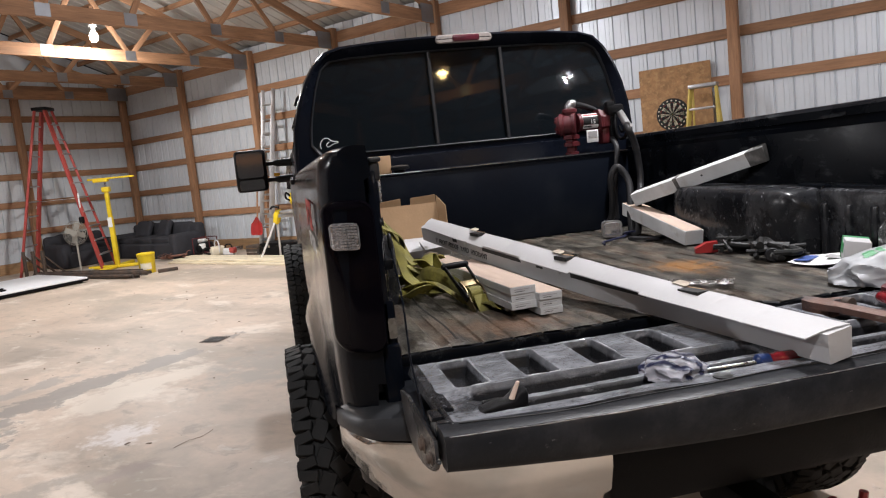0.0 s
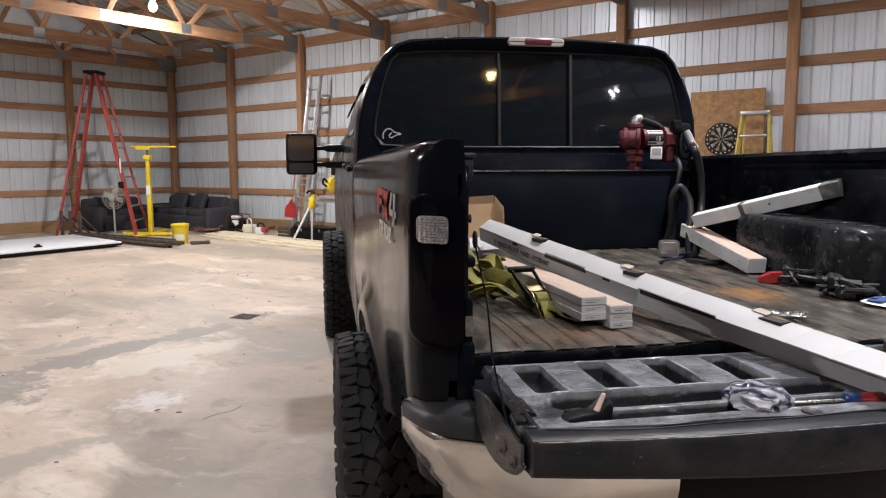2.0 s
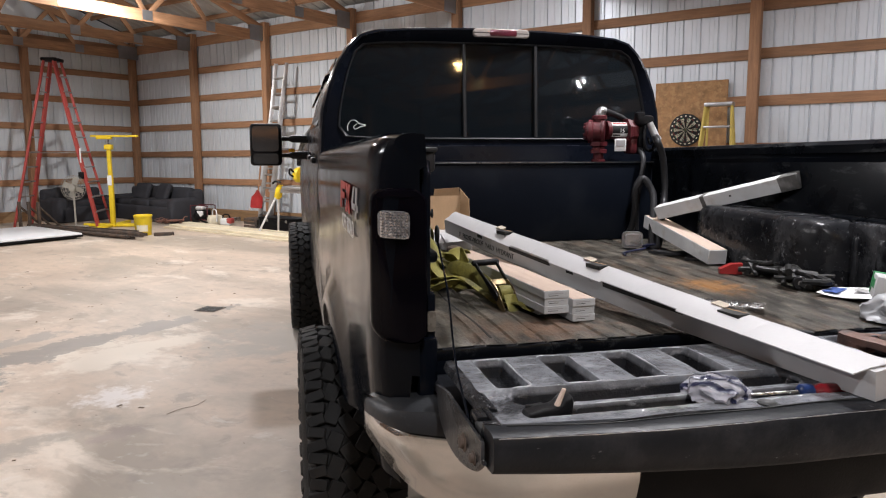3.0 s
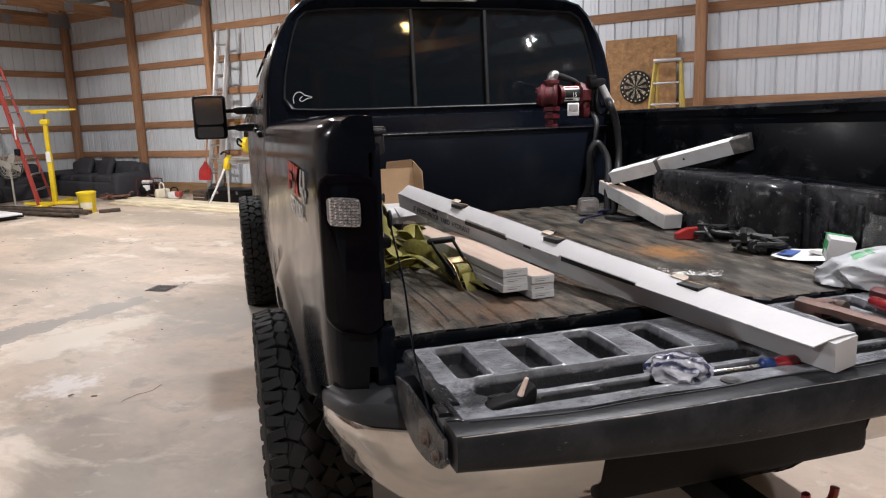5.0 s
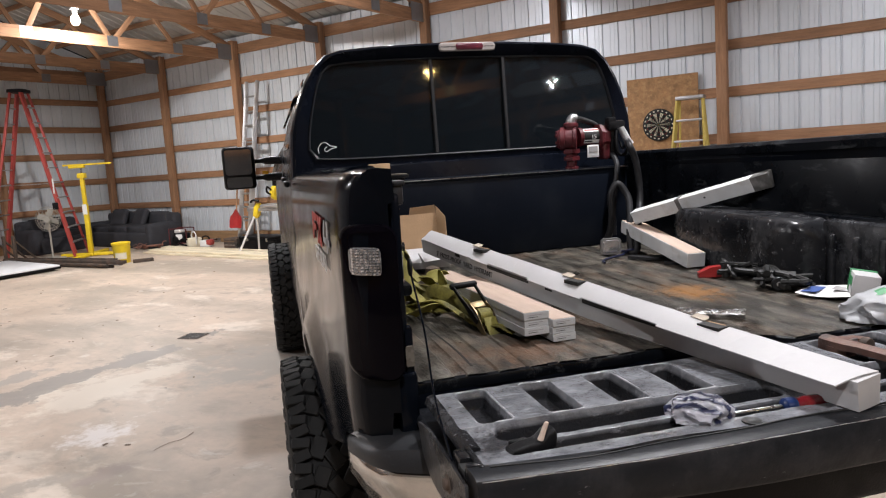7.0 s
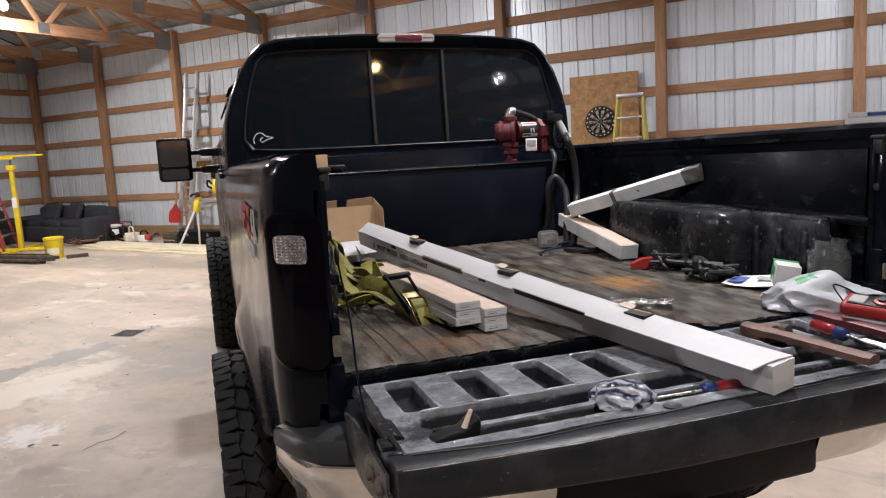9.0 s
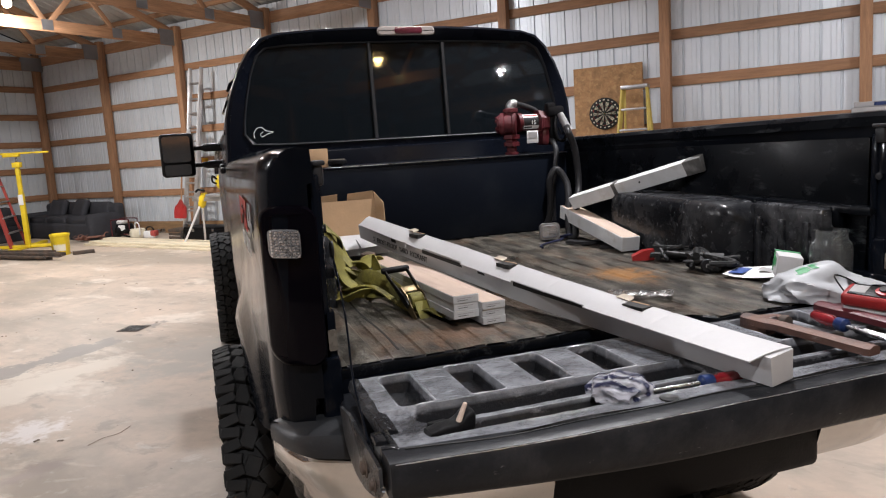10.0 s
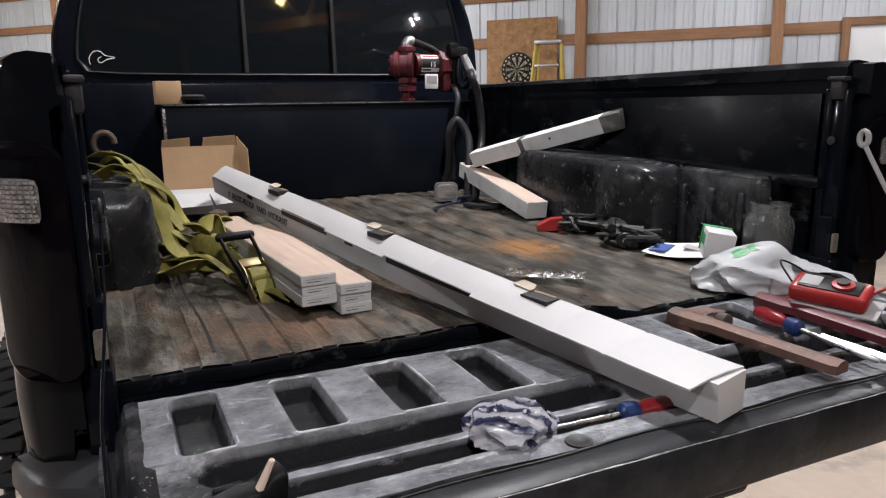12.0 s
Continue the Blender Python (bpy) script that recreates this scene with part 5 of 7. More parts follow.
def wrap(x0, x1, r, a0, a1):
    """A thin label bent round the motor, between two angles from the front."""
    return bm_loft([[(x, -rr * math.cos(math.radians(a)), 0.165 + rr * math.sin(math.radians(a))) for x, rr in ((x0, r - 0.001), (x0, r), (x1, r), (x1, r - 0.001))] for a in [a0 + (a1 - a0) * k / 8 for k in range(9)]])


plate = part("label_plate", wrap(0.002, 0.093, 0.0462, -48, 66), "white", pump, "white maker's label with a black band")
part("label_band", wrap(0.003, 0.092, 0.0468, -20, 34), "black", plate)
part("label_bar", wrap(0.008, 0.086, 0.0468, 44, 56), "red", plate)
part("label_bar", wrap(0.006, 0.05, 0.0468, -38, -28), "ink", plate)
lettering("label_number", "15", 0.03, "white", plate, pose(0.056, -0.0478, 0.163, 90, 0, 0))
part("rating_plate", bm_box((0.066, 0.006, 0.066), (0.046, -0.05, 0.088), 0.002), "white", pump, "white rating plate with grey square")
part("rating_square", bm_box((0.05, 0.003, 0.03), (0.046, -0.0535, 0.098)), "grey_card", pump)
fit = bm_lathe([(0.027, 0.0), (0.027, 0.012), (0.021, 0.014), (0.021, 0.03)], 12, m=pose(-0.055, 0, 0.236))
bm_tube(curve_points([(-0.055, 0, 0.245), (-0.055, 0, 0.255), (-0.044, 0, 0.267), (-0.025, 0, 0.265)], 4), 0.024, 12, bm=fit)
part("outlet_elbow", fit, "aluminium", pump, "grey metal elbow")
part("outlet_hose", bm_tube(curve_points([(-0.028, 0, 0.265), (0.0, 0.004, 0.26), (0.05, 0.02, 0.247), (0.1, 0.04, 0.23), (0.14, 0.05, 0.2)], 5), 0.0165, 12), "rubber", pump, "short grey-black hose")
holder = bm_box((0.045, 0.1, 0.17), (0.17, -0.01, 0.125), 0.012)
bm_box((0.1, 0.06, 0.06), (0.182, -0.045, 0.215), 0.018, bm=holder)
bm_box((0.05, 0.05, 0.05), (0.155, -0.045, 0.238), 0.014, bm=holder)
bm_tube(curve_points([(0.18, -0.07, 0.19), (0.165, -0.085, 0.13), (0.175, -0.09, 0.07), (0.21, -0.09, 0.062), (0.23, -0.09, 0.1)], 5), 0.009, 8, bm=holder)
bm_tube(curve_points([(0.19, -0.075, 0.13), (0.2, -0.085, 0.095), (0.22, -0.085, 0.11)], 4), 0.006, 8, bm=holder)
part("nozzle_holder", holder, "black_plastic", pump)
nozzle = bm_tube([(0.19, -0.09, 0.205), (0.2, -0.095, 0.18), (0.222, -0.105, 0.13), (0.226, -0.107, 0.122), (0.232, -0.11, 0.11)], [0.016, 0.019, 0.02, 0.023, 0.023], 12)
part("nozzle", nozzle, "aluminium", pump, "grey metal fuel nozzle")
run = [(0.737, 1.6, 1.717), (0.772, 1.6, 1.63), (0.79, 1.6, 1.5), (0.772, 1.57, 1.405), (0.71, 1.475, 1.355), (0.668, 1.415, 1.28), (0.654, 1.4, 1.212), (0.64, 1.43, 1.208), (0.66, 1.475, 1.29), (0.688, 1.52, 1.385),
       (0.7, 1.56, 1.46), (0.662, 1.59, 1.525), (0.628, 1.6, 1.47), (0.64, 1.62, 1.37), (0.65, 1.66, 1.28), (0.64, 1.7, 1.21)]
hose = bm_tube(curve_points([(0.222, -0.105, 0.13)] + [(x - 0.6, y - 1.87, z - 1.604) for x, y, z in run], 8), 0.0175, 12)
part("hose", hose, "rubber", pump, "thick black rubber fuel hose")
part("riser_hose", bm_tube(curve_points([(0.16, -0.03, 0.08), (0.15, -0.11, 0.02), (0.135, -0.13, -0.06), (0.115, -0.13, -0.2), (0.12, -0.12, -0.36)], 6), 0.014, 10), "rubber", pump)

# long carton, a little twisted and sagging, its lid wider than the body at the near end
C0, C1 = Vector((0.03, -0.6)), Vector((-0.388, 1.42))
LEN = (C1 - C0).length
carton = thing("long_carton", "long narrow white cardboard carton lying diagonally over the tailgate", "box", pose(C0.x, C0.y, 1.176, 0, 0, math.degrees(math.atan2(C0.x - C1.x, C1.y - C0.y))))


def lid_edge(s, side):
    """Place of the lid's edge in the carton's own frame at s metres along it."""
    if side > 0:
        return Vector((0.03 + 0.046 * math.exp(-s / 0.35), s, 0.068 + 0.0715 * s))
    return Vector((-0.043 + 0.017 * s / LEN, s + 0.017 * (1 - s / LEN) - 0.02 * s / LEN, 0.056 + 0.035 * s + 0.0128 * s * s))


def wall_edge(s, f):
    """The body's left side at s, f from 0 at its foot to 1 at its top."""
    top = lid_edge(s, -1)
    return Vector((-0.002 - 0.023 * min(1.0, s / 0.8) + 0.006 * (1 - f), s, top.z - 0.002 - 0.058 * (1 - f) + 0.006 * (1 - s / LEN) * f))


rows = []
for k in range(25):
    u = 0.025 + (LEN - 0.025) * k / 24
    r = lid_edge(u, 1)
    rows.append([wall_edge(u, 0), Vector((r.x - 0.002, u, r.z - 0.068)), Vector((r.x - 0.002, u, r.z - 0.003)), wall_edge(u, 1)])
part("carton_body", bm_loft(rows, smooth=False), "white_card", carton)
notches, creases = (0.43, 0.985, 1.58), (0.2, 0.33, 0.74, 1.33, 1.8)
lid = bmesh.new()
stations = sorted([max(0.03, LEN * k / 30) for k in range(31) if all(abs(LEN * k / 30 - c) > 0.05 for c in notches)] + [c + d for c in notches for d in (-0.036, -0.0355, 0.0355, 0.036)] + [c + d for c in (0.56, 0.9, 1.2, 1.48) for d in (-0.0005, 0.0005)] + [c + d for c in creases for d in (-0.006, 0.0, 0.006)])
tops, skins = [], []
for u in stations:
    r, l = lid_edge(u, 1), lid_edge(u, -1)
    cut = 0.034 if any(abs(u - c) < 0.03575 for c in notches) else 0.0
    nick = 0.007 if 0.56 < u < 0.9 or 1.2 < u < 1.48 else 0.0
    d = (l - r)
    w = d.length
    row = []
    for f in (cut / w, 0.33, 0.66, 1 - nick / w):
        p = r + d * f
        p.z += 0.004 * math.sin(math.pi * f) + 0.0015 * noise.noise((u * 5, f * 2, 4)) - (0.0016 if u in creases else 0.0)
        row.append(p)
    tops.append(row)
for row in tops:
    skins.append([lid.verts.new(p) for p in row] + [lid.verts.new(p - Vector((0, 0, 0.003))) for p in row[::-1]])
for a_, b_ in zip(skins, skins[1:]):
    for i in range(8):
        lid.faces.new((a_[i], a_[(i + 1) % 8], b_[(i + 1) % 8], b_[i]))
lid.faces.new(skins[0][::-1])
lid.faces.new(skins[-1])
part("lid", lid, "white_card", carton, "sagging white lid with tab notches along one edge")
for y in notches:
    r = lid_edge(y, 1)
    part("tab", bm_loft([[(x, w * (0.03 - 0.008 * e * e), 0.004 * e + d) for w, d in ((-1, 0), (1, 0), (1, 0.002), (-1, 0.002))] for x, e in ((-0.013, 0), (0.0, 0.2), (0.01, 0.7), (0.015, 1.0))]), "tab_card", carton, "brownish cardboard tab", pose(r.x - 0.002, y + 0.056, r.z + 0.004, 5, -4, 0) @ Matrix.Diagonal((0.85, 0.8, 1, 1)))
    part("tab_slot", bm_box((0.038, 0.0705, 0.012), (r.x - 0.0165, y, r.z - 0.0068)), "ink", carton)
    part("slit", bm_box((0.006, 0.11, 0.008), (r.x + 0.0005, y + 0.03, r.z - 0.004)), "brown_card", carton)
for y0, y1 in ((0.56, 0.9), (1.2, 1.48), (1.7, 1.74), (1.06, 1.1)):
    strip = bm_loft([[wall_edge(u, f) + Vector((dx, 0, 0)) for f, dx in ((0.74, -0.001), (0.97, -0.001), (0.97, 0.004), (0.74, 0.004))] for u in [y0 + (y1 - y0) * k / 6 for k in range(7)]], smooth=False)
    part("lid_gap", strip, "ink", carton, "dark open seam under the lid")
for y0 in (0.97, 1.62):
    p = wall_edge(y0, 0.9)
    part("side_tab", bm_box((0.003, 0.024, 0.02), (p.x - 0.0025, y0, p.z)), "white_card", carton)
mid = wall_edge(1.68, 0.4)
rise = wall_edge(1.9, 0.4) - wall_edge(1.46, 0.4)
lettering("carton_words", "5'  FROST-PROOF  YARD  HYDRANT", 0.029, "ink", carton, pose(mid.x - 0.0022, mid.y, mid.z, 90, 0, -90) @ pose(0, 0, 0, 0, 0, -math.degrees(math.atan2(rise.z, rise.y))))

# boards
def board(size, m, top=False, label="short primed white trim board in a stack", group="stacked trim boards"):
    ob = thing("board", label, "board", m, group=group)
    w, l, h = size
    part("board_core", bm_box((w, l, h), (w / 2, l / 2, h / 2), 0.0009, segments=1), "primed", ob)
    if top:
        part("sawn_face", bm_box((w - 0.003, l - 0.003, 0.0016), (w / 2, l / 2, h + 0.0004), 0.0004), "lumber", ob, "bare pinkish sawn face")
    part("print_bar", bm_box((w * 0.62, 0.0006, 0.0016), (w * 0.45, -0.0002, h * 0.62)), "grey_card", ob)
    part("print_bar", bm_box((w * 0.4, 0.0006, 0.0016), (w * 0.36, -0.0002, h * 0.36)), "old_grey", ob)
    return ob


TOP = "short primed board with a pinkish sawn top face on its stack"
board((0.075, 0.6, 0.0205), pose(-0.4, 0.24, BED, 0, 0, 5.0))
for k in range(3):
    board((0.08, 0.82, 0.0225), pose(-0.411 + 0.002 * (k % 2), 0.165 + 0.003 * (k % 2), BED + 0.0205 + 0.0225 * k, 0, 0, 4.6 + 0.3 * (k % 2)), k == 2, TOP if k == 2 else "short primed white trim board in a stack")
for k in range(3):
    board((0.072, 0.8, 0.0215), pose(-0.331, 0.145 + 0.004 * (k % 2), BED - 0.001 + 0.022 * k, 0, 0, 3.6 + 0.3 * (k % 2)), k == 2, TOP if k == 2 else "short primed white trim board in a stack")


def beam(size, m, label, sawn=True):
    ob = thing("timber", label, "timber", m)
    w, l, h = size
    part("timber_face", bm_box((w, l, h), (w / 2, l / 2, h / 2), 0.0015, segments=1), "primed", ob)
    if sawn:
        part("sawn_top", bm_box((w - 0.006, l - 0.004, 0.002), (w / 2, l / 2, h + 0.0004), 0.0005), "lumber", ob, "bare pale sawn top")
    return ob


beam((0.085, 0.62, 0.062), on_line((0.622, 0.935, BED + 0.004), (0.652, 1.58, 1.287)), "short white-painted timber lying by the fuel hose")
lean = beam((0.05, 0.72, 0.062), on_line((0.93, 0.785, 1.52), (0.705, 1.33, 1.36), -20), "white-painted timber leaning on the wheel housing", False)
part("dark_end", bm_box((0.054, 0.085, 0.0655), (0.026, 0.041, 0.031), 0.004), "old_grey", lean, "dark weathered end")
part("tape_band", bm_box((0.0512, 0.022, 0.0655), (0.025, 0.45, 0.0315), 0.0008), "old_grey", lean, "grey band round the timber")
part("screw_hole", bm_lathe([(0, 0), (0.005, 0), (0.005, 0.0008), (0, 0.0008)], 10, m=pose(-0.0006, 0.31, 0.036, 0, 90, 0)), "black", lean)

# ratchet strap heap
strap = thing("ratchet_strap", "tangled yellow-green ratchet strap heaped over the wheel housing", "strap", pose(0, 0, 0))
runs = [[(-0.79, 0.86, 1.49), (-0.75, 0.8, 1.505), (-0.7, 0.74, 1.49), (-0.665, 0.72, 1.445), (-0.64, 0.72, 1.39), (-0.61, 0.74, 1.34), (-0.58, 0.72, 1.3)],
        [(-0.78, 0.74, 1.45), (-0.73, 0.72, 1.475), (-0.685, 0.7, 1.45), (-0.66, 0.68, 1.4), (-0.635, 0.68, 1.33), (-0.62, 0.66, 1.27), (-0.59, 0.64, 1.24)],
        [(-0.74, 0.9, 1.46), (-0.69, 0.86, 1.46), (-0.645, 0.86, 1.42), (-0.6, 0.88, 1.36), (-0.57, 0.88, 1.3), (-0.54, 0.86, 1.27), (-0.52, 0.8, 1.28)],
        [(-0.62, 0.82, 1.24), (-0.6, 0.76, 1.3), (-0.56, 0.74, 1.31), (-0.53, 0.78, 1.28), (-0.51, 0.84, 1.31), (-0.48, 0.86, 1.29), (-0.47, 0.8, 1.25)],
        [(-0.6, 0.6, 1.215), (-0.58, 0.66, 1.25), (-0.56, 0.64, 1.275), (-0.53, 0.58, 1.27), (-0.5, 0.5, 1.25), (-0.475, 0.43, 1.225), (-0.455, 0.36, 1.205)],
        [(-0.63, 0.7, 1.22), (-0.6, 0.64, 1.24), (-0.55, 0.62, 1.245), (-0.51, 0.56, 1.23), (-0.48, 0.48, 1.21), (-0.46, 0.42, 1.2)],
        [(-0.54, 0.92, 1.2), (-0.51, 0.9, 1.25), (-0.47, 0.9, 1.29), (-0.44, 0.94, 1.26), (-0.47, 0.98, 1.22)],
        [(-0.455, 0.36, 1.207), (-0.43, 0.32, 1.212), (-0.41, 0.3, 1.2), (-0.395, 0.27, 1.195)]]
for k, run in enumerate(runs):
    pts = curve_points(run, 8)
    part("webbing", bm_ribbon(pts, 0.045, 0.003, lambda u, k=k: (0.45 * math.sin(3 * u + 1.7 * k) + 0.15 * math.sin(6 * u + k)) if k < 7 else 0.1), "strap", strap)
trail = [Vector(p) for p in ((-0.8, 0.84, 1.47), (-0.74, 0.78, 1.495), (-0.68, 0.74, 1.46), (-0.64, 0.74, 1.39), (-0.6, 0.74, 1.325), (-0.56, 0.72, 1.265), (-0.53, 0.68, 1.24), (-0.5, 0.6, 1.235))]
path = curve_points(trail, 12)
for k in range(2):
    run, n = [], 44
    for i in range(n + 1):
        u = (0.02 + 0.05 * k) + (0.9 - 0.03 * k) * i / n
        c = path[min(len(path) - 1, int(u * (len(path) - 1)))]
        a = 2 * math.pi * (1.3 + 0.35 * k) * u + 1.9 * k
        swell = 0.6 + 0.9 * u
        run.append(c + Vector((0.026 * math.cos(a) * swell, 0.075 * math.sin(a) * swell - 0.02 * k + 0.03, 0.012 * k - 0.02 + 0.018 * math.sin(a + 0.8))))
    run = [sum((run[min(n, max(0, i + d))] for d in range(-2, 3)), Vector()) / 5 for i in range(n + 1)]
    part("webbing_loop", bm_ribbon(run, 0.036, 0.003, lambda u, k=k: 0.4 * math.sin(5 * u + 2.1 * k) + 0.2), "strap", strap)
for k, (x, y, z, r, yaw) in enumerate(((-0.55, 0.8, 1.225, 0.07, 20), (-0.5, 0.86, 1.215, 0.055, -35), (-0.585, 0.66, 1.21, 0.06, 60), (-0.53, 0.72, 1.252, 0.06, -10))):
    m = pose(x, y, z, 14 - 5 * k, 8, yaw)
    loop = [m @ Vector((r * 1.5 * math.cos(a), r * 0.8 * math.sin(a), 0.015 * math.sin(2 * a))) for a in [2 * math.pi * i / 28 * 0.86 + 0.4 for i in range(29)]]
    part("webbing_loop", bm_ribbon(loop, 0.042, 0.003, lambda u, k=k: 0.5 + 0.35 * math.sin(5 * u + k)), "strap", strap)
RAT = on_line((-0.455, 0.345, 1.197), (-0.487, 0.505, 1.3))
rat = part("ratchet", bm_box((0.05, 0.09, 0.008), (0, 0.05, -0.012), 0.003), "brass", strap, "steel ratchet buckle with a black handle", RAT)
for s in (-1, 1):
    cheek = [(s * 0.029, y, z) for y, z in ((-0.02, -0.014), (0.1, -0.016), (0.118, 0.0), (0.1, 0.02), (0.06, 0.026), (0.03, 0.018), (-0.02, 0.004))]
    part("cheek_plate", bm_sheet(cheek, 0.003), "brass", rat)
    part("side_plate", bm_loft([[(s * e + x, y, z + 0.006) for x, z in rrect(0.006, h, 0.0025, 2)] for y, h, e in ((0.03, 0.02, 0.033), (0.06, 0.026, 0.033), (0.1, 0.018, 0.035), (0.15, 0.013, 0.038), (0.2, 0.014, 0.039))]), "black_plastic", rat)
part("grip", bm_loft([[(x, 0.2 + y, 0.006 + z) for y, z in rrect(0.02 * g, 0.02 * g, 0.008 * g, 3)] for x, g in ((-0.048, 0.7), (-0.042, 1), (0.042, 1), (0.048, 0.7))]), "black_plastic", rat)
part("spool", bm_lathe([(0.012, -0.03), (0.012, 0.03)], 12, m=pose(0, 0.05, 0.006, 0, 90, 0)), "steel", rat)
part("wound_webbing", bm_lathe([(0.012, -0.021), (0.025, -0.021), (0.027, 0.0), (0.025, 0.021), (0.012, 0.021)], 16, m=pose(0, 0.05, 0.006, 0, 90, 0)), "strap", rat)
part("pawl_plate", bm_box((0.05, 0.026, 0.004), (0, 0.098, 0.012), 0.0015), "brass", rat)
part("ratchet_webbing", bm_ribbon(curve_points([(0, -0.07, -0.006), (0, -0.03, 0.012), (0, 0.02, 0.03)], 6), 0.042, 0.004, lambda u: 0.0), "strap", rat)
part("strap_hook", bm_tube(curve_points([(-0.43, 1.08, 1.21), (-0.4, 1.05, 1.225), (-0.36, 1.06, 1.22), (-0.33, 1.02, 1.21), (-0.3, 1.0, 1.2)], 5), 0.006, 8), "brass", strap, "brass-coloured wire hook")
ball = bm_lathe([(0.0, 0.0), (0.03, 0.0), (0.035, 0.02), (0.02, 0.035), (0.02, 0.05), (0.032, 0.06), (0.03, 0.085), (0.0, 0.095)], 16)
solid("hitch_ball", ball, "rust_steel", "small rusty brown hitch ball lying behind the boards", "hitch ball", pose(-0.44, 1.12, BED))

# opened carton by the tank
bx = thing("open_carton", "opened white carton with brown inside beside the fuel tank", "box", pose(-0.53, 1.62, BED + 0.024, 0, 0, -4))
part("carton_base", bm_box((0.3, 0.16, 0.075), (0.12, -0.06, 0.037), 0.003), "white_card", bx)
part("back_panel", bm_sheet([(-0.03, 0.03, 0.07), (0.25, 0.03, 0.07), (0.25, 0.06, 0.235), (-0.03, 0.06, 0.235)], 0.003), "brown_card", bx, "brown inner face of the raised lid")
part("lid_flap", bm_sheet([(-0.03, 0.062, 0.232), (0.075, 0.062, 0.232), (0.075, 0.055, 0.27), (-0.025, 0.055, 0.262)], 0.003), "brown_card", bx)
part("lid_flap", bm_sheet([(0.12, 0.062, 0.232), (0.25, 0.062, 0.232), (0.245, 0.055, 0.275), (0.125, 0.055, 0.268)], 0.003), "brown_card", bx)
part("side_flap", bm_sheet([(0.25, 0.03, 0.07), (0.25, 0.06, 0.27), (0.285, 0.01, 0.22), (0.285, -0.02, 0.06)], 0.003), "brown_card", bx)
part("front_flap", bm_sheet([(-0.03, -0.14, 0.075), (0.12, -0.14, 0.075), (0.13, -0.2, 0.04), (-0.01, -0.2, 0.035)], 0.003), "white_card", bx)
part("front_flap", bm_sheet([(0.125, -0.14, 0.075), (0.27, -0.14, 0.075), (0.26, -0.2, 0.05), (0.14, -0.2, 0.04)], 0.003), "white_card", bx)

# lamp, wedge and cables by the tank
wl = thing("work_light", "small chrome-rimmed work light standing on the bed mat", "lamp", pose(0.548, 1.475, BED, 0, 0, -12))
part("housing", bm_loft([[(a, -0.03 + d, 0.045 + b) for a, b in rrect(0.1 * g, 0.08 * g, 0.02, 4)] for d, g in ((0, 1), (0.02, 1), (0.05, 0.75), (0.06, 0.4))]), "aluminium", wl)
part("lens", bm_loft([[(a, -0.032 - d, 0.045 + b) for a, b in rrect(0.082 - d, 0.062 - d, 0.015, 4)] for d in (0, 0.004)]), "facet", wl, "clear ribbed lamp glass")
solid("cable_coil", bm_tube(curve_points([(0.6, 1.46, 1.2), (0.63, 1.4, 1.215), (0.66, 1.42, 1.2), (0.62, 1.46, 1.195), (0.58, 1.4, 1.195), (0.5, 1.36, 1.194), (0.42, 1.3, 1.194), (0.4, 1.24, 1.194)], 6), 0.005, 8), "navy", "thin dark blue cable trailing over the bed mat", "cable")
solid("black_strap_pile", bm_tube(curve_points([(0.56, 1.3, 1.2), (0.62, 1.22, 1.198), (0.7, 1.2, 1.2), (0.74, 1.1, 1.2), (0.7, 1.04, 1.196), (0.62, 1.1, 1.196)], 6), 0.02, flat=(0.05, 0.012)), "rubber", "flat black rubber strap lying behind a timber", "strap")
wedge = thing("red_tool", "red plastic tool handle lying on the bed mat", "tool", pose(0.6, 0.745, BED, 0, 0, -25) @ Matrix.Diagonal((0.85, 0.85, 0.85, 1)))
part("handle", bm_loft([[(-0.05, -0.02, 0), (-0.05, 0.03, 0), (-0.05, 0.03, 0.02), (-0.05, -0.02, 0.02)], [(0.0, -0.025, 0), (0.0, 0.035, 0), (0.0, 0.03, 0.045), (0.0, -0.02, 0.045)], [(0.05, -0.02, 0), (0.05, 0.03, 0), (0.05, 0.025, 0.05), (0.05, -0.015, 0.05)]], smooth=False), "red", wedge)
part("jaw", bm_tube(curve_points([(0.05, 0.0, 0.03), (0.1, 0.01, 0.02), (0.17, 0.0, 0.012), (0.22, -0.03, 0.01)], 5), 0.014, 8), "black_plastic", wedge)


def clump(name, label, category, m, pieces, spread, size, material, seed):
    """A small tangle of dark bits, bent tubes and lumps in one heap."""
    rnd = random.Random(seed)
    ob = thing(name, label, category, m)
    for k in range(pieces):
        p = [(rnd.uniform(-1, 1) * spread[0], rnd.uniform(-1, 1) * spread[1], 0.012 + rnd.random() * spread[2]) for _ in range(4)]
        part("cord", bm_tube(curve_points(p, 5), size * rnd.uniform(0.6, 1.3), 7), material, ob)
    return ob


clump("strap_tangle", "tangle of black straps and cords against the wheel housing", "strap", pose(0.72, 0.62, BED, 0, 0, -60), 9, (0.16, 0.07, 0.05), 0.008, "black", 4)
clump("cord_pile", "heap of black cord and clips on the bed mat", "cord", pose(0.68, 0.42, BED, 0, 0, -50), 10, (0.1, 0.06, 0.05), 0.01, "black", 9)
caster = thing("small_wheel", "small black wheel with a pale hub lying on the mat", "wheel", pose(0.64, 0.40, BED + 0.025, 90, 0, -30))
part("tread", bm_lathe([(0.01, -0.012), (0.022, -0.012), (0.025, -0.008), (0.025, 0.008), (0.022, 0.012), (0.01, 0.012)], 18), "rubber", caster)
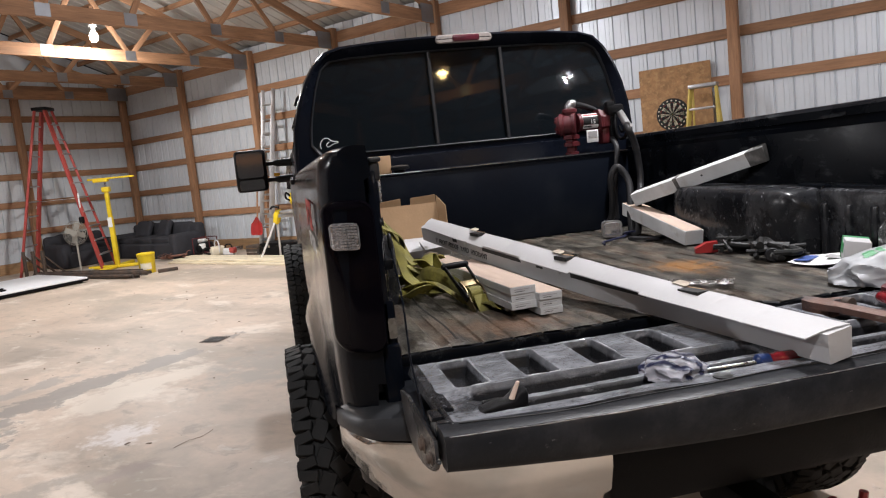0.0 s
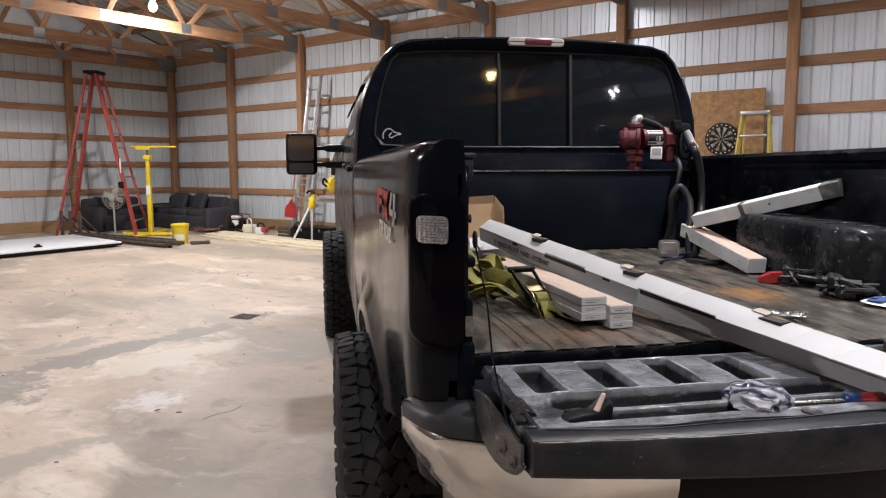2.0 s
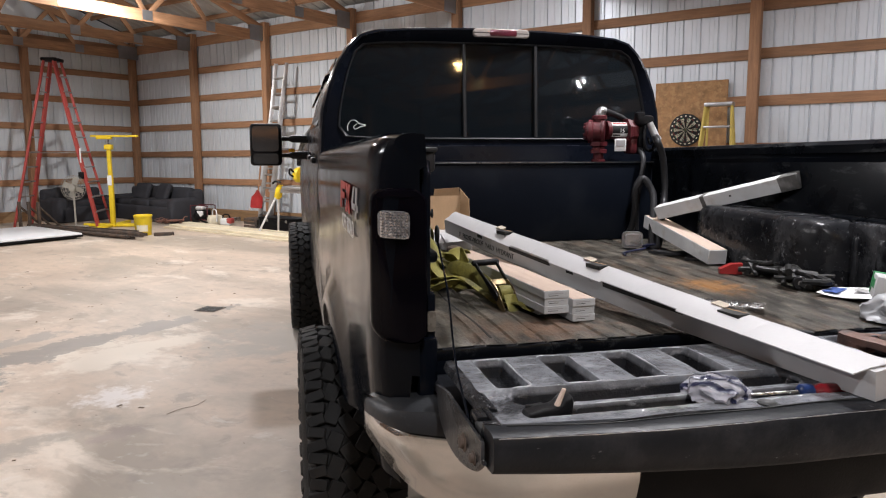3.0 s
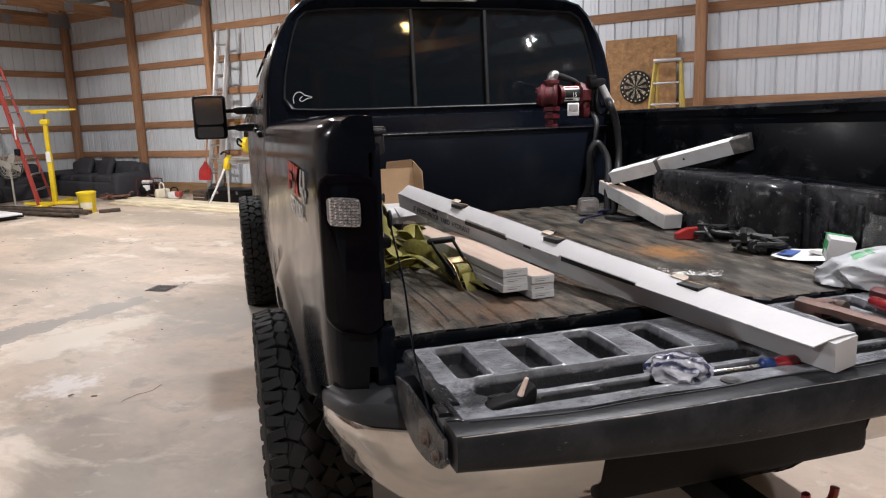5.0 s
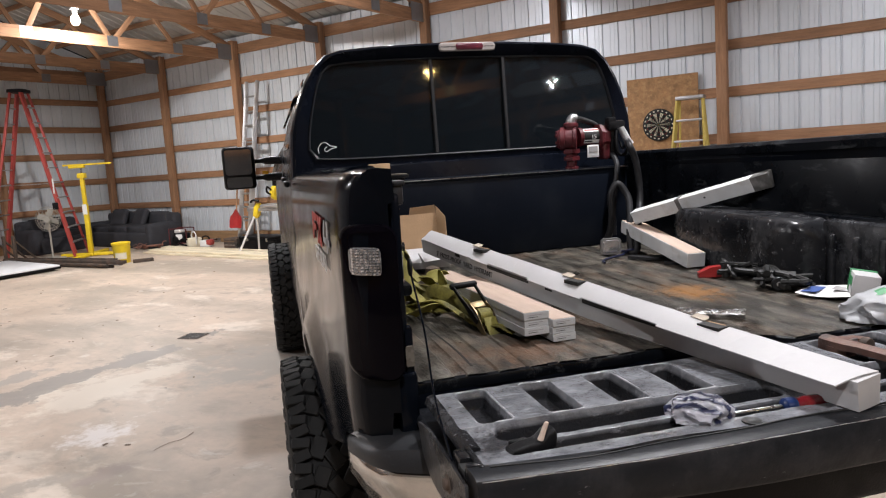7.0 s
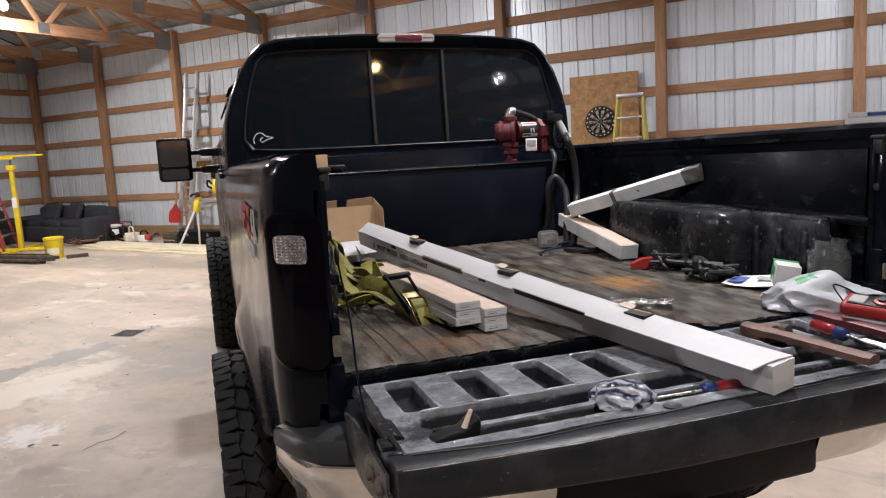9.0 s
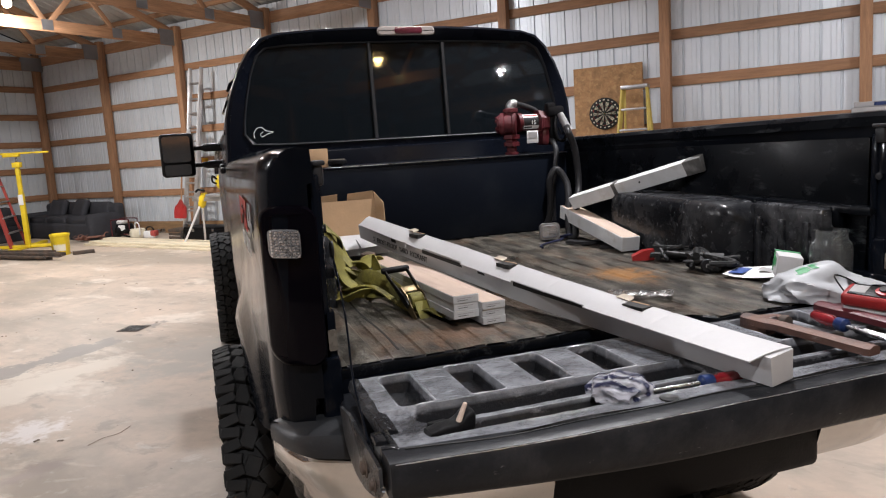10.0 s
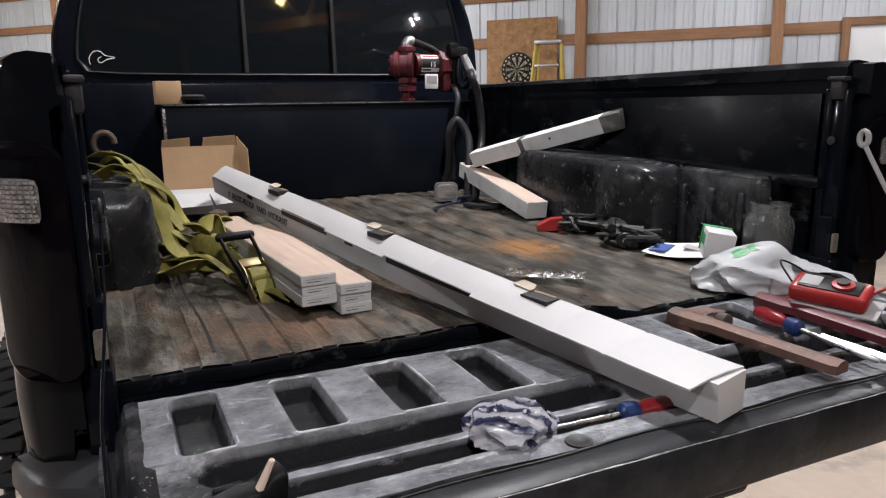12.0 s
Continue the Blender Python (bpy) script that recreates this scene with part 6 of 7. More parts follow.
part("hub", bm_lathe([(0.0, -0.014), (0.009, -0.014), (0.009, 0.014), (0.0, 0.014)], 12), "aluminium", caster)
leaflet = solid("instruction_leaflet", bm_loft([[(x, y * 0.14, 0.004 + 0.018 * math.sin(x * 14 + y)) for y in (-0.5, 0.5)] + [(x, y * 0.14, 0.0032 + 0.018 * math.sin(x * 14 + y)) for y in (0.5, -0.5)] for x in [-0.11 + 0.022 * k for k in range(11)]], smooth=False), "white", "crumpled white and blue instruction leaflet", "leaflet", pose(0.735, 0.235, BED + 0.014, 0, 6, -62))
part("blue_print", bm_box((0.05, 0.1, 0.001), (0, 0, 0)), "print_blue", leaflet, "blue printed corner", pose(-0.075, 0.0, -0.0055, 0, -8, 0))
part("grey_print", bm_box((0.07, 0.05, 0.001), (0.02, 0.01, 0.012)), "grey_card", leaflet)
gb = thing("parts_box", "small green and white cardboard parts box", "box", pose(0.765, 0.165, BED + 0.012, 0, 8, -38))
part("box_body", bm_box((0.075, 0.12, 0.075), (0, 0, 0.0375), 0.002), "white_card", gb)
part("green_band", bm_box((0.078, 0.022, 0.077), (0, 0.044, 0.0385), 0.001), "green", gb, "green printed band")
part("green_end", bm_box((0.001, 0.05, 0.03), (-0.0383, 0.0, 0.045)), "green", gb)
jar = thing("glass_jar", "empty clear glass jar standing in the truck bed", "jar", pose(0.858, 0.07, BED) @ Matrix.Diagonal((0.98, 0.98, 0.92, 1)))
part("jar_glass", bm_lathe([(0.0, 0.004), (0.055, 0.0), (0.064, 0.008), (0.066, 0.05), (0.066, 0.12), (0.06, 0.14), (0.05, 0.152), (0.05, 0.175), (0.053, 0.178), (0.053, 0.184), (0.046, 0.184), (0.046, 0.153), (0.056, 0.138), (0.062, 0.118), (0.062, 0.012), (0.0, 0.01)], 32), "jar_glass", jar)

# shopping bag
bag = bmesh.new()
bmesh.ops.create_icosphere(bag, subdivisions=5, radius=1.0)
for v in bag.verts:
    p = v.co.copy()
    q = Vector((math.copysign(abs(p.x) ** 0.8, p.x), math.copysign(abs(p.y) ** 0.85, p.y), p.z))
    r = 0.9
    for f, amount in ((1.15, 0.36), (2.5, 0.13), (5.5, 0.035)):
        r += amount * (0.45 - abs(noise.noise(p * f + Vector((3.1, 1.7 * f, 0.4))))) * 1.3
    peak = 0.035 * math.exp(-((p.x - 0.25) / 0.35) ** 2 - ((p.y - 0.1) / 0.5) ** 2) * max(0, p.z)
    v.co = Vector((q.x * 0.15 * r, q.y * 0.1 * r, max(-0.02, q.z * 0.07 * r) + 0.02 + peak))
for f in bag.faces:
    f.smooth = True
bg = thing("shopping_bag", "crumpled white plastic shopping bag with green print", "bag", pose(0.645, -0.08, BED + 0.002, 0, 0, -32) @ Matrix.Diagonal((0.86, 0.9, 0.84, 1)))
green_print = bmesh.new()
for f in bag.faces:
    c = f.calc_center_median()
    if c.z > 0.05 and abs(c.x + 0.035) < 0.032 and abs(c.y + 0.005 - 0.2 * c.x) < 0.022 and abs(c.x + 0.03 + 0.3 * c.y) > 0.004:
        green_print.faces.new([green_print.verts.new(v.co * 1.006 + Vector((0, 0, 0.0008))) for v in f.verts])
part("bag_print", green_print, "green", bg, "green printed patch")
part("bag_film", bag, "poly_bag", bg)
tail = bm_loft([[(0.08 + 0.2 * u, -0.01 + 0.03 * u + w * (0.075 - 0.045 * u), 0.085 - 0.065 * u + 0.008 * math.sin(7 * u + 3 * w) + d) for w, d in ((-1, 0), (-0.4, 0.006), (0.4, 0.003), (1, -0.004), (0.4, -0.002), (-0.4, 0.0))] for u in [k / 10 for k in range(11)]])
part("bag_tail", tail, "poly_bag", bg)
# multimeter and hand tools on the tailgate
GATE = 1.188
meter = thing("multimeter", "red handheld multimeter with a grey display lying on tools", "multimeter", pose(0.6, -0.322, GATE + 0.036, 16, 2, -68) @ Matrix.Diagonal((0.92, 0.92, 0.92, 1)))
part("case", bm_box((0.165, 0.082, 0.04), (0, 0, 0.02), 0.012, segments=3), "red", meter)
part("face", bm_box((0.13, 0.06, 0.003), (0.0, 0, 0.041), 0.001), "black_plastic", meter)
part("display", bm_box((0.042, 0.044, 0.003), (-0.042, 0, 0.0425), 0.001), "grey_card", meter, "grey display")
solid("folded_card", bm_box((0.165, 0.08, 0.005), (0, 0, 0), 0.002), "grey_card", "thin grey card lying under the multimeter", "card", pose(0.604, -0.337, GATE + 0.03, 14, 2, -68))
part("dial", bm_lathe([(0.024, 0), (0.024, 0.006), (0.012, 0.008), (0.0, 0.008)], 20, m=pose(0.025, 0, 0.042)), "red", meter, "red round dial")
part("dial_knob", bm_lathe([(0.014, 0), (0.014, 0.012), (0.0, 0.013)], 16, m=pose(0.025, 0, 0.043)), "black", meter)
part("test_lead", bm_tube(curve_points([(-0.08, 0.0, 0.02), (-0.12, 0.03, 0.05), (-0.13, 0.07, 0.04), (-0.1, 0.1, 0.01), (-0.06, 0.1, -0.02)], 6), 0.0025, 7), "black", meter)
part("test_lead_red", bm_tube(curve_points([(0.08, 0.02, 0.025), (0.13, 0.05, 0.045), (0.17, 0.02, 0.03), (0.2, -0.05, 0.0), (0.19, -0.1, -0.02)], 6), 0.004, 7), "red", meter)


def pipe_wrench(m, label, material, length=0.33):
    w = thing("pipe_wrench", label, "wrench", m, group="pipe wrenches")
    handle = bm_loft([[(x, y, z) for x, z in ((-0.5 * a, 0), (0.5 * a, 0), (0.5 * a, 0.016), (0.15 * a, 0.022), (-0.15 * a, 0.022), (-0.5 * a, 0.016))] for y, a in ((0.0, 0.036), (0.01, 0.046), (0.1, 0.04), (length * 0.7, 0.036), (length * 0.78, 0.05), (length * 0.95, 0.052), (length, 0.04))])
    part("handle", handle, material, w)
    hook = bm_sheet([(x, length * y, 0.002) for x, y in ((-0.028, 0.86), (-0.024, 0.97), (0.0, 1.05), (0.05, 1.06), (0.105, 1.0), (0.125, 0.9), (0.108, 0.88), (0.085, 0.92), (0.04, 0.95), (0.03, 0.9), (0.03, 0.8), (-0.015, 0.78))], 0.024)
    part("hook_jaw", hook, material, w)
    part("adjusting_nut", bm_lathe([(0.014, -0.012), (0.017, -0.01), (0.017, 0.01), (0.014, 0.012)], 14, m=pose(0.028, length * 0.72, 0.014, 0, 90, 90)), "rust_steel", w)
    part("jaw_teeth", bm_box((0.03, 0.008, 0.012), (0.035, length * 0.845, 0.01), 0.001), "steel", w)
    return w


pipe_wrench(on_line((0.337, -0.549, GATE), (0.295, -0.22, GATE + 0.004)), "rusty brown pipe wrench lying across the tailgate", "wrench", 0.36)
pipe_wrench(on_line((0.55, -0.55, GATE), (0.545, -0.2, GATE + 0.004)), "worn dark red pipe wrench under the multimeter", "pump_red", 0.36)


def screwdriver(m, label, shaft=0.12):
    s = thing("screwdriver", label, "screwdriver", m, group="screwdrivers")
    part("grip", bm_lathe([(0.0, -0.002), (0.012, 0.0), (0.016, 0.008), (0.016, 0.06), (0.013, 0.07), (0.016, 0.08)], 12, m=pose(0, 0, 0.016, -90, 0, 0)), "grip_red", s, "clear red grip")
    part("collar", bm_lathe([(0.016, 0.08), (0.017, 0.085), (0.017, 0.105), (0.012, 0.11), (0.0, 0.112)], 12, m=pose(0, 0, 0.016, -90, 0, 0)), "blue", s, "blue collar")
    part("shaft", bm_lathe([(0.005, 0.11), (0.005, 0.11 + shaft), (0.003, 0.115 + shaft), (0.0, 0.118 + shaft)], 10, m=pose(0, 0, 0.016, -90, 0, 0)), "steel", s)
    return s


screwdriver(on_line((0.03, -0.487, 1.155), (-0.21, -0.478, 1.155)), "screwdriver with a red and blue grip lying on the tailgate liner")
screwdriver(on_line((0.428, -0.285, GATE + 0.006), (0.414, -0.56, GATE - 0.004)), "screwdriver with a red and blue grip and long steel shaft", 0.16)
for k, (x, y) in enumerate(((0.436, -0.49), (0.452, -0.5))):
    solid("steel_rod", bm_tube([(x, y + 0.08, GATE + 0.008), (x + 0.006, y - 0.08, GATE + 0.007)], 0.0065, 8), "steel", "bright steel drive rod among the tools", "rod")
pk = thing("tape_packet", "crumpled clear packet with white and navy striped wrapper", "packet", pose(-0.258, -0.45, 1.166, 0, 0, 10))
pm = bmesh.new()
bmesh.ops.create_icosphere(pm, subdivisions=5, radius=1.0)
for v in pm.verts:
    p = v.co.copy()
    r = 0.95 + 0.45 * (0.4 - abs(noise.noise(p * 1.3 + Vector((7, 0, 0))))) + 0.22 * (0.25 - abs(noise.noise(p * 2.4)))
    v.co = Vector((p.x * 0.068 * r, p.y * 0.06 * r, max(-0.01, p.z * 0.03 * r) + 0.01))
for f in pm.faces:
    f.smooth = True
pkb = pm.copy()
part("wrapper", pm, "wrapper", pk)
for a, half in ((-0.055, 0.007), (-0.014, 0.008), (0.028, 0.005), (0.04, 0.003)):
    band = bmesh.new()
    for f in pkb.faces:
        c = f.calc_center_median()
        if c.z > 0.005 and abs(c.x + 0.8 * c.y - a) < half:
            band.faces.new([band.verts.new(v.co * 1.02 + Vector((0, 0, 0.001))) for v in f.verts])
    part("stripe", band, "navy", pk, "navy printed band")
pkb.free()
clip_ob = thing("phone_mount", "black plastic clip with a worn pale tip on the tailgate", "clip", pose(-0.655, -0.473, 1.16, 0, 0, 8) @ Matrix.Diagonal((0.66, 0.7, 0.7, 1)))
body = bm_loft([[(x + 0.15 * z, y, z) for y, z in [(u, v + h / 2) for u, v in rrect(w, h, min(w, h) * 0.3, 3)]] for x, w, h in ((-0.07, 0.035, 0.014), (-0.064, 0.05, 0.026), (-0.02, 0.056, 0.034), (0.02, 0.058, 0.036), (0.036, 0.06, 0.045), (0.048, 0.06, 0.06), (0.07, 0.056, 0.064), (0.08, 0.044, 0.052))])
part("base", body, "black_plastic", clip_ob)
part("jaw", bm_box((0.06, 0.02, 0.016), (-0.01, 0.042, 0.02), 0.006), "black_plastic", clip_ob)
part("worn_tip", bm_loft([[(0.03 + x, -0.02 + y, 0.04) for x, y in rrect(0.012, 0.02, 0.004, 2)], [(0.062 + x, -0.006 + y, 0.08) for x, y in rrect(0.009, 0.014, 0.003, 2)]]), "lumber", clip_ob, "pale worn tip")
film = bmesh.new()
NF = 40
g = [[film.verts.new((0.2 * i / NF - 0.1 + 0.006 * noise.noise((i * 0.3, j * 0.3, 1)), 0.07 * j / 14 - 0.035 + 0.008 * noise.noise((i * 0.15, j * 0.2, 7)), 0.003 + 0.02 * (0.55 - abs(noise.noise((i * 0.13, j * 0.21, 5)))) * math.sin(math.pi * (j + 1) / 16) + 0.006 * abs(noise.noise((i * 0.4, j * 0.5, 9))))) for j in range(15)] for i in range(NF + 1)]
for a, b in zip(g, g[1:]):
    for j in range(14):
        film.faces.new((a[j], b[j], b[j + 1], a[j + 1]))
solid("plastic_wrapper", film, "film", "crinkled clear plastic wrapper on the bed mat", "wrapper", pose(0.225, 0.2, BED + 0.008, 0, 0, -35))

rope = [(-0.755 + 0.03 * math.cos(a), 1.2, 1.5 + 0.035 * math.sin(a)) for a in [2 * math.pi * k / 16 for k in range(15)]]
solid("rope_loop", bm_tube(rope, 0.009, 8), "rust_steel", "loop of brown rope hung by the wheel housing", "rope")


# ---- along the barn walls ----
def rod(name, a, b, r, material, parent, label="", sides=8):
    return part(name, bm_tube([a, b], r, sides), material, parent, label)


def plank_between(name, a, b, w, d, material, parent, label=""):
    """A straight bar of section w x d from a to b."""
    a, b = Vector(a), Vector(b)
    m = on_line(a, b)
    return part(name, bm_box((w, (b - a).length, d), (0, (b - a).length / 2, 0), min(w, d) * 0.15), material, parent, label, m)


# tall red step ladder
lad = thing("step_ladder", "tall red fibreglass step ladder standing open by the end wall", "ladder", pose(-5.42, 14.72, 0, 0, 0, -8))
TOPZ = 3.33
for s, name in ((-1, "rear_rail"), (1, "front_rail")):
    for w in (-1, 1):
        plank_between(name, (s * 0.82, w * 0.36, 0.0), (s * 0.1, w * 0.16, TOPZ), 0.095, 0.045, "ladder_red", lad)
for k in range(1, 11):
    u = k / 11
    for s in (-1, 1):
        x, w = s * (0.82 - 0.72 * u), 0.36 - 0.2 * u
        part("tread" if s > 0 else "rear_bar", bm_box((0.08 if s > 0 else 0.025, 2 * w, 0.025), (x, 0, TOPZ * u), 0.004), "aluminium", lad)
part("top_cap", bm_box((0.3, 0.42, 0.07), (0, 0, TOPZ + 0.03), 0.02), "black_plastic", lad, "black plastic top cap")
for w in (-1, 1):
    plank_between("spreader", (-0.5, w * 0.27, 1.5), (0.5, w * 0.27, 1.5), 0.02, 0.006, "steel", lad)
part("hanging_tool", bm_box((0.1, 0.08, 0.14), (0.55, -0.36, 1.05), 0.02), "black_plastic", lad, "black cordless tool hung on a rail")
part("warning_label", bm_box((0.03, 0.004, 0.3), (0.545, -0.33, 1.45), 0.001), "white", lad, "white warning label", )

# yellow stand
st = thing("material_stand", "yellow steel T-shaped material support stand on splayed feet", "stand", pose(-4.36, 14.2, 0, 0, 0, -14))
part("column", bm_box((0.085, 0.085, 1.0), (0, 0, 0.56), 0.008), "yellow", st)
part("inner_tube", bm_box((0.07, 0.07, 0.75), (0, 0, 1.3), 0.006), "yellow", st)
part("collar", bm_box((0.14, 0.13, 0.1), (0, 0, 1.62), 0.01), "yellow", st)
part("screw", bm_lathe([(0.02, 1.66), (0.02, 1.82)], 10), "steel", st)
part("head_bar", bm_box((0.96, 0.06, 0.035), (0.13, 0, 1.84), 0.008), "yellow", st, "yellow crossbar")
part("head_saddle", bm_box((0.3, 0.1, 0.05), (-0.08, 0, 1.80), 0.01), "yellow", st)
part("base_bar", bm_box((1.2, 0.09, 0.06), (0, 0, 0.04), 0.008), "yellow", st)
for s in (-1, 1):
    part("foot", bm_box((0.09, 0.75, 0.06), (s * 0.02, s * 0.3, 0.04), 0.008), "yellow", st)
part("label", bm_box((0.09, 0.003, 0.2), (0, -0.052, 0.95)), "white", st, "pale label")

# bucket
bk = thing("bucket", "yellow plastic bucket with a lid on the concrete floor", "bucket", pose(-3.53, 12.62, 0))
part("pail", bm_lathe([(0.0, 0.0), (0.135, 0.0), (0.14, 0.01), (0.158, 0.33), (0.163, 0.335), (0.163, 0.35), (0.158, 0.355)], 24), "yellow", bk)
part("lid", bm_lathe([(0.168, 0.345), (0.168, 0.375), (0.15, 0.38), (0.145, 0.37), (0.0, 0.37)], 24), "yellow", bk)
part("bail", bm_tube([(0.165 * math.cos(a), 0.165 * math.sin(a) - 0.02, 0.3 - 0.1 * math.sin(a)) for a in [math.pi * k / 12 for k in range(13)]], 0.004, 6), "steel", bk)
part("label", bm_loft([[(0.148 * math.cos(a) + 0.002 * math.cos(a), 0.148 * math.sin(a) + 0.002 * math.sin(a), z) for a in [radians(-130 + 10 * k) for k in range(9)]] for z in (0.08, 0.24)], closed=False, caps=False), "cream", bk, "worn pale label")

# fan
fan = thing("pedestal_fan", "pale round pedestal fan standing on the floor", "fan", pose(-5.08, 14.25, 0, 0, 0, -15) @ Matrix.Diagonal((1.18, 1.18, 1.22, 1)))
part("base", bm_lathe([(0.0, 0.03), (0.2, 0.025), (0.21, 0.0), (0.0, 0.0)], 24), "fan_grey", fan)
part("pole", bm_lathe([(0.016, 0.03), (0.016, 0.62)], 10), "fan_grey", fan)
part("motor", bm_lathe([(0.0, -0.06), (0.05, -0.05), (0.06, 0.0), (0.05, 0.08), (0.0, 0.09)], 16, m=pose(0, 0.02, 0.66, 90, 0, 0)), "fan_grey", fan)
for y, n in ((-0.06, 16), (0.06, 16)):
    guard = bmesh.new()
    for r in (0.06, 0.11, 0.16, 0.2):
        bm_tube([(r * math.cos(a), y * (1.0 - 0.5 * (r / 0.2) ** 4), 0.66 + r * math.sin(a)) for a in [2 * math.pi * k / 24 for k in range(25)]], 0.003, 5, bm=guard)
    for k in range(n):
        a = 2 * math.pi * k / n
        bm_tube([(r * math.cos(a), y * (1.0 - 0.5 * (r / 0.2) ** 4), 0.66 + r * math.sin(a)) for r in (0.04, 0.12, 0.2)], 0.0025, 5, bm=guard)
    part("guard", guard, "fan_grey", fan)
for k in range(4):
    a = 90 * k + 20
    part("blade", bm_box((0.15, 0.006, 0.09), (0.1, 0, 0), 0.002), "fan_grey", fan, "", pose(0, 0, 0.66, 0, a, 0) @ pose(0, 0, 0, 20, 0, 0))

# sofas
def sofa(m, width, seats, label):
    s = thing("sofa", label, "sofa", m, group="sofas in the corner")
    part("base", bm_box((width, 0.85, 0.34), (0, 0, 0.21), 0.05, segments=3), "sofa", s)
    part("backrest", bm_box((width, 0.24, 0.68), (0, 0.32, 0.4), 0.08, segments=3), "sofa", s)
    for e in (-1, 1):
        part("arm", bm_box((0.22, 0.85, 0.54), (e * (width / 2 - 0.1), 0, 0.3), 0.08, segments=3), "sofa", s)
    for k in range(seats):
        x = (k + 0.5) / seats * (width - 0.44) - (width - 0.44) / 2
        part("seat_cushion", bm_box(((width - 0.46) / seats, 0.6, 0.16), (x, -0.08, 0.43), 0.05, segments=3), "sofa", s)
        part("back_cushion", bm_box(((width - 0.48) / seats, 0.18, 0.36), (x, 0.16, 0.62), 0.07, segments=3), "sofa", s, "", pose(0, 0.02, 0, -8, 0, random.uniform(-4, 4)))
    return s


FLAT = pose(-4.387, 17.482, 0, 0, 0, -48.11)
sofa(FLAT @ pose(1.76, -0.75, -0.04), 2.48, 3, "dark charcoal fabric sofa against the barn wall")
sofa(FLAT @ pose(0.6, -1.86, -0.04, 0, 0, 90), 1.3, 1, "dark charcoal fabric armchair by the end wall")
solid("throw_cushion", bm_box((0.42, 0.42, 0.14), (0, 0, 0), 0.06, segments=3), "sofa", "dark square cushion propped on the sofa", "cushion", FLAT @ pose(1.3, -0.72, 0.6, 62, 0, 14))
solid("throw_cushion", bm_box((0.46, 0.42, 0.14), (0, 0, 0), 0.06, segments=3), "sofa", "dark square cushion leaning on the sofa back", "cushion", FLAT @ pose(2.0, -0.66, 0.6, 66, 0, -8))

# white panel on the floor
pan = thing("white_panel", "large white sheet panel lying on dark battens on the floor", "panel", pose(-6.12, 12.2, 0, 0, 0, 40.5))
part("sheet", bm_box((2.6, 1.9, 0.03), (0, 0, 0.085), 0.004), "whiteboard", pan)
part("edge_frame", bm_box((2.62, 1.92, 0.035), (0, 0, 0.05), 0.004), "black_plastic", pan, "dark edge under the sheet")
for y in (-0.8, 0.0, 0.8):
    part("batten", bm_box((2.5, 0.09, 0.034), (0, y, 0.016), 0.003), "rust_steel", pan)
solid("hand_grinder", bm_lathe([(0.0, 0), (0.07, 0), (0.07, 0.02), (0.03, 0.03), (0.03, 0.05), (0, 0.055)], 14), "black_plastic", "small dark tool lying on the white panel", "tool", pose(-5.72, 11.7, 0.1))

# steel lengths and rack ends
for k in range(9):
    a = (-6.0 + 0.03 * k, 14.35 - 0.07 * k, 0.03 + 0.028 * (k % 3))
    b = (-3.4 - 0.09 * (k % 4), 12.62 - 0.1 * k, 0.03 + 0.028 * (k % 3))
    ob = thing("steel_length", "dark rusty steel bar lying in a loose bundle", "steel bar", on_line(a, b), group="bundle of steel bars")
    L = (Vector(b) - Vector(a)).length
    if k % 2:
        part("bar", bm_tube([(0, 0, 0), (0, L, 0)], 0.028, 10), "rust_steel", ob)
    else:
        part("web", bm_box((0.008, L, 0.055), (0, L / 2, 0), 0.001), "rust_steel", ob)
        part("flange", bm_box((0.05, L, 0.008), (0.025, L / 2, -0.025), 0.001), "rust_steel", ob)
for k in range(3):
    fr = thing("rack_end", "rusty welded steel rack end standing by the bars", "rack", pose(-6.05 + 0.2 * k, 14.1 - 0.1 * k, 0, 0, 0, -35), group="rack ends")
    part("upright", bm_box((0.05, 0.05, 0.55), (0, 0, 0.275), 0.004), "rust_steel", fr)
    part("foot", bm_box((0.05, 0.6, 0.05), (0, 0.2, 0.025), 0.004), "rust_steel", fr)
    plank_between("brace", (0, 0.45, 0.04), (0, 0.02, 0.45), 0.04, 0.03, "rust_steel", fr)
solid("steel_offcut", bm_box((0.35, 0.1, 0.06), (0, 0, 0.03), 0.006), "rust_steel", "short rusty steel offcut on the floor", "offcut", pose(-3.15, 12.45, 0, 0, 0, 12))

# pale boards
for k in range(7):
    x, y, z = 3.5 + 0.11 * (k % 3), -1.62 + 0.19 * (k % 4) + 0.05 * (k // 4), 0.02 + 0.041 * (k // 4)
    solid("pale_board", bm_box((3.66, 0.185, 0.038), (1.83, 0, 0), 0.003), "pale_board", "long pale new pine board lying on the floor", "board", FLAT @ pose(x, y, z, 0, 0, 0.6 * (k % 3) - 0.5), group="pale boards on the floor")

# small engines and saws
gen = thing("generator", "small black engine in a red tube frame on the floor", "generator", FLAT @ pose(3.45, -0.72, 0, 0, 0, 18) @ Matrix.Diagonal((0.85, 0.85, 0.85, 1)))
part("engine", bm_box((0.34, 0.28, 0.26), (0, 0, 0.22), 0.05, segments=3), "black_plastic", gen)
part("cover", bm_box((0.18, 0.04, 0.14), (0.02, -0.15, 0.26), 0.02), "white", gen, "pale engine cover")
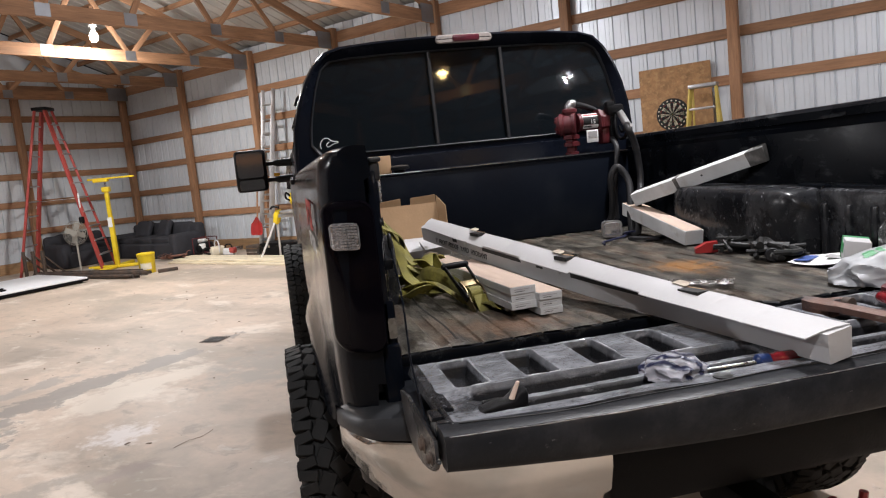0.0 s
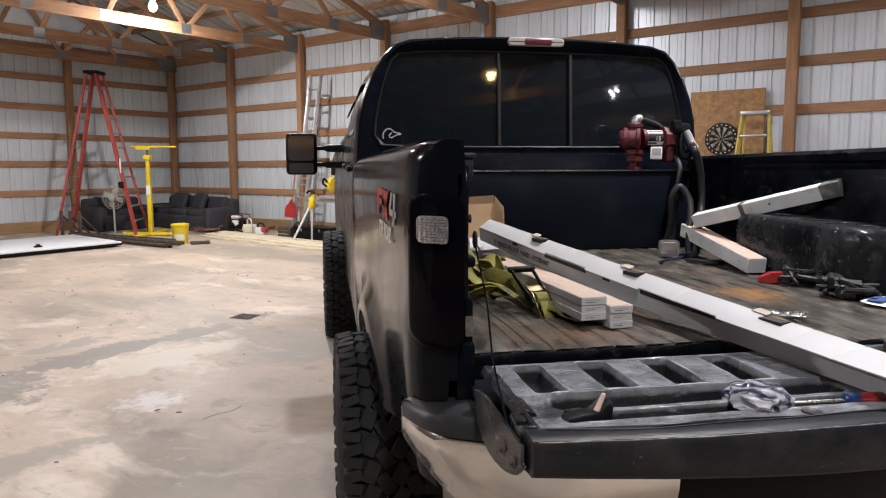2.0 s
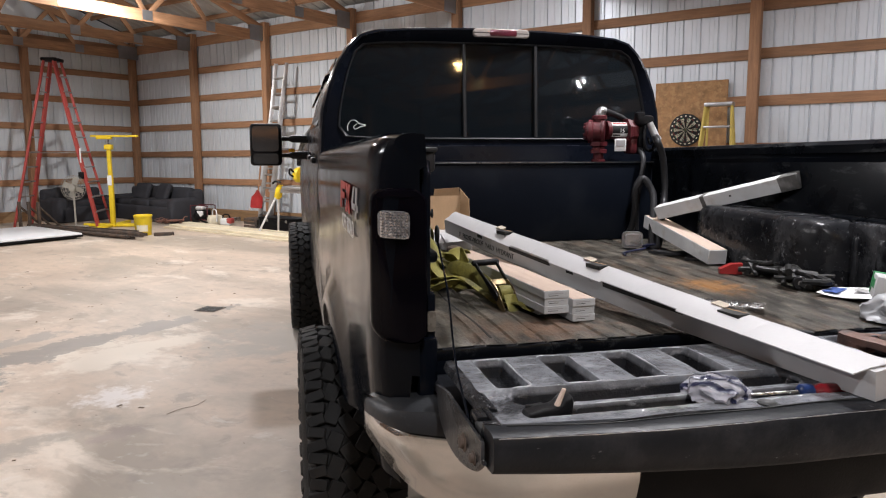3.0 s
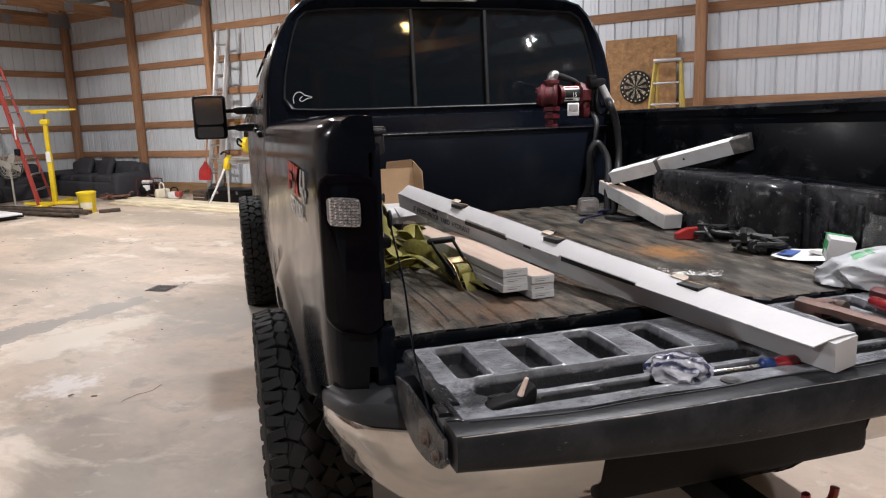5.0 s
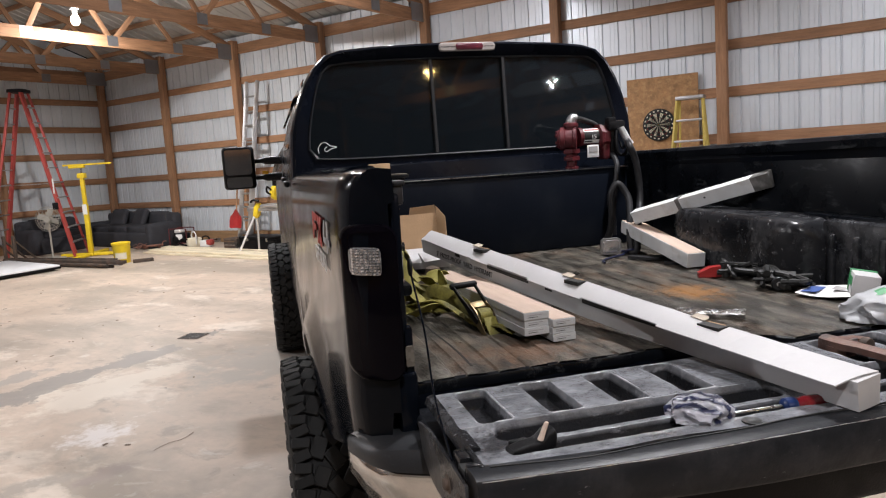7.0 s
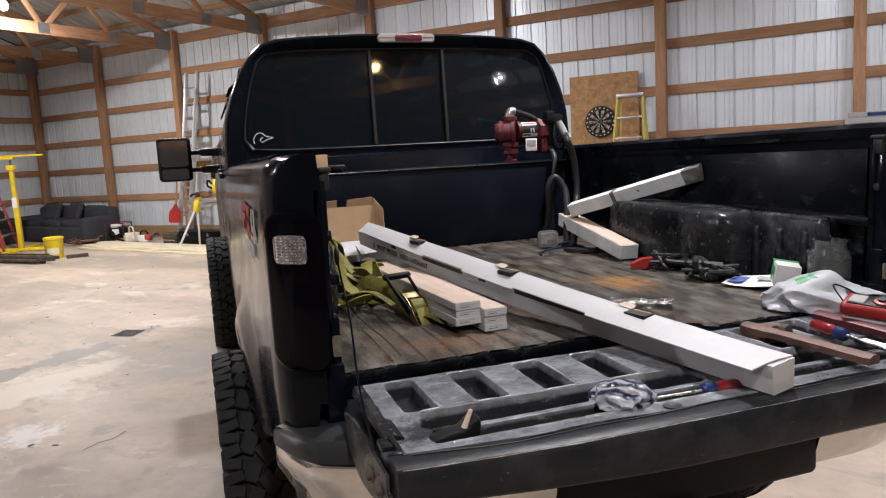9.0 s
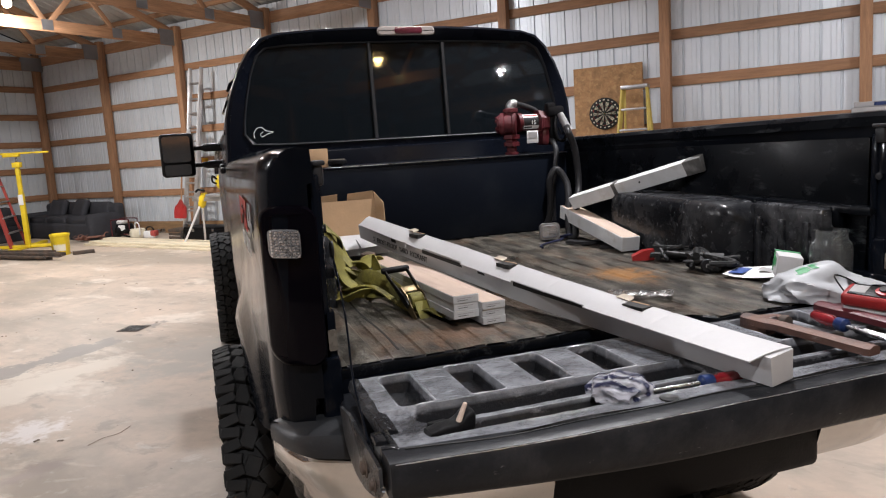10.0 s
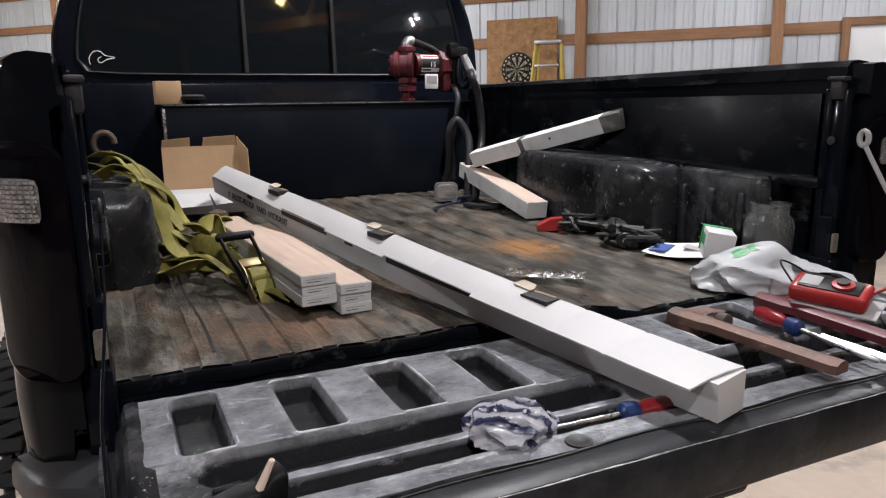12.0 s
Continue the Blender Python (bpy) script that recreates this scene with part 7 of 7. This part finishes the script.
for y in (-0.17, 0.17):
    part("frame_hoop", bm_tube(curve_points([(-0.24, y, 0.03), (-0.24, y, 0.4), (-0.2, y, 0.46), (0.2, y, 0.46), (0.24, y, 0.4), (0.24, y, 0.03)], 4), 0.013, 8), "pump_red", gen, "red tube frame")
part("fuel_tank", bm_box((0.2, 0.2, 0.1), (-0.06, 0.0, 0.39), 0.04, segments=3), "white", gen, "pale fuel tank")
part("recoil_cover", bm_lathe([(0.0, 0.0), (0.09, 0.0), (0.1, 0.02), (0.07, 0.05), (0.0, 0.06)], 16, m=pose(-0.08, -0.14, 0.2, 90, 0, 0)), "black_plastic", gen)
part("muffler", bm_box((0.16, 0.14, 0.13), (0.27, -0.06, 0.16), 0.03, segments=2), "black", gen)
part("grille_bar", bm_box((0.2, 0.02, 0.025), (0.1, -0.16, 0.11), 0.005), "pump_red", gen)
for x in (-0.24, 0.24):
    rod("cross_tube", (x, -0.17, 0.03), (x, 0.17, 0.03), 0.015, "black", gen)
cs = thing("chainsaw", "pale bodied chainsaw lying on the floor", "chainsaw", pose(-2.36, 14.1, 0, 0, 0, 25))
part("body", bm_box((0.3, 0.18, 0.2), (0, 0, 0.11), 0.05, segments=3), "cream", cs)
part("front_handle", bm_tube(curve_points([(0.0, -0.11, 0.08), (0.0, -0.11, 0.28), (0.0, 0.0, 0.33), (0.0, 0.11, 0.28), (0.0, 0.11, 0.08)], 5), 0.014, 8), "white", cs)
part("guide_bar", bm_box((0.45, 0.01, 0.08), (0.36, 0.04, 0.09), 0.004), "steel", cs)
part("rear_handle", bm_tube(curve_points([(-0.14, 0, 0.18), (-0.26, 0, 0.2), (-0.3, 0, 0.12), (-0.16, 0, 0.06)], 5), 0.016, 8), "black_plastic", cs)
t2 = thing("angle_tool", "orange and white cut-off saw lying near the boards", "power tool", pose(-2.12, 13.98, 0, 0, 0, -35))
part("body", bm_box((0.26, 0.14, 0.15), (0, 0, 0.075), 0.04, segments=3), "white", t2)
part("motor_cover", bm_box((0.12, 0.15, 0.12), (0.1, 0, 0.1), 0.03), "ladder_red", t2, "orange-red cover")
part("handle", bm_tube(curve_points([(-0.1, 0, 0.12), (-0.06, 0, 0.22), (0.06, 0, 0.22), (0.1, 0, 0.14)], 4), 0.014, 8), "black_plastic", t2)

# rusty tines in a heap
tines = thing("tiller_tines", "heap of rusty red tiller tines on the floor", "tines", FLAT @ pose(2.95, -1.2, 0, 0, 0, 40))
heap = random.Random(12)
for k in range(12):
    x, y = heap.uniform(-0.28, 0.28), heap.uniform(-0.1, 0.1)
    a = heap.uniform(0, 6.28)
    bend = [(x, y, 0.02), (x + 0.08 * math.cos(a), y + 0.08 * math.sin(a), 0.06 + 0.08 * heap.random()), (x + 0.16 * math.cos(a), y + 0.1 * math.sin(a), 0.12 * heap.random() + 0.03)]
    part("tine", bm_tube(curve_points(bend, 4), 0.018, flat=(0.03, 0.01)), "tine_red", tines)
part("axle", bm_tube([(-0.3, 0, 0.06), (0.3, 0.02, 0.08)], 0.025, 10), "tine_red", tines)

# extension ladder leaning on a post
xl = thing("extension_ladder", "aluminium extension ladder leaning against the barn wall", "ladder", FLAT @ pose(5.04, -0.42, 0, 0, 0, 0))
for off, top, w in ((0.0, 3.28, 0.16), (-0.05, 2.95, 0.14)):
    for s in (-1, 1):
        plank_between("side_rail", (s * w, off, 0.0), (s * w * 0.95 + 0.3, 0.3 + off, top), 0.03, 0.075, "aluminium", xl)
    for k in range(1, 11):
        u = k / 11
        c = Vector((0.3 * u, off + 0.3 * u, top * u))
        rod("rung", c - Vector((w, 0, 0)), c + Vector((w, 0, 0)), 0.02, "aluminium", xl)
for s in (-1, 1):
    part("ladder_foot", bm_box((0.06, 0.12, 0.04), (s * 0.18, -0.02, 0.02), 0.01), "black_plastic", xl)

# shovel
sv = thing("scoop_shovel", "red scoop shovel leaning on the wall over a dark crate", "shovel", FLAT @ pose(5.16, -0.74, 0.42, -9, 0, 0))
blade = bm_loft([[(x * w, 0.03 * (1 - abs(x)) * d, z) for x in (-1, -0.85, -0.4, 0, 0.4, 0.85, 1)] + [(x * w, 0.03 * (1 - abs(x)) * d + 0.006, z) for x in (1, 0.85, 0.4, 0, -0.4, -0.85, -1)] for z, w, d in ((0.0, 0.15, 1), (0.02, 0.172, 1.2), (0.14, 0.175, 1.6), (0.22, 0.16, 2), (0.29, 0.08, 2), (0.37, 0.025, 1))])
part("blade", blade, "red", sv, "bright red plastic blade")
part("shaft", bm_tube([(0, 0.02, 0.35), (0, 0.02, 1.25)], 0.016, 8), "wood_z", sv)
part("grip", bm_tube([(-0.06, 0.02, 1.3), (0.06, 0.02, 1.3)], 0.015, 8), "red", sv)
cr = thing("wooden_crate", "low dark red crate on the floor by the wall", "crate", FLAT @ pose(4.92, -0.55, 0) @ Matrix.Diagonal((0.8, 0.8, 1, 1)))
for z in (0.03, 0.1, 0.17):
    part("slat", bm_box((0.5, 0.02, 0.055), (0, -0.17, z), 0.003), "rust_steel", cr)
    part("slat", bm_box((0.5, 0.02, 0.055), (0, 0.17, z), 0.003), "rust_steel", cr)
part("crate_top", bm_box((0.48, 0.34, 0.015), (0, 0, 0.19), 0.003), "rust_steel", cr)

# mitre saw on its stand
ms = thing("mitre_saw_stand", "yellow mitre saw on a folding stand with grey legs", "saw stand", FLAT @ pose(6.45, -1.0, 0.0, 0, 0, 8))
part("rail", bm_box((1.3, 0.09, 0.07), (0.15, 0, 0.82), 0.01), "aluminium", ms)
for x, dx in ((-0.3, -0.28), (0.55, 0.28)):
    for s in (-1, 1):
        plank_between("leg", (x, 0, 0.8), (x + dx, s * 0.3, 0.0), 0.035, 0.035, "white", ms)
    part("bracket", bm_loft([[(x + 0.3 * (z - 0.76) + a, b, z) for a, b in rrect(w, w, w * 0.3, 3)] for z, w in ((0.66, 0.07), (0.7, 0.12), (0.86, 0.13), (0.93, 0.08))]), "yellow", ms)
    part("lock_lever", bm_tube(curve_points([(x - 0.06, -0.08, 0.96), (x + 0.02, -0.1, 1.0), (x + 0.14, -0.09, 0.98)], 4), 0.02, 8), "black_plastic", ms)
part("saw_base", bm_box((0.5, 0.32, 0.06), (0.15, 0, 0.89), 0.02), "aluminium", ms)
part("saw_head", bm_lathe([(0.0, -0.05), (0.13, -0.05), (0.14, -0.03), (0.14, 0.03), (0.13, 0.05), (0, 0.05)], 20, m=pose(0.15, 0.05, 1.12, 0, 90, 0)), "yellow", ms, "yellow blade guard")
part("saw_motor", bm_lathe([(0.0, -0.12), (0.07, -0.1), (0.075, 0.1), (0.0, 0.12)], 16, m=pose(0.3, 0.08, 1.2, 0, 70, 0)), "yellow", ms)
part("saw_handle", bm_tube(curve_points([(0.15, -0.1, 1.18), (0.15, -0.2, 1.24), (0.15, -0.22, 1.15), (0.15, -0.12, 1.1)], 4), 0.018, 8), "black_plastic", ms)
part("clamp_box", bm_box((0.12, 0.02, 0.08), (0.55, -0.2, 0.86), 0.006), "black", ms)

# tool chest
tc = thing("tool_chest", "low black steel tool chest on the floor", "tool chest", FLAT @ pose(5.68, -0.48, 0, 0, 0, 4))
part("chest", bm_box((0.95, 0.42, 0.2), (0, 0, 0.1), 0.012), "black_plastic", tc)
part("lid", bm_box((0.97, 0.44, 0.05), (0, 0, 0.225), 0.012), "black_plastic", tc)
for x in (-0.25, 0.25):
    part("latch", bm_box((0.05, 0.012, 0.06), (x, -0.218, 0.19), 0.003), "steel", tc)

# dartboard wall
sheet = solid("chipboard_panel", bm_box((1.0, 0.018, 2.4), (0, 0, 0), 0.002), "osb", "tall tan chipboard sheet fixed to the wall girts", "panel", BARN @ pose(13.43, 0.02, 1.4))
db = thing("dartboard", "round black and cream dartboard hung on the chipboard", "dartboard", BARN @ pose(13.39, -0.01, 1.93, 90, 0, 0))
part("rim", bm_lathe([(0.0, 0.0), (0.225, 0.0), (0.225, 0.034), (0.218, 0.038), (0.0, 0.038)], 40), "black", db)


def ring_piece(r0, r1, a0, a1, z):
    n = 4
    inner_pts = [(r0 * math.cos(a0 + (a1 - a0) * k / n), r0 * math.sin(a0 + (a1 - a0) * k / n), z) for k in range(n + 1)]
    outer_pts = [(r1 * math.cos(a0 + (a1 - a0) * k / n), r1 * math.sin(a0 + (a1 - a0) * k / n), z) for k in range(n + 1)]
    return bm_sheet(inner_pts + outer_pts[::-1], 0.002)


for k in range(20):
    a0, a1 = radians(18 * k - 9), radians(18 * k + 9)
    light = k % 2 == 0
    for r0, r1, m_ in ((0.017, 0.099, "cream" if light else "black"), (0.099, 0.107, "dart_green" if light else "dart_red"), (0.107, 0.162, "cream" if light else "black"), (0.162, 0.17, "dart_green" if light else "dart_red")):
        part("segment", ring_piece(r0, r1, a0, a1, 0.038), m_, db)
    part("number_mark", bm_box((0.022, 0.014, 0.002), (0, 0, 0)), "cream", db, "", pose(0.195 * math.cos(radians(18 * k)), 0.195 * math.sin(radians(18 * k)), 0.0395, 0, 0, 18 * k + 90))
part("bull_ring", ring_piece(0.007, 0.017, 0, 6.283, 0.0385), "dart_green", db)
part("bullseye", bm_lathe([(0.0, 0.042), (0.007, 0.041), (0.007, 0.038)], 14), "dart_red", db)
yl = thing("step_ladder", "yellow fibreglass step ladder with aluminium treads by the dartboard", "ladder", BARN @ pose(13.93, -0.42, 0.02))
H2 = 2.2
for s in (-1, 1):
    plank_between("front_rail", (s * 0.3, -0.42, 0), (s * 0.16, 0.0, H2), 0.03, 0.075, "ladder_yellow", yl)
    plank_between("rear_rail", (s * 0.27, 0.36, 0), (s * 0.15, 0.06, H2), 0.025, 0.045, "ladder_yellow", yl)
for k in range(1, 8):
    u = k / 8
    part("tread", bm_box((2 * (0.3 - 0.14 * u) - 0.02, 0.08, 0.028), (0, -0.42 * (1 - u), H2 * u), 0.004), "aluminium", yl)
part("top_cap", bm_box((0.36, 0.16, 0.05), (0, 0.02, H2 + 0.02), 0.008), "aluminium", yl)

# window further along the wall
win = thing("window_1", "small window with a raw timber frame in the steel wall", "window", BARN @ pose(17.85, 0.06, 1.95), kind="structure")
for x in (-0.5, 0.5):
    part("window_frame", bm_box((0.09, 0.1, 0.9), (x, 0, 0), 0.004), "wood_z", win)
for z in (-0.45, 0.4):
    part("window_frame", bm_box((0.92, 0.1, 0.09), (0, 0, z), 0.004), "wood_x", win)
part("pane", bm_box((0.9, 0.012, 0.78), (0, 0.0, -0.02), 0.001), "whiteboard", win, "pale bluish pane")
cab2 = thing("storage_cabinet", "tall grey storage cabinet standing by the wall post", "cabinet", BARN @ pose(16.75, -0.45, 0))
part("cabinet_body", bm_box((0.55, 0.4, 1.74), (0, 0, 0.87), 0.01), "grey_card", cab2)
part("cabinet_door", bm_box((0.26, 0.02, 1.6), (-0.135, -0.21, 0.88), 0.004), "grey_card", cab2)
part("cabinet_door", bm_box((0.26, 0.02, 1.6), (0.135, -0.21, 0.88), 0.004), "grey_card", cab2)
bx2 = thing("paper_box", "flat pale box with a blue label on the cabinet", "box", BARN @ pose(16.75, -0.45, 1.742))
part("box_body", bm_box((0.5, 0.3, 0.06), (0, 0, 0.03), 0.004), "grey_card", bx2)
part("blue_label", bm_box((0.2, 0.004, 0.04), (0.05, -0.152, 0.03)), "blue", bx2, "blue label")
